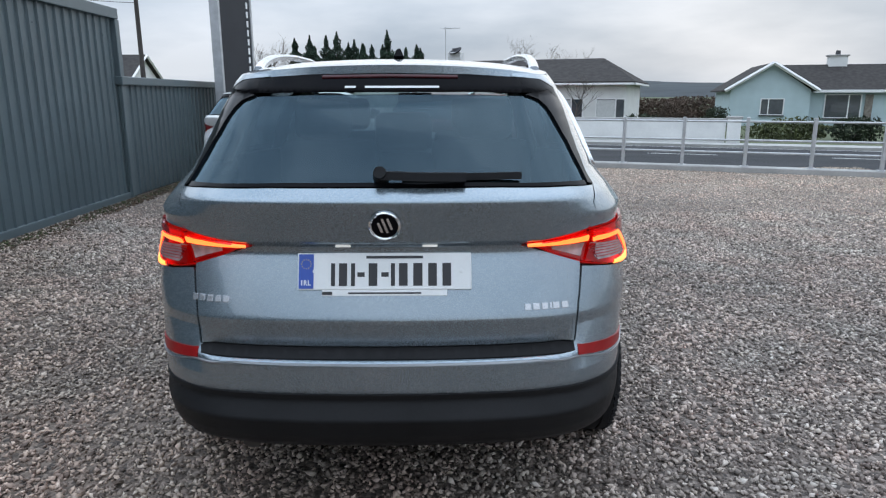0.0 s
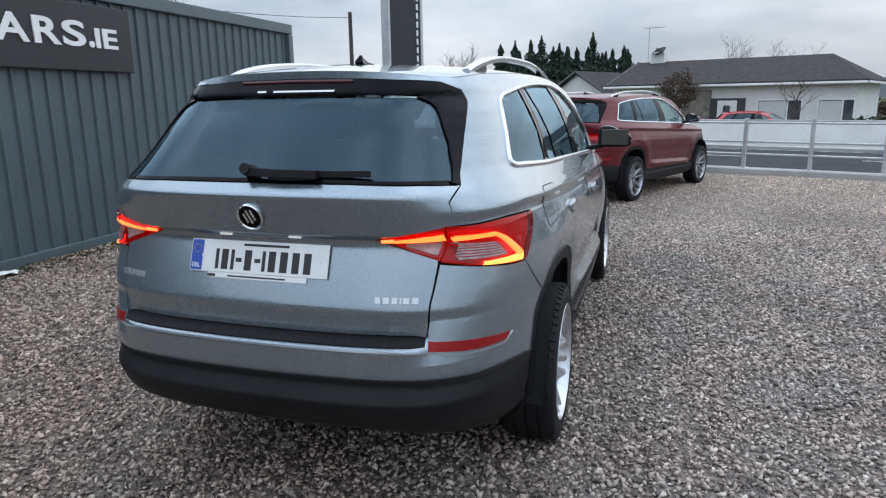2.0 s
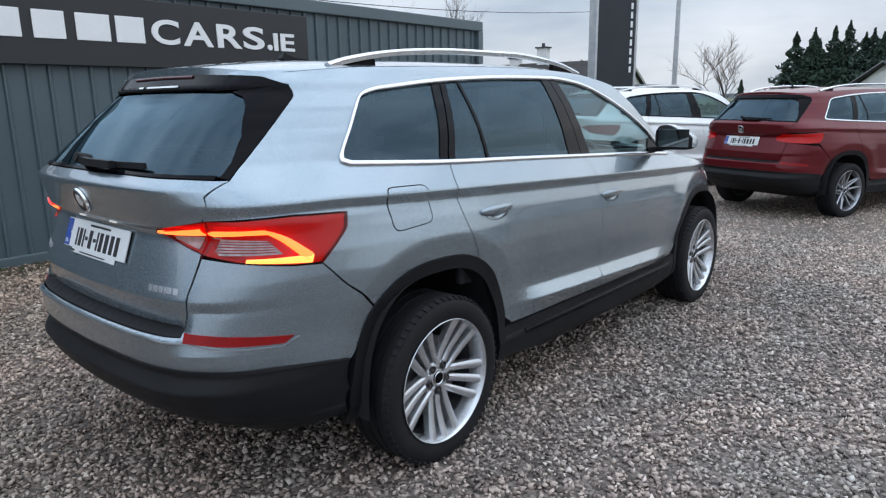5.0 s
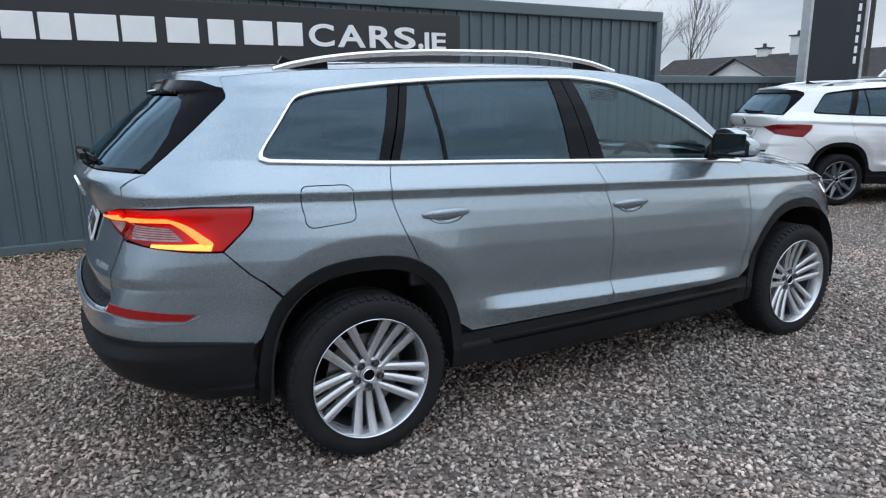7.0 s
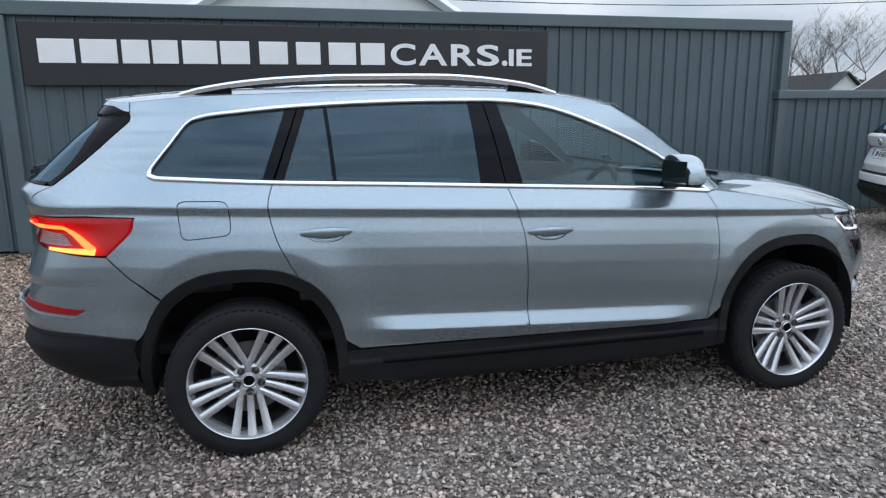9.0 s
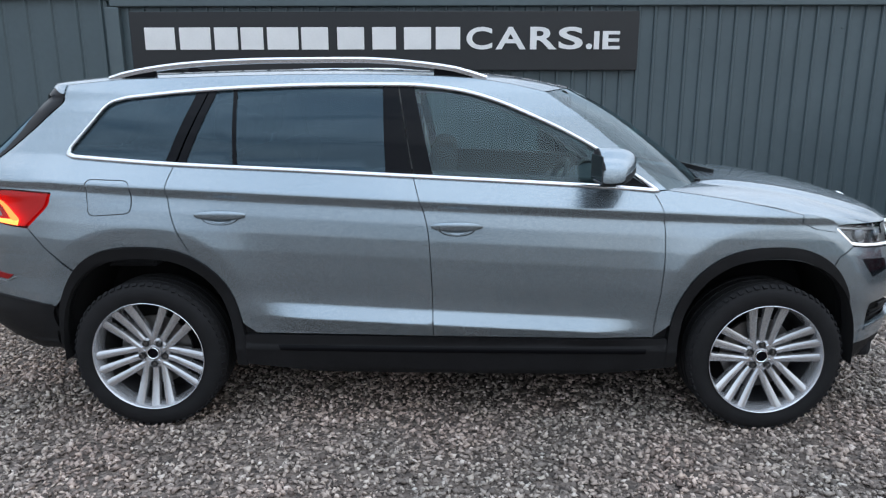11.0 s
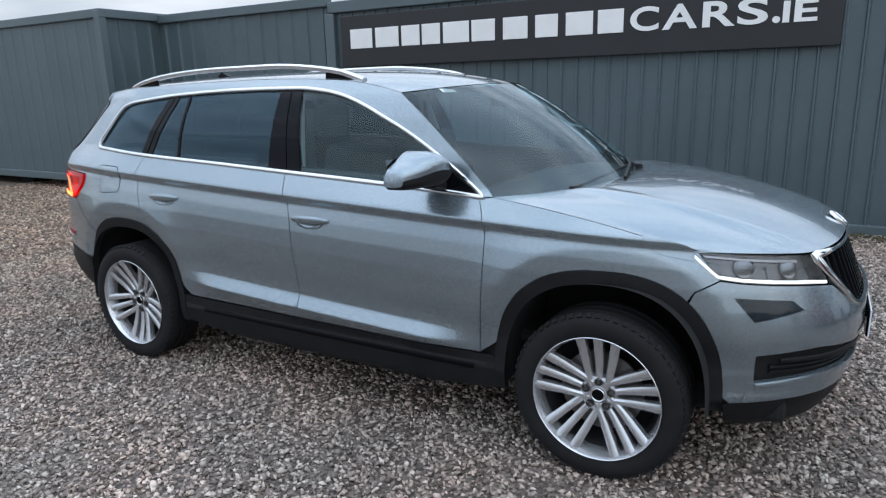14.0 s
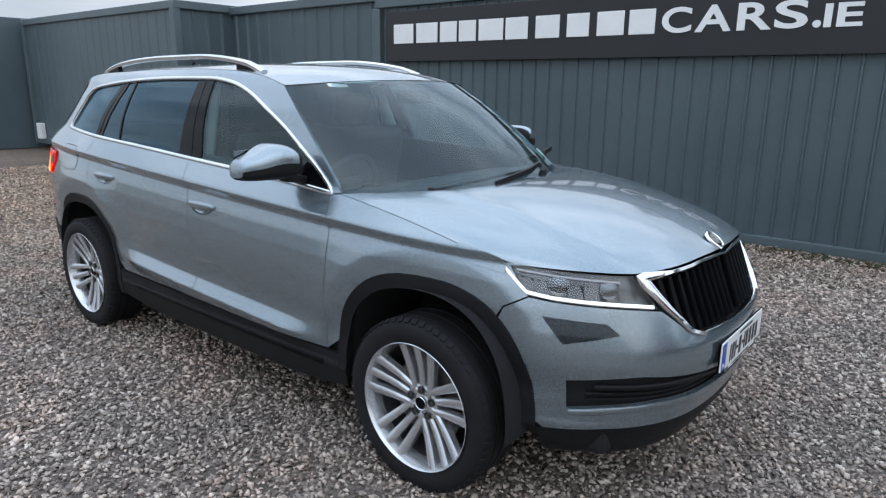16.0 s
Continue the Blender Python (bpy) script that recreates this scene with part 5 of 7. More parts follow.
        if main:
            for x, z0, rr in ((0.70, 0.885, 0.034), (0.60, 0.870, 0.030)):
                s, z = F(x, z0)
                o2 = part("projector_lens", lathe(bmesh.new(), [(-0.01, rr + 0.006), (0.006, rr + 0.004), (0.008, rr), (0.018, rr * 0.6), (0.021, 0.0001)], 28), [PROJECTOR], hl, smooth=50)
                o2.data.transform((Matrix.Diagonal((-1, 1, 1, 1)) if lf else Matrix()) @ skin_frame(s, z, -0.028))
                if lf:
                    o2.data.flip_normals()
            ribbon("crystal_strip", SUV, [S(1.74, 0.925), F(0.70, 0.912), F(0.57, 0.893)], 0.010, ALLOY_DARK, hl, height=0.01, left=lf, base=-0.024)
        ribbon("daylight_strip", SUV, [S(1.695, 0.934), S(1.79, 0.853), F(0.72, 0.839), F(0.55, 0.816), F(0.500, 0.808)], 0.012, WHITE_GLOW, hl, "white light strip", height=0.008, left=lf, base=-0.006)
        fog = [S(1.85, 0.779), F(0.727, 0.690), F(0.613, 0.722), F(0.636, 0.760)]
        fl = panel("fog_lamp", SUV, fog, SMOKE, car, "smoked fog lamp", left=lf, gap=0, off=0.003, depth=0.004)
        panel("fog_housing", SUV, fog, GLOSS_BLACK, fl, left=lf, gap=0, off=-0.02, depth=-0.02)
        ribbon("fog_strip", SUV, [S(1.857, 0.768), F(0.731, 0.705)], 0.012, REFLECTOR, fl, height=0.008, left=lf, base=-0.014)
    best = min(hood.data.vertices, key=lambda q: abs(q.co.x) * 4 + abs(q.co.y - 2.165) + (1 if q.co.z < 0.9 else 0))
    nx = Vector((0, 0.62, 0.78))
    fm = Matrix((nx, Vector((-1, 0, 0)), nx.cross(Vector((-1, 0, 0))))).transposed().to_4x4()
    fm.translation = best.co + nx * 0.002
    shield(car, fm, 0.040)
    if main:
        number_plate(car, pose(0, 2.305, 0.588, 0, 0, 180), front=True)
    interior(car, main)
    return car


SMOKED_HOUSING = material("dark_lamp_housing", (0.13, 0.135, 0.14), 0.25, 0.7, 0.3, 14)


def seat(parent, x, y, w=0.50, back=0.62, mat=None):
    mat = mat or SEAT_FABRIC
    base = part("seat", box((w, 0.50, 0.16), pose(x, y, 0.62, 6, 0, 0), 0.05, 3), mat, parent, smooth=40)
    part("backrest", box((w * 0.94, 0.14, back), pose(x, y - 0.27, 0.66 + back / 2, -14, 0, 0), 0.05, 3), mat, base, smooth=40)
    part("headrest", box((0.26, 0.10, 0.18), pose(x, y - 0.40, 0.76 + back, -10, 0, 0), 0.04, 3), mat, base, smooth=40)


def interior(car, main):
    part("cabin_floor", box((1.40, 2.9, 0.06), pose(0, -0.35, 0.47), 0.02), LINER, car)
    part("boot_floor", box((1.2, 0.8, 0.06), pose(0, -1.85, 0.72), 0.02), SEAT_FABRIC, car)
    bm = box((1.42, 0.46, 0.34), pose(0, 0.80, 0.90, 8, 0, 0), 0.09, 4)
    add_box(bm, (1.40, 0.36, 0.05), pose(0, 1.02, 1.05, -2, 0, 0), 0.02)
    part("dashboard", bm, DASH, car, smooth=40)
    for x in (-0.37, 0.37):
        seat(car, x, 0.15)
        seat(car, x, -0.72, 0.52)
    if not main:
        return
    seat(car, 0.0, -0.74, 0.30, 0.56)
    # roof lining
    bm = box((1.06, 2.0, 0.025), pose(0, -0.75, 1.545), 0.01)
    part("headlining", bm, HEADLINER, car)
    for sx in (-1, 1):
        part("pillar_lining", tube_between(bmesh.new(), (sx * 0.60, -0.27, 1.52), (sx * 0.73, -0.20, 1.12), 0.04, 0.05, 8), HEADLINER, car, smooth=50)
        part("seat_belt", sweep(bmesh.new(), [(sx * 0.57, -0.22, 1.45), (sx * 0.60, -0.20, 1.1), (sx * 0.62, -0.12, 0.7)], [(-0.022, -0.002), (0.022, -0.002), (0.022, 0.002), (-0.022, 0.002)]), DASH, car)
        part("door_lining", box((0.04, 1.95, 0.56), pose(sx * 0.76, -0.17, 0.903, -2.6), 0.015), DASH, car)
    # steering wheel for the driver on the right
    bm = bmesh.new()
    k, rr = 36, 0.185
    rings = []
    for i in range(k):
        a = 2 * math.pi * i / k
        rings.append([bm.verts.new(((rr + 0.016 * math.cos(b)) * math.cos(a), 0.016 * math.sin(b), (rr + 0.016 * math.cos(b)) * math.sin(a))) for b in np.linspace(0, 2 * math.pi, 8, endpoint=False)])
    for i in range(k):
        for j in range(8):
            bm.faces.new((rings[i][j], rings[i][(j + 1) % 8], rings[(i + 1) % k][(j + 1) % 8], rings[(i + 1) % k][j]))
    w = part("steering_wheel", bm, DASH, car, smooth=50)
    w.matrix_local = pose(0.37, 0.48, 1.02, -24, 0, 0)
    part("wheel_boss", box((0.16, 0.05, 0.13), None, 0.02, 3), DASH, w, smooth=40)
    part("wheel_spoke", box((0.36, 0.018, 0.03), pose(0, 0.0, 0.0), 0.006), SATIN, w)
    part("inner_mirror", box((0.24, 0.03, 0.07), pose(0, 0.60, 1.47), 0.012, 3), GLOSS_BLACK, car, smooth=40)


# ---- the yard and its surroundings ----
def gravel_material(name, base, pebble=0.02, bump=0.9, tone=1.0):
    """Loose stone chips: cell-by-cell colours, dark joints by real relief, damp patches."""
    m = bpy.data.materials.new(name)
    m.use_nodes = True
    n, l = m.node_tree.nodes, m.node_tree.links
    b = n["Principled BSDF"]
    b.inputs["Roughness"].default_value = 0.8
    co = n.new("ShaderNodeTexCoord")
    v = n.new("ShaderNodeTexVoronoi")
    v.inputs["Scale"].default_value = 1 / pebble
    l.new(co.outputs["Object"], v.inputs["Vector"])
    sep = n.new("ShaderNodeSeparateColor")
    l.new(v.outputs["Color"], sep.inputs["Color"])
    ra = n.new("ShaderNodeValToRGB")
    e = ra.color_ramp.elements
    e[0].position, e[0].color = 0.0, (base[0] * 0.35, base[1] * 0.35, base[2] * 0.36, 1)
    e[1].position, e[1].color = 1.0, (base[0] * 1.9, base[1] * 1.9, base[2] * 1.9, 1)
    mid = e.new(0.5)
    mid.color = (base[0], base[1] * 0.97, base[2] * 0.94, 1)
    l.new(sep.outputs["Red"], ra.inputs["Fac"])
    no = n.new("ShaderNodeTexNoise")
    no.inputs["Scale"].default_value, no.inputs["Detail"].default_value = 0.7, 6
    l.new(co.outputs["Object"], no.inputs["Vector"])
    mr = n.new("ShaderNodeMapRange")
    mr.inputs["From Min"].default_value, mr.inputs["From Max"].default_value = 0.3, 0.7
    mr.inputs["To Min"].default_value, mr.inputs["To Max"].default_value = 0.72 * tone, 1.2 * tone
    l.new(no.outputs["Fac"], mr.inputs["Value"])
    # paler towards the road
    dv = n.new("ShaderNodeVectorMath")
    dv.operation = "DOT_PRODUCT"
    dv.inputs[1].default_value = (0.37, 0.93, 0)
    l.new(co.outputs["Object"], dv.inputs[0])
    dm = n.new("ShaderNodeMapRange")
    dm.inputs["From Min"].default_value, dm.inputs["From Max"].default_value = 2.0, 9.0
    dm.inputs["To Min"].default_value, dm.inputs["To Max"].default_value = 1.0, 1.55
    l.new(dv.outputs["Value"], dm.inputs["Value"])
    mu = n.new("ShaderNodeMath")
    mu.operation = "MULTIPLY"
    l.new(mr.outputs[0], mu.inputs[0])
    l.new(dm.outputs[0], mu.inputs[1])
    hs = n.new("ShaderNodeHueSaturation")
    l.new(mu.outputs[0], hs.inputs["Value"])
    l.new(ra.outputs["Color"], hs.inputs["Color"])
    ti = n.new("ShaderNodeMix")
    ti.data_type, ti.blend_type = "RGBA", "MULTIPLY"
    ti.inputs["B"].default_value = (1.03, 0.99, 0.92, 1)
    tf = n.new("ShaderNodeMapRange")
    tf.inputs["From Min"].default_value, tf.inputs["From Max"].default_value = 1.0, 1.55
    l.new(dm.outputs[0], tf.inputs["Value"])
    l.new(tf.outputs[0], ti.inputs["Factor"])
    l.new(hs.outputs["Color"], ti.inputs["A"])
    # brown earth worked in towards the back of the yard
    ev = n.new("ShaderNodeVectorMath")
    ev.operation = "DOT_PRODUCT"
    ev.inputs[1].default_value = (-0.72, -0.66, 0)
    l.new(co.outputs["Object"], ev.inputs[0])
    ef = n.new("ShaderNodeMapRange")
    ef.inputs["From Min"].default_value, ef.inputs["From Max"].default_value = 0.4, 4.0
    l.new(ev.outputs["Value"], ef.inputs["Value"])
    et = n.new("ShaderNodeMix")
    et.data_type, et.blend_type = "RGBA", "MULTIPLY"
    et.inputs["B"].default_value = (1.0, 0.885, 0.76, 1)
    l.new(ef.outputs[0], et.inputs["Factor"])
    l.new(ti.outputs["Result"], et.inputs["A"])
    l.new(et.outputs["Result"], b.inputs["Base Color"])
    bu = n.new("ShaderNodeBump")
    bu.invert = True
    bu.inputs["Strength"].default_value, bu.inputs["Distance"].default_value = bump, pebble * 0.6
    l.new(v.outputs["Distance"], bu.inputs["Height"])
    l.new(bu.outputs["Normal"], b.inputs["Normal"])
    return m


def stone_material():
    m = bpy.data.materials.new("grey_gravel_chips")
    m.use_nodes = True
    n, l = m.node_tree.nodes, m.node_tree.links
    b = n["Principled BSDF"]
    b.inputs["Roughness"].default_value = 0.75
    g = n.new("ShaderNodeNewGeometry")
    ra = n.new("ShaderNodeValToRGB")
    e = ra.color_ramp.elements
    e[0].position, e[0].color = 0.0, (0.095, 0.079, 0.070, 1)
    e[1].position, e[1].color = 1.0, (0.66, 0.605, 0.555, 1)
    for p, c in ((0.22, (0.205, 0.174, 0.154)), (0.60, (0.400, 0.348, 0.310)), (0.85, (0.520, 0.450, 0.390)), (0.95, (0.62, 0.555, 0.50))):
        q = e.new(p)
        q.color = (*c, 1)
    l.new(g.outputs["Random Per Island"], ra.inputs["Fac"])
    co = n.new("ShaderNodeTexCoord")
    no = n.new("ShaderNodeTexNoise")
    no.inputs["Scale"].default_value, no.inputs["Detail"].default_value = 0.8, 5
    l.new(co.outputs["Object"], no.inputs["Vector"])
    mr = n.new("ShaderNodeMapRange")
    mr.inputs["From Min"].default_value, mr.inputs["From Max"].default_value = 0.3, 0.7
    mr.inputs["To Min"].default_value, mr.inputs["To Max"].default_value = 0.78, 1.12
    l.new(no.outputs["Fac"], mr.inputs["Value"])
    # paler towards the road
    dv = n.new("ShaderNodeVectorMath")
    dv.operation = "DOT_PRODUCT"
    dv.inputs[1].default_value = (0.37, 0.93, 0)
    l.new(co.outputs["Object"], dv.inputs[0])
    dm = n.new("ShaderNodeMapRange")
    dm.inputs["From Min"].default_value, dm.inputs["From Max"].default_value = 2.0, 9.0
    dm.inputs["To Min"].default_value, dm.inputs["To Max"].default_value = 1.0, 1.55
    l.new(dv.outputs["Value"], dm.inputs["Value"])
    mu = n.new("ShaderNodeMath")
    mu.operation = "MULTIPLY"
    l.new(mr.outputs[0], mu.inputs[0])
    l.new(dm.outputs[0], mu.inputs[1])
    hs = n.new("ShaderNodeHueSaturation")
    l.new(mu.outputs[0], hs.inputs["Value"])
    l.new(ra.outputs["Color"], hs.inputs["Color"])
    ti = n.new("ShaderNodeMix")
    ti.data_type, ti.blend_type = "RGBA", "MULTIPLY"
    ti.inputs["B"].default_value = (1.03, 0.99, 0.92, 1)
    tf = n.new("ShaderNodeMapRange")
    tf.inputs["From Min"].default_value, tf.inputs["From Max"].default_value = 1.0, 1.55
    l.new(dm.outputs[0], tf.inputs["Value"])
    l.new(tf.outputs[0], ti.inputs["Factor"])
    l.new(hs.outputs["Color"], ti.inputs["A"])
    # brown earth worked in towards the back of the yard
    ev = n.new("ShaderNodeVectorMath")
    ev.operation = "DOT_PRODUCT"
    ev.inputs[1].default_value = (-0.72, -0.66, 0)
    l.new(co.outputs["Object"], ev.inputs[0])
    ef = n.new("ShaderNodeMapRange")
    ef.inputs["From Min"].default_value, ef.inputs["From Max"].default_value = 0.4, 4.0
    l.new(ev.outputs["Value"], ef.inputs["Value"])
    et = n.new("ShaderNodeMix")
    et.data_type, et.blend_type = "RGBA", "MULTIPLY"
    et.inputs["B"].default_value = (1.0, 0.885, 0.76, 1)
    l.new(ef.outputs[0], et.inputs["Factor"])
    l.new(ti.outputs["Result"], et.inputs["A"])
    # loads of slightly pinker and greyer stone, spread in patches
    pn = n.new("ShaderNodeTexNoise")
    pn.inputs["Scale"].default_value, pn.inputs["Detail"].default_value = 1.7, 3
    l.new(co.outputs["Object"], pn.inputs["Vector"])
    pr = n.new("ShaderNodeValToRGB")
    pr.color_ramp.elements[0].position, pr.color_ramp.elements[0].color = 0.38, (0.99, 1.0, 0.985, 1)
    pr.color_ramp.elements[1].position, pr.color_ramp.elements[1].color = 0.62, (1.06, 0.96, 0.925, 1)
    l.new(pn.outputs["Fac"], pr.inputs["Fac"])
    pm = n.new("ShaderNodeMix")
    pm.data_type, pm.blend_type = "RGBA", "MULTIPLY"
    pm.inputs["Factor"].default_value = 1.0
    l.new(et.outputs["Result"], pm.inputs["A"])
    l.new(pr.outputs["Color"], pm.inputs["B"])
    l.new(pm.outputs["Result"], b.inputs["Base Color"])
    return m


# bed coloured darker than the chips, for the shade in their gaps
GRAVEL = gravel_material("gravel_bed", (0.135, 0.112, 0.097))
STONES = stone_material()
ASPHALT = material("worn_asphalt", (0.042, 0.044, 0.047), 0.95, 0, 0.25, 0.8, 0.3, 120, spec=0.15)
LINE_PAINT = material("road_line_paint", (0.62, 0.62, 0.60), 0.7, 0, 0.2, 3)
CONCRETE = material("pale_concrete", (0.36, 0.355, 0.34), 0.85, 0, 0.22, 1.6, 0.4, 60)
GALV = material("galvanised_steel", (0.46, 0.47, 0.48), 0.45, 0.6, 0.16, 8)
CLADDING = material("green_grey_steel_cladding", (0.080, 0.110, 0.122), 0.42, 0.1, 0.10, 1.2, 0.05, 25)
CLADDING_TRIM = material("green_grey_steel_trim", (0.092, 0.122, 0.133), 0.40, 0.1, 0.08, 1.2)
SIGN_BLACK = material("black_sign_board", (0.016, 0.017, 0.019), 0.38, 0, 0.12, 2.0)
SIGN_WHITE = material("white_sign_letters", (0.80, 0.80, 0.79), 0.5, 0, 0.05, 3)
TOTEM_DARK = material("dark_grey_sign_panel", (0.028, 0.030, 0.035), 0.55, 0.0, 0.1, 2, spec=0.25)
WHITE_RENDER = material("white_rendered_wall", (0.68, 0.68, 0.66), 0.85, 0, 0.10, 1.2, 0.25, 40)
BLUE_RENDER = material("pale_blue_rendered_wall", (0.42, 0.52, 0.54), 0.85, 0, 0.07, 1.2, 0.25, 40)
STONE_CLAD = material("brown_stone_cladding", (0.19, 0.17, 0.145), 0.85, 0, 0.45, 5, 0.4, 12)
ROOF_TILE = material("dark_roof_tiles", (0.056, 0.052, 0.050), 0.9, 0, 0.25, 3.5, 0.3, 18, spec=0.1)
UPVC = material("white_window_frame", (0.74, 0.74, 0.73), 0.4, 0, 0.04, 4)
DARK_TRIM = material("dark_painted_trim", (0.04, 0.04, 0.045), 0.5, 0, 0.1, 4)
PANE = material("house_window_glass", (0.05, 0.058, 0.065), 0.08, 0, 0.3, 2, coat=1.0)
CURTAIN = material("pale_curtain", (0.55, 0.56, 0.55), 0.9, 0, 0.1, 9)
BARK = material("grey_brown_bark", (0.085, 0.072, 0.062), 0.9, 0, 0.3, 6)
CONIFER = material("dark_conifer_needles", (0.030, 0.054, 0.036), 0.9, 0, 0.45, 2, per_piece=0.4, island=True)
HEDGE = material("dark_hedge_leaves", (0.028, 0.040, 0.022), 0.9, 0, 0.4, 3, per_piece=0.45, island=True)
BROWN_HEDGE = material("brown_winter_hedge", (0.085, 0.058, 0.042), 0.9, 0, 0.35, 3, per_piece=0.4, island=True)
OLIVE_HEDGE = material("olive_shrub_leaves", (0.075, 0.088, 0.035), 0.9, 0, 0.35, 3, per_piece=0.45, island=True)
GRASS = material("rough_winter_grass", (0.075, 0.092, 0.040), 0.95, 0, 0.35, 0.6, 0.4, 30)
HILL = material("distant_wooded_hill", (0.030, 0.040, 0.046), 1.0, 0, 0.35, 0.02)
WOOD_POLE = material("dark_wooden_pole", (0.060, 0.052, 0.046), 0.85, 0, 0.25, 5)

KERB_O, KERB_D = Vector((4.0, 9.50, 0)), Vector((0.930, -0.368, 0)).normalized()
KERB_N = Vector((-KERB_D.y, KERB_D.x, 0))


def kerb_pt(a, b, z=0.0):
    p = KERB_O + KERB_D * a + KERB_N * b
    return (p.x, p.y, z)


def ground_height(b):
    """The land falls gently away beyond the yard's edge."""
    return float(np.interp(b, [0, 1.5, 20, 60, 3000], [0.0, -0.12, -0.60, -0.9, -1.5]))


# one sheet of ground out to the horizon: yard, verge and fields
bs = [-2500, -400, -120, -60, -30, -12, 0.0, 0.35, 1.5, 4, 8, 12, 16, 20, 40, 90, 300, 900, 2600]
as_ = [-2500, -600, -200, -100, -60, -40, -20, -10, 0, 10, 20, 40, 60, 100, 200, 600, 2500]
verts = [kerb_pt(a, b, ground_height(b) if b > 0.2 else 0.0) for b in bs for a in as_]
faces, mats = [], []
for i in range(len(bs) - 1):
    for j in range(len(as_) - 1):
        k = i * len(as_) + j
        faces.append((k, k + 1, k + 1 + len(as_), k + len(as_)))
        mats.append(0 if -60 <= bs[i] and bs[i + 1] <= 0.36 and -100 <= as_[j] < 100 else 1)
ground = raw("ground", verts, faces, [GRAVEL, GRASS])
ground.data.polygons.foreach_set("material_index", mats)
tagged(ground, "grey gravel yard with rough grass fields beyond", "ground", kind="structure")


def strip(name, b0, b1, a0, a1, z, mat, label, category, thick=0.05, kind="structure", seg=24):
    bm = bmesh.new()
    rows = []
    for a in np.linspace(a0, a1, seg):
        rows.append([bm.verts.new(kerb_pt(a, b, ground_height(b) + zz)) for b, zz in ((b0, z - thick), (b0, z), (b1, z), (b1, z - thick))])
    for r0, r1 in zip(rows, rows[1:]):
        for j in range(4):
            bm.faces.new((r0[j], r0[(j + 1) % 4], r1[(j + 1) % 4], r1[j]))
    bm.faces.new(rows[0])
    bm.faces.new(rows[-1])
    return tagged(part(name, bm, mat), label, category, kind=kind)


road = strip("road", 2.2, 12.5, -70, 70, 0.012, ASPHALT, "dark worn asphalt road with white edge lines", "road")
for b, w in ((2.7, 0.12), (11.9, 0.12)):
    strip("road_line", b, b + w, -70, 70, 0.018, LINE_PAINT, "worn white line along the road edge", "road marking", 0.004)
strip("pavement", 12.6, 14.6, -70, 70, 0.10, CONCRETE, "pale concrete footpath across the road", "pavement", 0.12)
for k in range(24):
    strip("road_dash", 7.2, 7.32, -60 + 5 * k, -58 + 5 * k, 0.018, LINE_PAINT, "white dash of the road's centre line", "road marking", 0.004, seg=2)


# gravel chips near the car
def gravel_chips(count, x0, x1, y0, y1, seed, smin, smax, mat=None, label="loose grey and buff gravel chips on the yard", name="gravel", lift=0.006):
    rng = np.random.default_rng(seed)
    base_v = np.array([(1, 0, 0), (-1, 0, 0), (0, 1, 0), (0, -1, 0), (0, 0, 1), (0, 0, -1)], float)
    base_f = np.array([(0, 2, 4), (2, 1, 4), (1, 3, 4), (3, 0, 4), (2, 0, 5), (1, 2, 5), (3, 1, 5), (0, 3, 5)])
    n = count
    jit = base_v[None] * rng.uniform(0.65, 1.25, (n, 6, 1)) + rng.normal(0, 0.22, (n, 6, 3))
    size = rng.uniform(smin, smax, (n, 1, 1)) * rng.choice([0.7, 1.0, 1.0, 1.35], (n, 1, 1))
    v = jit * size * np.array([1.15, 0.85, 0.62])
    a, t1, t2 = rng.uniform(0, 2 * np.pi, n), rng.normal(0, 0.45, n), rng.normal(0, 0.45, n)
    ca, sa = np.cos(a)[:, None], np.sin(a)[:, None]
    c1, s1, c2, s2 = np.cos(t1)[:, None], np.sin(t1)[:, None], np.cos(t2)[:, None], np.sin(t2)[:, None]
    x, y, z = v[..., 0], v[..., 1], v[..., 2]
    y, z = y * c1 - z * s1, y * s1 + z * c1
    x, z = x * c2 + z * s2, -x * s2 + z * c2
    x, y = x * ca - y * sa, x * sa + y * ca
    px, py = rng.uniform(x0, x1, n)[:, None], rng.uniform(y0, y1, n)[:, None]
    v = np.stack([x + px, y + py, z + rng.uniform(-0.001, lift, n)[:, None]], -1).reshape(-1, 3)
    f = (base_f[None] + 6 * np.arange(n)[:, None, None]).reshape(-1, 3)
    me = bpy.data.meshes.new(name)
    me.vertices.add(len(v))
    me.vertices.foreach_set("co", v.ravel())
    me.loops.add(f.size)
    me.loops.foreach_set("vertex_index", f.ravel().astype(np.int32))
    me.polygons.add(len(f))
    me.polygons.foreach_set("loop_start", np.arange(0, f.size, 3, dtype=np.int32))
    me.polygons.foreach_set("loop_total", np.full(len(f), 3, np.int32))
    me.update(calc_edges=True)
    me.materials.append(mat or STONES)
    return tagged(new(name, me), label, name, kind="stuff")


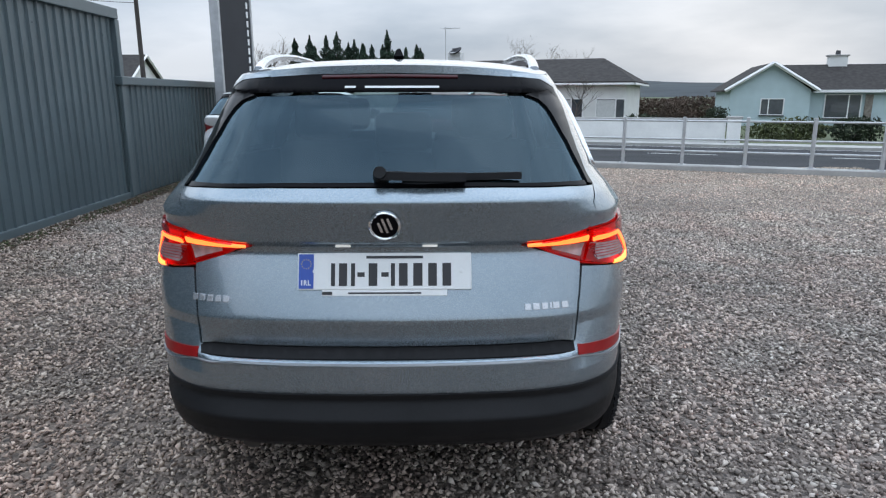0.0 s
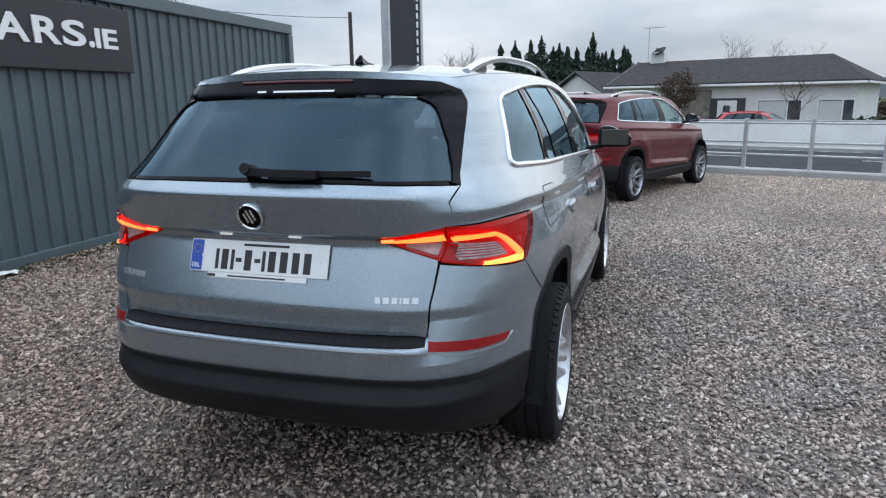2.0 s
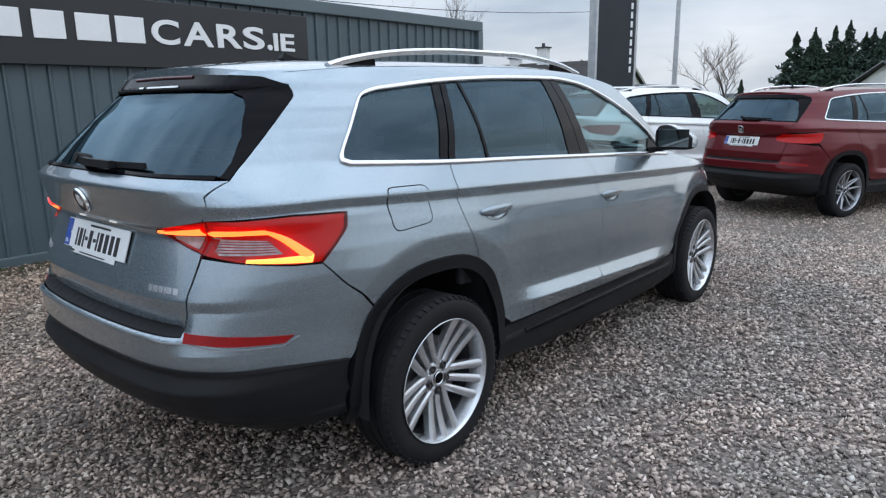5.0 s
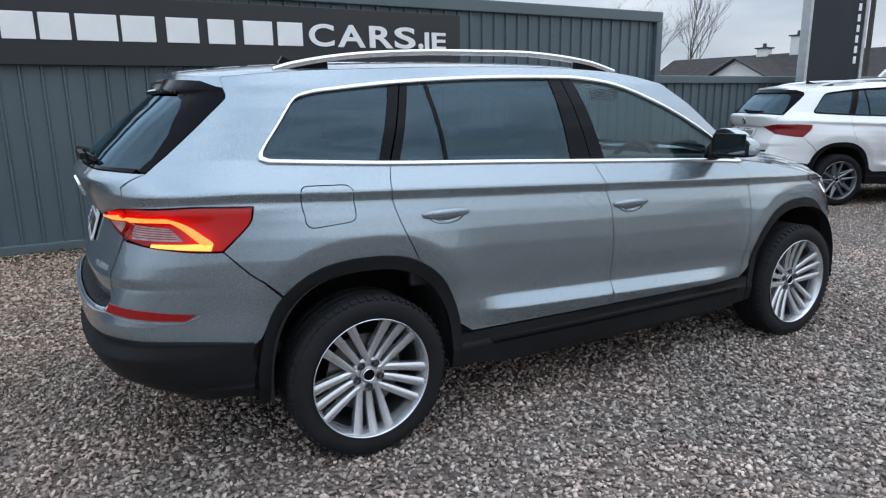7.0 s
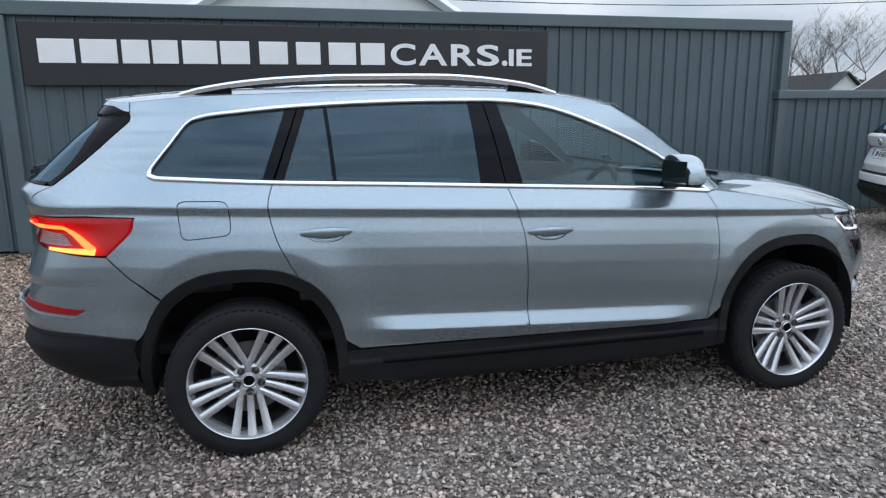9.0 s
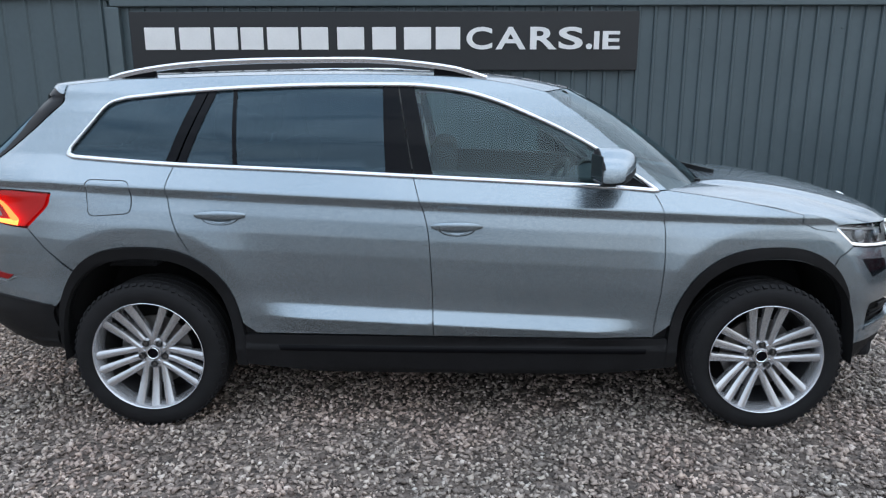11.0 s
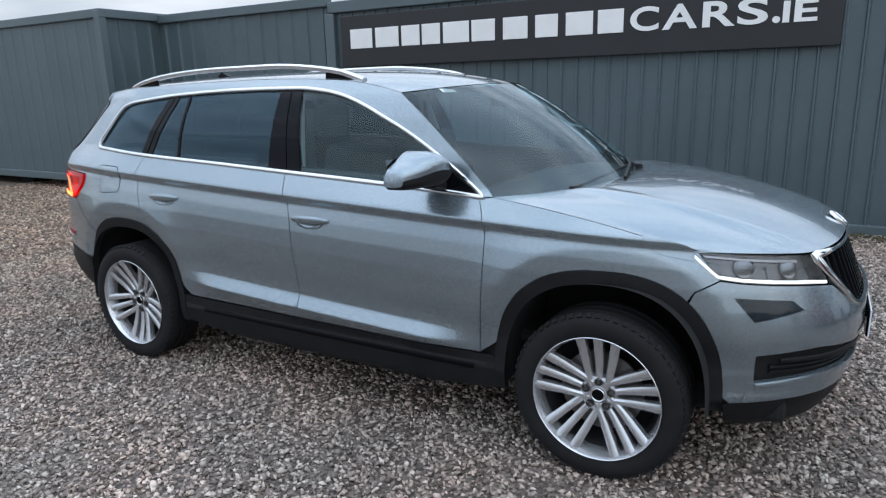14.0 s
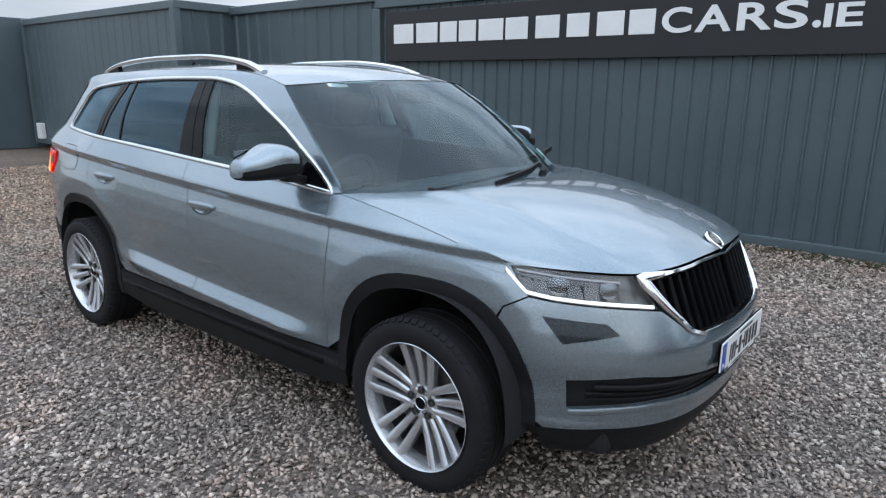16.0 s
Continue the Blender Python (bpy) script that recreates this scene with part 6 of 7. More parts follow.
gravel_chips(150000, -2.2, 4.4, -4.6, 4.2, 11, 0.0085, 0.0150, lift=0.011)
gravel_chips(36000, -4.35, -2.2, -4.6, 4.2, 12, 0.010, 0.017, lift=0.010)
gravel_chips(26000, -4.0, 1.5, -10.5, -4.6, 15, 0.012, 0.020, lift=0.010)
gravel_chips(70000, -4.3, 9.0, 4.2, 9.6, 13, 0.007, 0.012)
gravel_chips(26000, 4.4, 9.0, -2.0, 4.2, 14, 0.010, 0.018)
LITTER = material("brown_dead_leaves", (0.085, 0.058, 0.038), 0.9, 0, 0.4, 30, per_piece=0.5, island=True)
MOSS = material("dull_green_moss", (0.045, 0.055, 0.022), 0.95, 0, 0.4, 30, per_piece=0.4, island=True)
gravel_chips(3200, -4.34, -4.02, -6.5, 9.0, 21, 0.010, 0.024, LITTER, "dead brown leaves and earth along the steel wall", "leaf_litter", 0.015)
gravel_chips(1500, -4.02, -3.2, -6.5, 4.0, 22, 0.008, 0.018, LITTER, "scattered dead leaves on the gravel by the wall", "leaf_litter", 0.012)
gravel_chips(1600, -4.34, -4.10, -6.5, 9.0, 23, 0.010, 0.022, MOSS, "dull green moss and weeds at the foot of the wall", "moss", 0.02)

scrap = thing("paper_scrap", "crumpled white paper scrap on gravel by the steel wall", "litter", m=pose(-4.20, 0.07, 0.02, 0, 0, 40))
bm = bmesh.new()
bmesh.ops.create_grid(bm, x_segments=7, y_segments=4, size=0.5, matrix=Matrix.Diagonal((0.26, 0.11, 1, 1)))
for v in bm.verts:
    v.co.z = 0.022 + 0.018 * math.sin(41 * v.co.x + 1.3) * math.cos(37 * v.co.y) + random.uniform(-0.006, 0.006)
paper = part("sheet", bm, UPVC, scrap)
paper.modifiers.new("thickness", "SOLIDIFY").thickness = 0.003

# kerb and railing at the yard's edge
bm = bmesh.new()
rows = []
for a in np.linspace(-14, 40, 50):
    rows.append([bm.verts.new(kerb_pt(a, b, z + random.uniform(-0.004, 0.004))) for b, z in ((0.0, -0.2), (0.0, 0.095), (0.02, 0.11), (0.33, 0.11), (0.35, 0.095), (0.35, -0.3))])
for r0, r1 in zip(rows, rows[1:]):
    for j in range(6):
        bm.faces.new((r0[j], r0[(j + 1) % 6], r1[(j + 1) % 6], r1[j]))
tagged(part("kerb", bm, CONCRETE), "low pale concrete kerb round the gravel yard", "kerb", kind="structure")

fence = thing("railing", "galvanised steel post and rail fence on a concrete kerb", "fence")
for k in range(-9, 24):
    a = 1.165 * k
    x, y, _ = kerb_pt(a, 0.17)
    bm = box((0.065, 0.09, 0.95), pose(x, y, 0.11 + 0.475, 0, 0, -21.6), 0.008)
    add_box(bm, (0.15, 0.15, 0.012), pose(x, y, 0.116, 0, 0, -21.6), 0.002)
    part("post", bm, GALV, fence)
for z in (0.98, 0.62, 0.38):
    part("rail", tube_between(bmesh.new(), kerb_pt(-11.2, 0.17, z), kerb_pt(29, 0.17, z), 0.021, 0.021, 10), GALV, fence, smooth=40)


# ---- steel buildings by the yard ----
def ribbed_sheet(name, y0, y1, z0, z1, x, parent, mat, pitch=0.187, depth=0.026, along="y"):
    """Trapezoidal steel sheet: flat pans with paired narrow ribs."""
    prof = []
    y = y0
    while y < y1:
        for dy, dx in ((0.0, 0.0), (0.165, 0.0), (0.178, depth), (0.200, depth), (0.213, 0.006), (0.222, 0.006), (0.235, 0.0)):
            if y + dy * pitch / 0.245 <= y1:
                prof.append((y + dy * pitch / 0.245, dx))
        y += pitch
    prof.append((y1, 0.0))
    bm = bmesh.new()
    lo = [bm.verts.new((x + d, yy, z0) if along == "y" else (yy, x + d, z0)) for yy, d in prof]
    hi = [bm.verts.new((x + d, yy, z1) if along == "y" else (yy, x + d, z1)) for yy, d in prof]
    for i in range(len(prof) - 1):
        bm.faces.new((lo[i], lo[i + 1], hi[i + 1], hi[i]))
    return part(name, bm, mat, parent)


shed = thing("steel_building", "dark green-grey ribbed steel building with flashing along its top", "building", kind="")
ribbed_sheet("wall_sheet", -3.98, 5.70, 0.03, 2.56, -4.44, shed, CLADDING)
bm = box((5.0, 9.66, 2.52), pose(-6.99, 0.87, 1.29), 0.01)
part("wall_core", bm, CLADDING, shed)
part("top_flashing", box((0.10, 9.76, 0.15), pose(-4.42, 0.86, 2.62), 0.012), CLADDING_TRIM, shed)
part("base_flashing", box((0.07, 9.70, 0.09), pose(-4.43, 0.86, 0.045), 0.008), CLADDING_TRIM, shed)
part("corner_flashing", box((0.11, 0.12, 2.53), pose(-4.42, 5.68, 1.275), 0.01), CLADDING_TRIM, shed)
part("corner_flashing", box((0.11, 0.16, 2.53), pose(-4.42, -4.00, 1.275), 0.01), CLADDING_TRIM, shed)
part("roof_deck", box((5.0, 9.7, 0.06), pose(-6.95, 0.86, 2.66), 0.01), CLADDING_TRIM, shed)
for k in range(12):
    part("rivet", add_cyl(bmesh.new(), 0.012, 0.010, 0.012, pose(-4.405, -3.7 + 0.82 * k, 2.30, 0, 90, 0), 8), CLADDING_TRIM, shed)

yard_wall = thing("steel_hoarding", "lower dark green-grey ribbed steel hoarding", "fence")
ribbed_sheet("wall_sheet", 5.60, 14.0, 0.03, 1.66, -4.40, yard_wall, CLADDING)
part("top_flashing", box((0.12, 8.44, 0.12), pose(-4.39, 9.80, 1.70), 0.012), CLADDING_TRIM, yard_wall)
part("backing", box((0.05, 8.2, 1.64), pose(-4.44, 9.88, 0.83), 0.004), CLADDING, yard_wall)

second = thing("steel_unit", "dark green-grey ribbed steel unit beside the signed building", "building")
ribbed_sheet("wall_sheet", -7.70, -4.10, 0.03, 2.66, -4.47, second, CLADDING, pitch=0.30, depth=0.03)
part("wall_core", box((5.0, 3.6, 2.64), pose(-7.00, -5.9, 1.34), 0.01), CLADDING, second)
part("top_flashing", box((0.12, 3.7, 0.13), pose(-4.46, -5.9, 2.71), 0.012), CLADDING_TRIM, second)
third = thing("steel_container", "dark green-grey steel container set forward of the units", "container")
ribbed_sheet("wall_sheet", -13.9, -7.62, 0.17, 2.70, -3.42, third, CLADDING, pitch=0.30, depth=0.008)
ribbed_sheet("end_sheet", -5.9, -3.45, 0.17, 2.70, -7.62, third, CLADDING, pitch=0.28, depth=0.03, along="x")
part("wall_core", box((2.4, 6.2, 2.55), pose(-4.65, -10.76, 1.44), 0.01), CLADDING, third)
part("top_rail", box((0.10, 6.4, 0.13), pose(-3.42, -10.75, 2.74), 0.012), CLADDING_TRIM, third)
part("end_rail", box((2.4, 0.10, 0.13), pose(-4.65, -7.60, 2.74), 0.012), CLADDING_TRIM, third)
part("bottom_rail", box((0.10, 6.4, 0.12), pose(-3.42, -10.75, 0.20), 0.012), CLADDING_TRIM, third)
part("corner_post", box((0.13, 0.13, 2.66), pose(-3.42, -7.62, 1.45), 0.012), CLADDING_TRIM, third)
part("corner_post", box((0.13, 0.13, 2.66), pose(-3.42, -13.88, 1.45), 0.012), CLADDING_TRIM, third)
for yy in (-7.9, -10.7, -13.5):
    part("support_block", box((2.2, 0.4, 0.14), pose(-4.7, yy, 0.07), 0.01), LINER, third)
fourth = thing("steel_store", "flat-sided dark green-grey steel store at the yard's end", "building")
ribbed_sheet("wall_sheet", -21.0, -14.1, 0.03, 2.86, -2.62, fourth, CLADDING, pitch=0.30, depth=0.012)
part("wall_core", box((5.0, 6.8, 2.84), pose(-5.15, -17.5, 1.43), 0.01), CLADDING, fourth)
part("top_flashing", box((0.12, 7.0, 0.14), pose(-2.62, -17.5, 2.90), 0.012), CLADDING_TRIM, fourth)
mb = thing("meter_box", "small white meter box on the steel container", "meter box")
part("case", box((0.10, 0.24, 0.34), pose(-3.36, -13.55, 0.42), 0.01), UPVC, mb)

# sign on the ribbed wall: the owner's name as plain white bars, the rest lettered
sign = thing("sign_board", "long black sign board with raised white lettering", "sign")
part("board", box((0.05, 5.93, 0.66), pose(-4.375, -0.83, 2.155), 0.006), SIGN_BLACK, sign)
for y0, y1 in ((-3.65, -3.25), (-3.24, -2.83), (-2.83, -2.51), (-2.52, -2.21), (-2.21, -1.80), (-1.81, -1.45), (-1.39, -1.03), (-0.98, -0.66), (-0.61, -0.25), (-0.24, 0.09)):
    part("letter_bar", box((0.012, y1 - y0 - 0.045, 0.250), pose(-4.344, (y0 + y1) / 2, 2.184), 0.004), SIGN_WHITE, sign)
for char, y0, y1, h in (("C", 0.14, 0.44, 0.250), ("A", 0.48, 0.83, 0.250), ("R", 0.88, 1.19, 0.250), ("S", 1.21, 1.49, 0.250), (".", 1.53, 1.60, 0.065), ("I", 1.62, 1.68, 0.200), ("E", 1.72, 1.92, 0.202)):
    letter(char, (0.014, y1 - y0, h), sign, SIGN_WHITE).location = (-4.343, (y0 + y1) / 2, 2.059 + h / 2)

# white gabled store behind the steel building
store = thing("white_store", "white rendered store with a grey gabled roof behind the steel building", "building")
bm = bmesh.new()
gx, gy0, gy1 = -9.2, -4.2, 3.8
pv = [(-9.2, -3.9, 0), (-9.2, 3.6, 0), (-9.2, 3.6, 2.4), (-9.2, -0.15, 4.7), (-9.2, -3.9, 2.4)]
fr = [bm.verts.new(p) for p in pv]
bk = [bm.verts.new((p[0] - 9, p[1], p[2])) for p in pv]
bm.faces.new(fr)
bm.faces.new(bk[::-1])
for i in range(5):
    bm.faces.new((fr[i], bk[i], bk[(i + 1) % 5], fr[(i + 1) % 5]))
part("wall", bm, WHITE_RENDER, store)
for sgn in (-1, 1):
    a, b = (-0.15, 4.78), (-0.15 + sgn * 4.15, 2.24)
    bm = bmesh.new()
    q = [(-9.05, a[0], a[1]), (-9.05, b[0], b[1]), (-18.3, b[0], b[1]), (-18.3, a[0], a[1])]
    lo = [bm.verts.new(p) for p in q]
    hi = [bm.verts.new((p[0], p[1], p[2] + 0.10)) for p in q]
    bm.faces.new(lo)
    bm.faces.new(hi[::-1])
    for i in range(4):
        bm.faces.new((lo[i], lo[(i + 1) % 4], hi[(i + 1) % 4], hi[i]))
    part("roof", bm, ROOF_TILE, store)
    bm = tube_between(bmesh.new(), (-9.02, a[0], a[1]), (-9.02, b[0], b[1]), 0.10, 0.10, 4)
    part("bargeboard", bm, UPVC, store)

# tall sign pillar by the road
totem = thing("sign_pillar", "tall dark grey sign pillar with a bright metal edge post", "sign")
td = Vector((0.30, 1.02, 0)).normalized()
ang = math.degrees(math.atan2(td.y, td.x))
tc = Vector((-3.72, 9.04, 0))
part("panel", box((1.02, 0.16, 4.9), Matrix.Translation(tc + Vector((0, 0, 2.65))) @ pose(0, 0, 0, 0, 0, ang), 0.015), TOTEM_DARK, totem)
for sgn in (-1, 1):
    p = tc + td * 0.54 * sgn
    part("edge_post", box((0.06, 0.19, 5.2), Matrix.Translation(p + Vector((0, 0, 2.6))) @ pose(0, 0, 0, 0, 0, ang), 0.01), GALV, totem)
nrm = Vector((td.y, -td.x, 0))
for sd in (-1, 1):
    for k in range(16):
        p = tc + td * (0.40 if sd > 0 else -0.40) + nrm * 0.084 * 1 + Vector((0, 0, 2.0 + 0.17 * k))
        if sd > 0:
            part("letter_bar", box((0.055, 0.012, 0.115), Matrix.Translation(p) @ pose(0, 0, 0, 0, 0, ang), 0.003), SIGN_WHITE, totem)

# poles
def pole(name, x, y, h, r0, r1, mat, label, category, arm=False):
    ob = thing(name, label, category)
    part("shaft", tube_between(bmesh.new(), (x, y, -0.5), (x, y, h), r0, r1, 12), mat, ob, smooth=40)
    return ob


lp = pole("street_lamp", -8.2, 23.2, 8.2, 0.11, 0.07, GALV, "grey steel street lamp column by the road", "street lamp")
part("lamp_arm", tube_between(bmesh.new(), (-8.2, 23.2, 8.15), (-7.0, 22.4, 8.5), 0.04, 0.035, 8), GALV, lp)
part("lamp_head", box((0.6, 0.22, 0.12), pose(-6.8, 22.3, 8.5, 0, 0, -30), 0.04), GALV, lp)
up = pole("utility_pole", -13.1, 26.9, 5.75, 0.12, 0.09, WOOD_POLE, "dark wooden utility pole with wires", "utility pole")


def wire(a, b, sag):
    pts = [(a[0] + (b[0] - a[0]) * t, a[1] + (b[1] - a[1]) * t, a[2] + (b[2] - a[2]) * t - sag * 4 * t * (1 - t)) for t in np.linspace(0, 1, 14)]
    return sweep(bmesh.new(), pts, [(0.012, 0), (0, 0.012), (-0.012, 0), (0, -0.012)])


cable = wire((-13.1, 26.9, 5.5), (-13.5, -0.2, 4.4), 0.5)
tagged(part("overhead_wire", cable, DARK_TRIM), "thin dark overhead wire from the pole to the store", "wire")


# ---- houses over the road ----
def roof_plane(bm, quad, thick=0.12):
    lo = [bm.verts.new(p) for p in quad]
    hi = [bm.verts.new((p[0], p[1], p[2] + thick)) for p in quad]
    n = len(quad)
    bm.faces.new(lo)
    bm.faces.new(hi[::-1])
    for i in range(n):
        bm.faces.new((lo[i], lo[(i + 1) % n], hi[(i + 1) % n], hi[i]))


def window(parent, x, z, w, h, y=0.0, split=(0.68,), curtain=True):
    """A casement window on the local y = 0 front wall."""
    fr = bmesh.new()
    for cx, cz, sx, sz in ((x, z + h / 2, w, 0.07), (x, z - h / 2, w, 0.07), (x - w / 2, z, 0.07, h), (x + w / 2, z, 0.07, h)):
        add_box(fr, (sx, 0.10, sz), pose(cx, y - 0.02, cz), 0.006)
    for f in split:
        add_box(fr, (0.07, 0.09, h), pose(x - w / 2 + w * f, y - 0.02, z), 0.006)
    win = part("window", fr, UPVC, parent)
    part("pane", box((w - 0.06, 0.02, h - 0.06), pose(x, y - 0.005, z)), PANE, win)
    if curtain:
        part("curtain", box((w * 0.62, 0.008, h - 0.14), pose(x - w * 0.16, y - 0.019, z)), CURTAIN, win)
    part("sill", box((w + 0.16, 0.16, 0.08), pose(x, y - 0.06, z - h / 2 - 0.06), 0.008), DARK_TRIM, win)


def bungalow_white():
    m = Matrix.Translation((-1.9, 36.2, -0.75)) @ pose(0, 0, 0, 0, 0, -21.6)
    h = thing("bungalow", "white bungalow with a dark tiled roof and stone panel", "house", "houses over the road", m=m)
    L, D, E, R = 13.0, 8.0, 2.95, 4.22
    part("wall", box((L - 1.0, D, E), pose(L / 2 + 0.5, D / 2, E / 2), 0.01), WHITE_RENDER, h)
    bm = bmesh.new()
    gv = [bm.verts.new(p) for p in ((1.0, 0, E), (1.0, D, E), (1.0, D / 2, R - 0.05), (1.25, 0, E), (1.25, D, E), (1.25, D / 2, R - 0.05))]
    for f in ((0, 1, 2), (5, 4, 3), (0, 3, 4, 1), (1, 4, 5, 2), (2, 5, 3, 0)):
        bm.faces.new([gv[i] for i in f])
    part("gable", bm, WHITE_RENDER, h)
    bm = bmesh.new()
    o = 0.45
    for q in ([(0.75, -o, E - 0.12), (L + o, -o, E - 0.12), (L - 1.8, D / 2, R), (0.75, D / 2, R)],
              [(0.75, D + o, E - 0.12), (0.75, D / 2, R), (L - 1.8, D / 2, R), (L + o, D + o, E - 0.12)],
              [(L + o, -o, E - 0.12), (L + o, D + o, E - 0.12), (L - 1.8, D / 2, R)]):
        bm = bmesh.new()
        roof_plane(bm, q)
        part("roof", bm, ROOF_TILE, h)
    bm = box((L - 0.2, 0.12, 0.11), pose(L / 2 + 0.5, -o - 0.02, E - 0.14), 0.02)
    add_box(bm, (0.12, D + 0.8, 0.11), pose(L + o, D / 2, E - 0.14), 0.02)
    part("gutter", bm, UPVC, h)
    for sgn in (-1, 1):
        part("bargeboard", tube_between(bmesh.new(), (0.72, D / 2 + sgn * (D / 2 + o), E - 0.05), (0.72, D / 2, R + 0.08), 0.10, 0.10, 4), DARK_TRIM, h)
    ch = part("chimney", box((0.85, 0.65, 1.0), pose(2.0, D / 2, R + 0.15), 0.02), WHITE_RENDER, h)
    part("chimney_pot", add_cyl(bmesh.new(), 0.16, 0.14, 0.3, pose(1.9, D / 2, R + 0.75), 12), DARK_TRIM, ch)
    bm = bmesh.new()
    lathe(bm, [(0.0, 0.42), (0.06, 0.38), (0.14, 0.24), (0.18, 0.001)], 20)
    dish = part("satellite_dish", bm, DARK_TRIM, h, smooth=40)
    dish.matrix_local = pose(2.1, D / 2 - 0.4, R + 0.75, 0, 60, 60)
    mast = part("aerial_mast", tube_between(bmesh.new(), (1.35, D / 2 - 0.1, R), (1.35, D / 2 - 0.1, R + 2.2), 0.025, 0.02, 6), GALV, h)
    bm = bmesh.new()
    for k in range(5):
        tube_between(bm, (1.35 + 0.22 * k - 0.2, D / 2 - 0.45, R + 2.1), (1.35 + 0.22 * k - 0.2, D / 2 + 0.25, R + 2.1), 0.012, 0.012, 5)
    tube_between(bm, (1.1, D / 2 - 0.1, R + 2.1), (2.3, D / 2 - 0.1, R + 2.1), 0.015, 0.015, 5)
    part("aerial", bm, GALV, mast)
    part("stone_panel", box((1.5, 0.10, E - 0.35), pose(5.7, -0.03, (E - 0.35) / 2), 0.02), STONE_CLAD, h)
    window(h, 2.6, 1.45, 2.0, 1.2)
    window(h, 9.75, 1.45, 2.0, 1.2)
    window(h, 12.2, 1.45, 1.5, 1.2)
    fr = part("door_frame", box((1.75, 0.10, 2.15), pose(7.3, -0.03, 1.08), 0.01), DARK_TRIM, h)
    d = part("door", box((0.95, 0.08, 2.02), pose(7.3, -0.09, 1.03), 0.01), UPVC, h)
    part("door_glass", box((0.34, 0.03, 0.9), pose(7.3, -0.13, 1.35), 0.08), PANE, d)
    return h


def bungalow_blue():
    m = Matrix.Translation((22.10, 46.15, -0.79)) @ pose(0, 0, 0, 0, 0, -16)
    h = thing("bungalow", "pale blue bungalow with a front gable and tiled roof", "house", "houses over the road", m=m)
    E, R = 2.65, 4.45
    part("wall", box((5.4, 9.0, E), pose(2.7, 4.5, E / 2), 0.01), BLUE_RENDER, h)
    bm = bmesh.new()
    for y0, y1 in ((0.0, 0.25),):
        gv = [bm.verts.new(p) for p in ((0, y0, E - 0.02), (5.4, y0, E - 0.02), (2.7, y0, R), (0, y1, E - 0.02), (5.4, y1, E - 0.02), (2.7, y1, R))]
        for f in ((0, 1, 2), (5, 4, 3), (0, 3, 4, 1), (1, 4, 5, 2), (2, 5, 3, 0)):
            bm.faces.new([gv[i] for i in f])
    part("gable", bm, BLUE_RENDER, h)
    part("wall", box((12.0, 7.0, E), pose(11.4, 5.3, E / 2), 0.01), BLUE_RENDER, h)
    bm = bmesh.new()
    roof_plane(bm, [(-0.45, -0.4, E - 0.15), (2.7, -0.4, R), (2.7, 9.2, R), (-0.45, 9.2, E - 0.15)])
    roof_plane(bm, [(5.85, -0.4, E - 0.15), (5.85, 9.2, E - 0.15), (2.7, 9.2, R), (2.7, -0.4, R)])
    roof_plane(bm, [(2.7, 1.35, E - 0.14), (17.8, 1.35, E - 0.14), (17.8, 5.3, R + 0.02), (2.7, 5.3, R + 0.02)])
    roof_plane(bm, [(2.7, 9.2, E - 0.15), (2.7, 5.3, R + 0.02), (17.8, 5.3, R + 0.02), (17.8, 9.2, E - 0.15)])
    part("roof", bm, ROOF_TILE, h)
    for x in (-0.45, 5.85):
        part("bargeboard", tube_between(bmesh.new(), (x, -0.45, E - 0.08), (2.7, -0.45, R + 0.08), 0.13, 0.13, 4), UPVC, h)
    part("gutter", box((11.9, 0.14, 0.20), pose(11.8, 1.28, E - 0.12), 0.02), UPVC, h)
    ch = part("chimney", box((1.3, 0.7, 1.0), pose(8.2, 5.3, R + 0.25), 0.02), WHITE_RENDER, h)
    part("chimney_cap", box((1.5, 0.9, 0.10), pose(8.2, 5.3, R + 0.8), 0.02), CONCRETE, ch)
    part("chimney_pot", add_cyl(bmesh.new(), 0.2, 0.16, 0.35, pose(8.2, 5.3, R + 1.0), 12), DARK_TRIM, ch)
    window(h, 2.9, 1.42, 1.55, 1.15, curtain=False, split=(0.34,))
    window(h, 8.0, 1.45, 2.4, 1.7, y=1.75, curtain=False, split=(0.66,))
    part("porch_post", box((0.5, 0.12, 2.3), pose(9.7, 1.70, 1.15), 0.01), STONE_CLAD, h)
    window(h, 13.0, 1.40, 2.0, 1.2, y=1.75)
    return h


bungalow_white()
bungalow_blue()


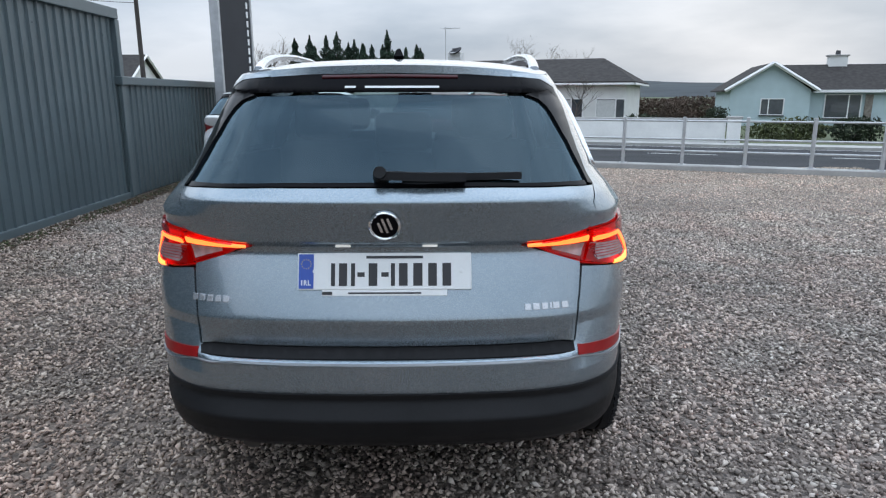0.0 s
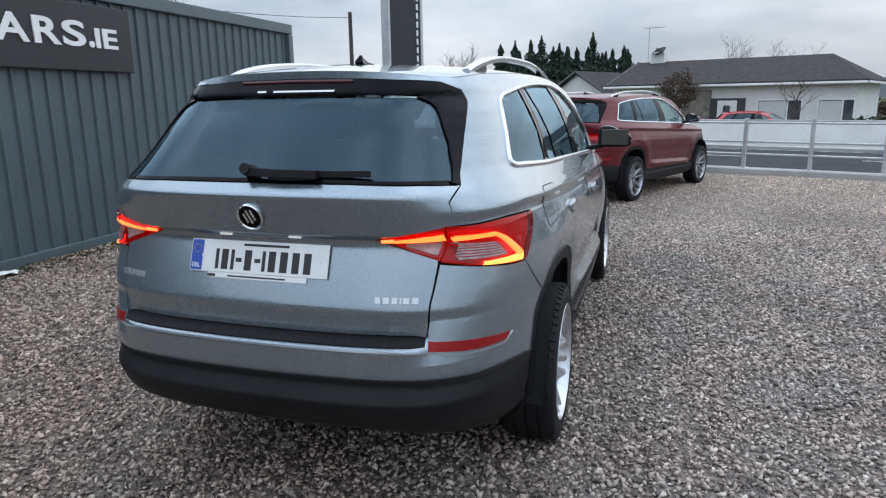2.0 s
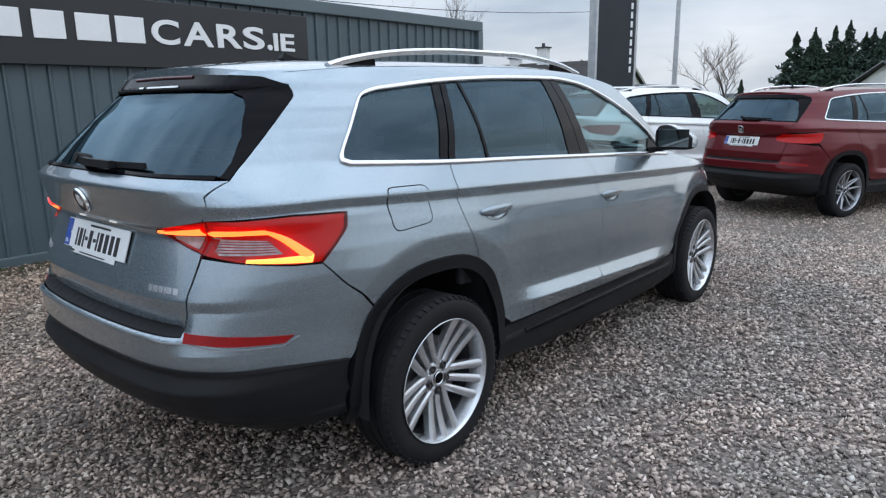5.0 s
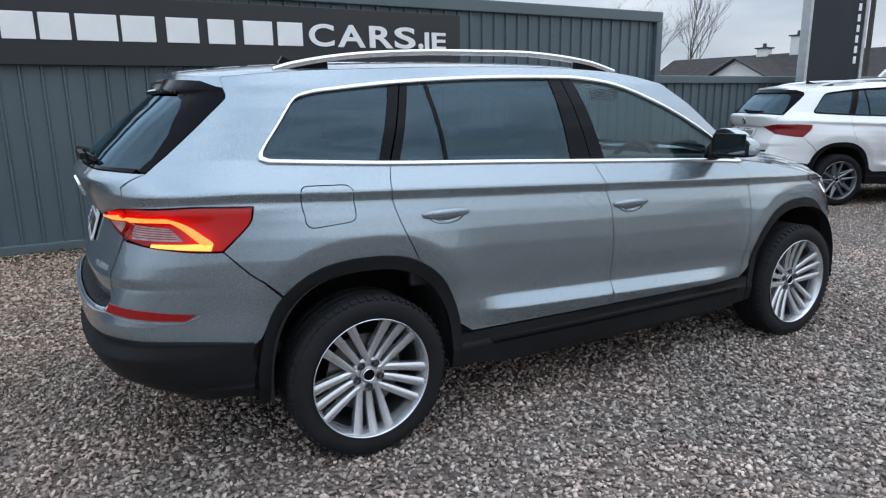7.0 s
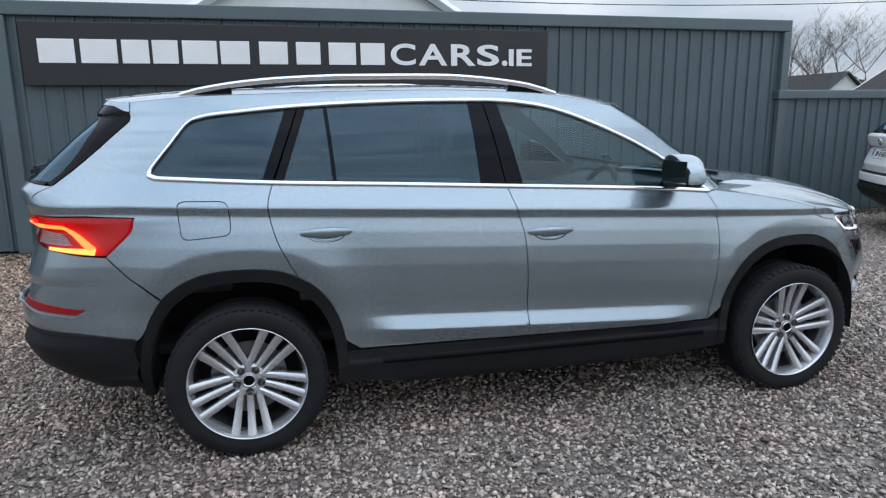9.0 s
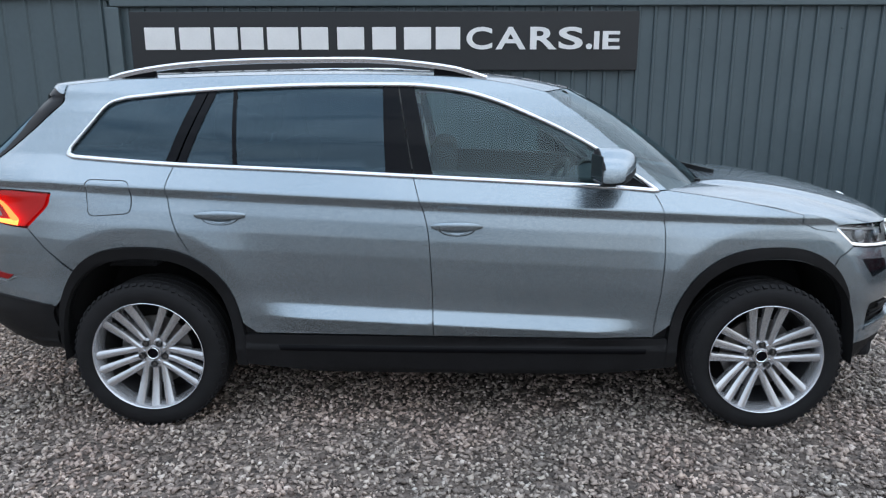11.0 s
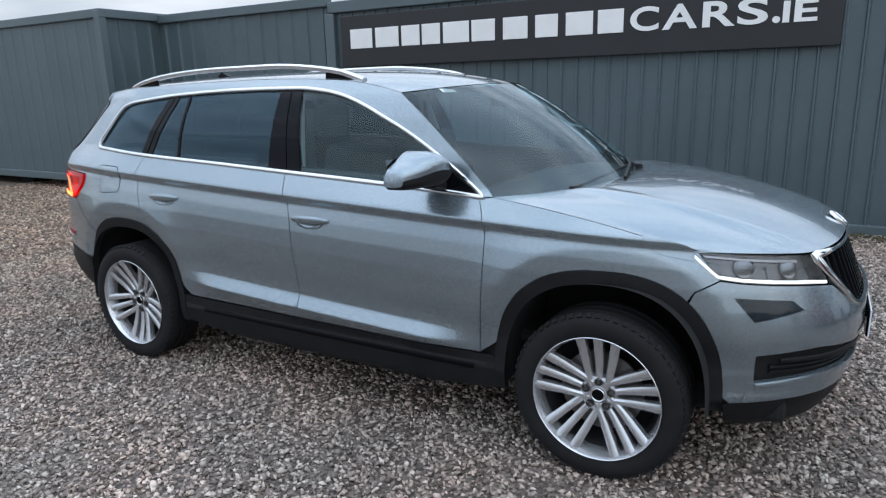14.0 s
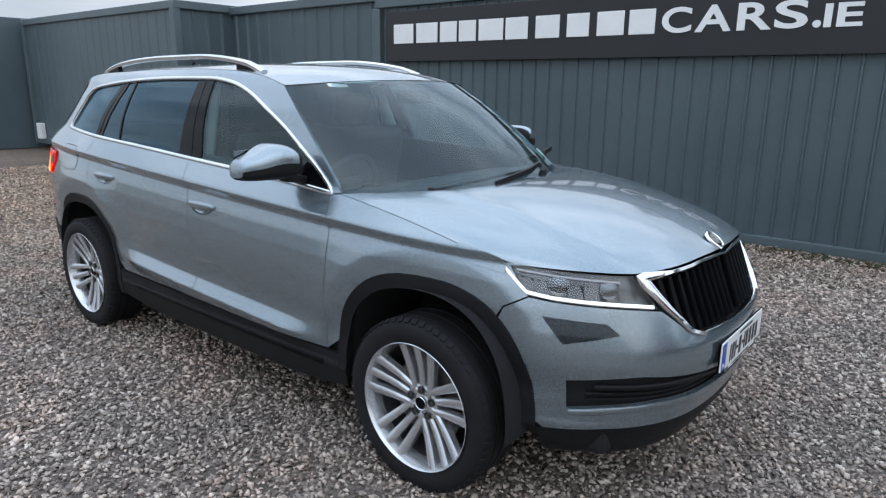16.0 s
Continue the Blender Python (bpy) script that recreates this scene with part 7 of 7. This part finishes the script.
def far_house(label, x, y, z, yaw, L, D, E, R, wall, stacks):
    h = thing("house", label, "house", "far houses", m=Matrix.Translation((x, y, z)) @ pose(0, 0, 0, 0, 0, yaw))
    part("wall", box((L, D, E), pose(0, 0, E / 2), 0.01), wall, h)
    bm = bmesh.new()
    for sgn in (-1, 1):
        roof_plane(bm, [(-L / 2 - 0.3, sgn * (D / 2 + 0.4), E - 0.1), (L / 2 + 0.3, sgn * (D / 2 + 0.4), E - 0.1), (L / 2 + 0.3, 0, R), (-L / 2 - 0.3, 0, R)])
    part("roof", bm, ROOF_TILE, h)
    for sx in (-1, 1):
        bm = bmesh.new()
        a = [bm.verts.new(p) for p in ((sx * L / 2, -D / 2, E), (sx * L / 2, D / 2, E), (sx * L / 2, 0, R - 0.02))]
        b = [bm.verts.new((p.co.x - sx * 0.2, p.co.y, p.co.z)) for p in a]
        bm.faces.new(a)
        bm.faces.new(b)
        for i in range(3):
            bm.faces.new((a[i], a[(i + 1) % 3], b[(i + 1) % 3], b[i]))
        part("gable", bm, wall, h)
    for sgn in (-1, 1):
        for sx in (-1, 1):
            part("bargeboard", tube_between(bmesh.new(), (sx * (L / 2 + 0.3), sgn * (D / 2 + 0.4), E - 0.04), (sx * (L / 2 + 0.3), 0, R + 0.06), 0.09, 0.09, 4), DARK_TRIM if D < 7 and not stacks else UPVC, h)
    for cx, ch_h in stacks:
        ch = part("chimney", box((0.85, 0.6, ch_h + 0.4), pose(cx, 0, R + ch_h / 2 - 0.2), 0.02), WHITE_RENDER, h)
        part("chimney_cap", box((1.1, 0.8, 0.10), pose(cx, 0, R + ch_h + 0.02), 0.02), DARK_TRIM, ch)
        part("chimney_pot", add_cyl(bmesh.new(), 0.15, 0.13, 0.3, pose(cx, 0, R + ch_h + 0.2), 10), DARK_TRIM, ch)
    return h


far_house("long white house with a brown tiled roof beyond the hoarding", -28.6, 42.9, -0.5, 4.2, 17, 7, 2.75, 4.65, WHITE_RENDER, ((-0.8, 0.55), (1.7, 1.25)))
far_house("white gabled cross wing of the long house", -28.0, 40.2, -0.5, 94, 4.6, 5.4, 2.75, 4.3, WHITE_RENDER, ())
far_house("small olive-roofed house with a white gable", -49.5, 47.6, -0.5, 176, 7, 5.5, 2.6, 5.1, WHITE_RENDER, ())
far_house("small white-gabled shed beside the bungalow", -2.4, 42.5, -0.6, 62, 4.6, 4.4, 2.2, 3.7, WHITE_RENDER, ())

# front boundary walls over the road
bw = thing("garden_wall", "low white rendered garden wall with a grey coping", "wall")
WALL_B = 14.9
for a0, a1 in ((-26, 2.4),):
    p = kerb_pt((a0 + a1) / 2, WALL_B)
    part("wall", box((a1 - a0, 0.22, 1.15), pose(p[0], p[1], -0.55 + 0.48, 0, 0, -21.6), 0.01), WHITE_RENDER, bw)
    part("coping", box((a1 - a0 + 0.05, 0.30, 0.07), pose(p[0], p[1], 0.54, 0, 0, -21.6), 0.015), CONCRETE, bw)
bw2 = thing("garden_wall", "low white rendered wall with square piers before the blue bungalow", "wall")
for a0, a1, hh in ((11.5, 13.6, 1.25), (14.0, 14.7, 1.55), (20.5, 40, 1.2)):
    p = kerb_pt((a0 + a1) / 2, WALL_B + 0.6)
    part("wall", box((a1 - a0, 0.3, hh), pose(p[0], p[1], -0.6 + hh / 2, 0, 0, -21.6), 0.012), WHITE_RENDER, bw2)
p = kerb_pt(2.7, WALL_B)
pier = thing("gate_pier", "square white gate pier with a flat cap", "pier")
part("shaft", box((0.5, 0.5, 1.20), pose(p[0], p[1], -0.02, 0, 0, -21.6), 0.015), WHITE_RENDER, pier)
part("cap", box((0.6, 0.6, 0.09), pose(p[0], p[1], 0.62, 0, 0, -21.6), 0.015), CONCRETE, pier)


# ---- planting ----
def leaf_clump(name, centre, size, count, leaf, mat, parent=None, label="", seed=1, cone=False, hollow=0.45):
    """Many small bent leaves or sprays filling an uneven volume."""
    rng = np.random.default_rng(seed)
    n = count
    d = rng.normal(size=(n, 3))
    d /= np.linalg.norm(d, axis=1, keepdims=True)
    r = hollow + (1 - hollow) * rng.random(n) ** 0.6
    lump = 1 + 0.22 * np.sin(5 * d[:, 0] + seed) * np.cos(4 * d[:, 1] - seed) + 0.15 * np.sin(9 * d[:, 2] + 2 * seed)
    p = d * (r * lump)[:, None]
    if cone:
        h = rng.random(n) ** 1.35
        a = rng.random(n) * 2 * np.pi
        layer = 0.72 + 0.28 * np.sin(h * 40 + seed) + 0.18 * np.sin(3 * a + seed + 6 * h)
        rad = (1 - h) * (0.30 + 0.70 * rng.random(n) ** 0.6) * layer
        p = np.stack([rad * np.cos(a), rad * np.sin(a), h * 2 - 1], 1)
    p = p * np.array(size)[None] + np.array(centre)[None]
    u = rng.normal(size=(n, 3))
    u /= np.linalg.norm(u, axis=1, keepdims=True)
    w = np.cross(u, rng.normal(size=(n, 3)))
    w /= np.linalg.norm(w, axis=1, keepdims=True)
    s = leaf * rng.uniform(0.6, 1.4, (n, 1))
    if cone:
        s = s * (0.3 + 0.7 * (1 - h))[:, None]
    k = np.cross(u, w)
    v = np.stack([p - u * s, p + w * s * 0.45 + k * s * 0.15, p + u * s, p - w * s * 0.45 + k * s * 0.15], 1).reshape(-1, 3)
    f = (np.array([[0, 1, 2], [0, 2, 3]])[None] + 4 * np.arange(n)[:, None, None]).reshape(-1, 3)
    return raw(name, v, f, mat, parent, label)


def conifer(x, y, z, h, r, seed):
    t = thing("conifer", "tall dark green conifer in a dense row", "tree", "conifer row", m=Matrix.Translation((x, y, z)))
    part("trunk", tube_between(bmesh.new(), (0, 0, 0), (0, 0, h * 0.95), 0.22, 0.03, 8), BARK, t)
    leaf_clump("crown", (0, 0, h * 0.54), (r, r, h * 0.48), 4200, 0.30, CONIFER, t, seed=seed, cone=True)
    return t


rng = random.Random(5)
for k in range(20):
    f = k / 19
    conifer(-13.4 + 12.0 * f + rng.uniform(-0.3, 0.3), 61 + 3.0 * f + rng.uniform(-2, 2), -0.8, 7.0 + 0.5 * f + rng.uniform(-0.9, 0.8), 3.0 + rng.uniform(-0.3, 0.5), 40 + k)
conifer(-17.0, 60, -0.8, 3.6, 0.9, 77)


def bare_tree(name, x, y, z, h, label, seed, spread=0.55, depth=5, r0=0.10, first=0.3, n_kids=3):
    t = thing(name, label, "tree", m=Matrix.Translation((x, y, z)))
    rr = random.Random(seed)
    trunk, limbs = bmesh.new(), bmesh.new()

    def grow(p, d, length, rad, level, bm):
        steps = 3
        q = p
        for i in range(steps):
            d2 = (d + Vector((rr.uniform(-1, 1), rr.uniform(-1, 1), rr.uniform(-0.3, 0.7))) * 0.13).normalized()
            q2 = q + d2 * length / steps
            tube_between(bm, q, q2, rad * (1 - 0.22 * i), rad * (1 - 0.22 * (i + 1)), 6 if level < 2 else 4)
            q, d = q2, d2
            if level < depth and (level > 0 or i > 0):
                for _ in range(n_kids - 1 if i < 2 else n_kids):
                    ax = Vector((rr.uniform(-1, 1), rr.uniform(-1, 1), rr.uniform(-0.2, 0.5))).normalized()
                    nd = (d * (1 - spread) + ax * spread + Vector((0, 0, 0.15))).normalized()
                    if rr.random() < 0.72:
                        grow(q, nd, length * rr.uniform(0.5, 0.72), rad * 0.5, level + 1, limbs)
    grow(Vector((0, 0, 0)), Vector((0, 0, 1)), h * first * 2, r0, 0, trunk)
    part("trunk", trunk, BARK, t)
    part("branching", limbs, BARK, t)
    return t


bare_tree("bare_tree", -5.6, 21.4, -0.5, 3.4, "leafless tree with a fine open crown", 3, depth=4, r0=0.06)
bare_tree("bare_tree", 8.0, 48.0, -0.8, 5.0, "leafless tree behind the white bungalow", 8, depth=4, r0=0.06)
bare_tree("bare_tree", 5.2, 47.0, -0.8, 4.8, "leafless tree behind the white bungalow", 9, depth=4, r0=0.06)
bare_tree("bare_tree", 10.6, 47.0, -0.8, 4.6, "leafless tree behind the white bungalow", 10, depth=4, r0=0.06)
bare_tree("bare_tree", -42.0, 49.6, -0.5, 7.2, "tall slim leafless tree beyond the long house", 14, spread=0.36, depth=4, r0=0.13, first=0.36)
bare_tree("bare_tree", -55.5, 54.0, -0.5, 6.2, "slim leafless tree beyond the small house", 15, spread=0.40, depth=4, r0=0.11, first=0.36)
for k, (yy, hh) in enumerate(((50.5, 8.0), (52.6, 9.2), (54.6, 8.4), (56.8, 10.0), (59.2, 9.4), (62.0, 9.8))):
    bare_tree("bare_tree", -60.0 + 1.3 * (k % 3), yy, -0.5, hh, "leafless tree in the row beyond the hoarding", 40 + k, depth=4, r0=0.10)
shrub = bare_tree("bare_shrub", 2.4, 31.5, -0.7, 2.6, "round brown garden shrub with dense fine twigs", 21, depth=4, r0=0.07, spread=0.7)
leaf_clump("twig_mass", (0, 0, 2.5), (0.95, 0.9, 0.85), 2600, 0.07, BROWN_HEDGE, shrub, seed=31)
bare_tree("bare_shrub", 6.6, 28.3, -0.7, 2.9, "slim leafless garden tree before the bungalow", 22, depth=3, r0=0.05)


def hedge(x, y, z, size, mat, label, count, seed, leaf=0.10):
    t = thing("hedge", label, "hedge", m=Matrix.Translation((x, y, z)))
    leaf_clump("foliage", (0, 0, size[2]), size, count, leaf, mat, t, seed=seed)
    part("stem", tube_between(bmesh.new(), (0, 0, -0.2), (0, 0, size[2]), 0.08, 0.05, 6), BARK, t)


hedge(10.0, 28.0, -0.6, (1.4, 0.8, 0.60), HEDGE, "clipped dark evergreen shrub behind the garden wall", 1800, 2)
hedge(15.4, 38.5, -0.8, (1.3, 1.0, 0.95), BROWN_HEDGE, "brown winter hedge between the houses", 5200, 3, 0.06)
hedge(18.0, 38.5, -0.8, (0.75, 0.8, 0.80), HEDGE, "dark green hedge between the houses", 3000, 4, 0.06)
hedge(26.0, 62.0, -0.9, (11.0, 2.0, 1.15), BROWN_HEDGE, "long dull hedgerow at the end of the field", 9000, 11, 0.16)
hedge(17.0, 27.5, -0.7, (2.0, 0.6, 0.55), OLIVE_HEDGE, "low olive green shrubs before the blue bungalow", 1800, 6)
hedge(19.6, 26.6, -0.7, (1.3, 0.6, 0.60), HEDGE, "dark low shrub before the blue bungalow", 1200, 7)
hedge(-9.0, 36.0, -0.7, (5.0, 1.6, 1.0), OLIVE_HEDGE, "rough green hedgerow along the field", 3500, 8, 0.16)
hedge(-42.0, 70.0, -0.7, (7.0, 2.0, 3.0), BROWN_HEDGE, "brown leafless thicket beyond the house", 2500, 9, 0.25)

hedge(-56.0, 56.0, -0.7, (2.0, 8.0, 2.6), OLIVE_HEDGE, "tall olive green hedge beyond the hoarding", 4000, 10, 0.2)

# distant hills
for name, b0, h, a0, a1, seed in (("hill", 900, 24, -1500, 1700, 1), ("hill", 1500, 44, -2500, 2500, 2)):
    xs = np.linspace(a0, a1, 90)
    v, fcs = [], []
    for a in xs:
        prof = h * (0.62 + 0.25 * math.sin(a * 0.0022 + seed) + 0.13 * math.sin(a * 0.0075 + 2 * seed)) * max(0.05, math.sin(math.pi * (a - a0) / (a1 - a0))) ** 0.5
        prof += 1.2 * math.sin(a * 0.09) + 0.8 * math.sin(a * 0.23 + 1)
        for bb, zz in ((b0, -2.0), (b0 + 200, prof * 0.6), (b0 + 420, prof), (b0 + 800, -2.0)):
            v.append(kerb_pt(a, bb, zz))
    for i in range(89):
        for j in range(3):
            k = i * 4 + j
            fcs.append((k, k + 4, k + 5, k + 1))
    tagged(raw(name, v, fcs, HILL, smooth=60), "dark wooded hills on the horizon", "hill", kind="structure")

# ---- vehicles ----
build_suv("suv", "grey metallic estate SUV with lit red tail lamps", Matrix(), GREY_PAINT)
build_suv("suv", "dark red SUV parked by the railing", pose(0.77, 7.40, 0, 0, 0, -23.0), RED_PAINT, "crossover", scale=0.945)
build_suv("suv", "white compact SUV parked before the hoarding", pose(-2.02, 7.95, 0, 0, 0, -25.0) @ Matrix.Diagonal((1, 1, 1.035, 1)), WHITE_PAINT, "plain", scale=0.945)
build_suv("hatchback", "bright red car parked before the white bungalow", pose(6.0, 29.8, -0.62, 0, 0, -111.6), BRIGHT_RED_PAINT, "plain", scale=0.86)
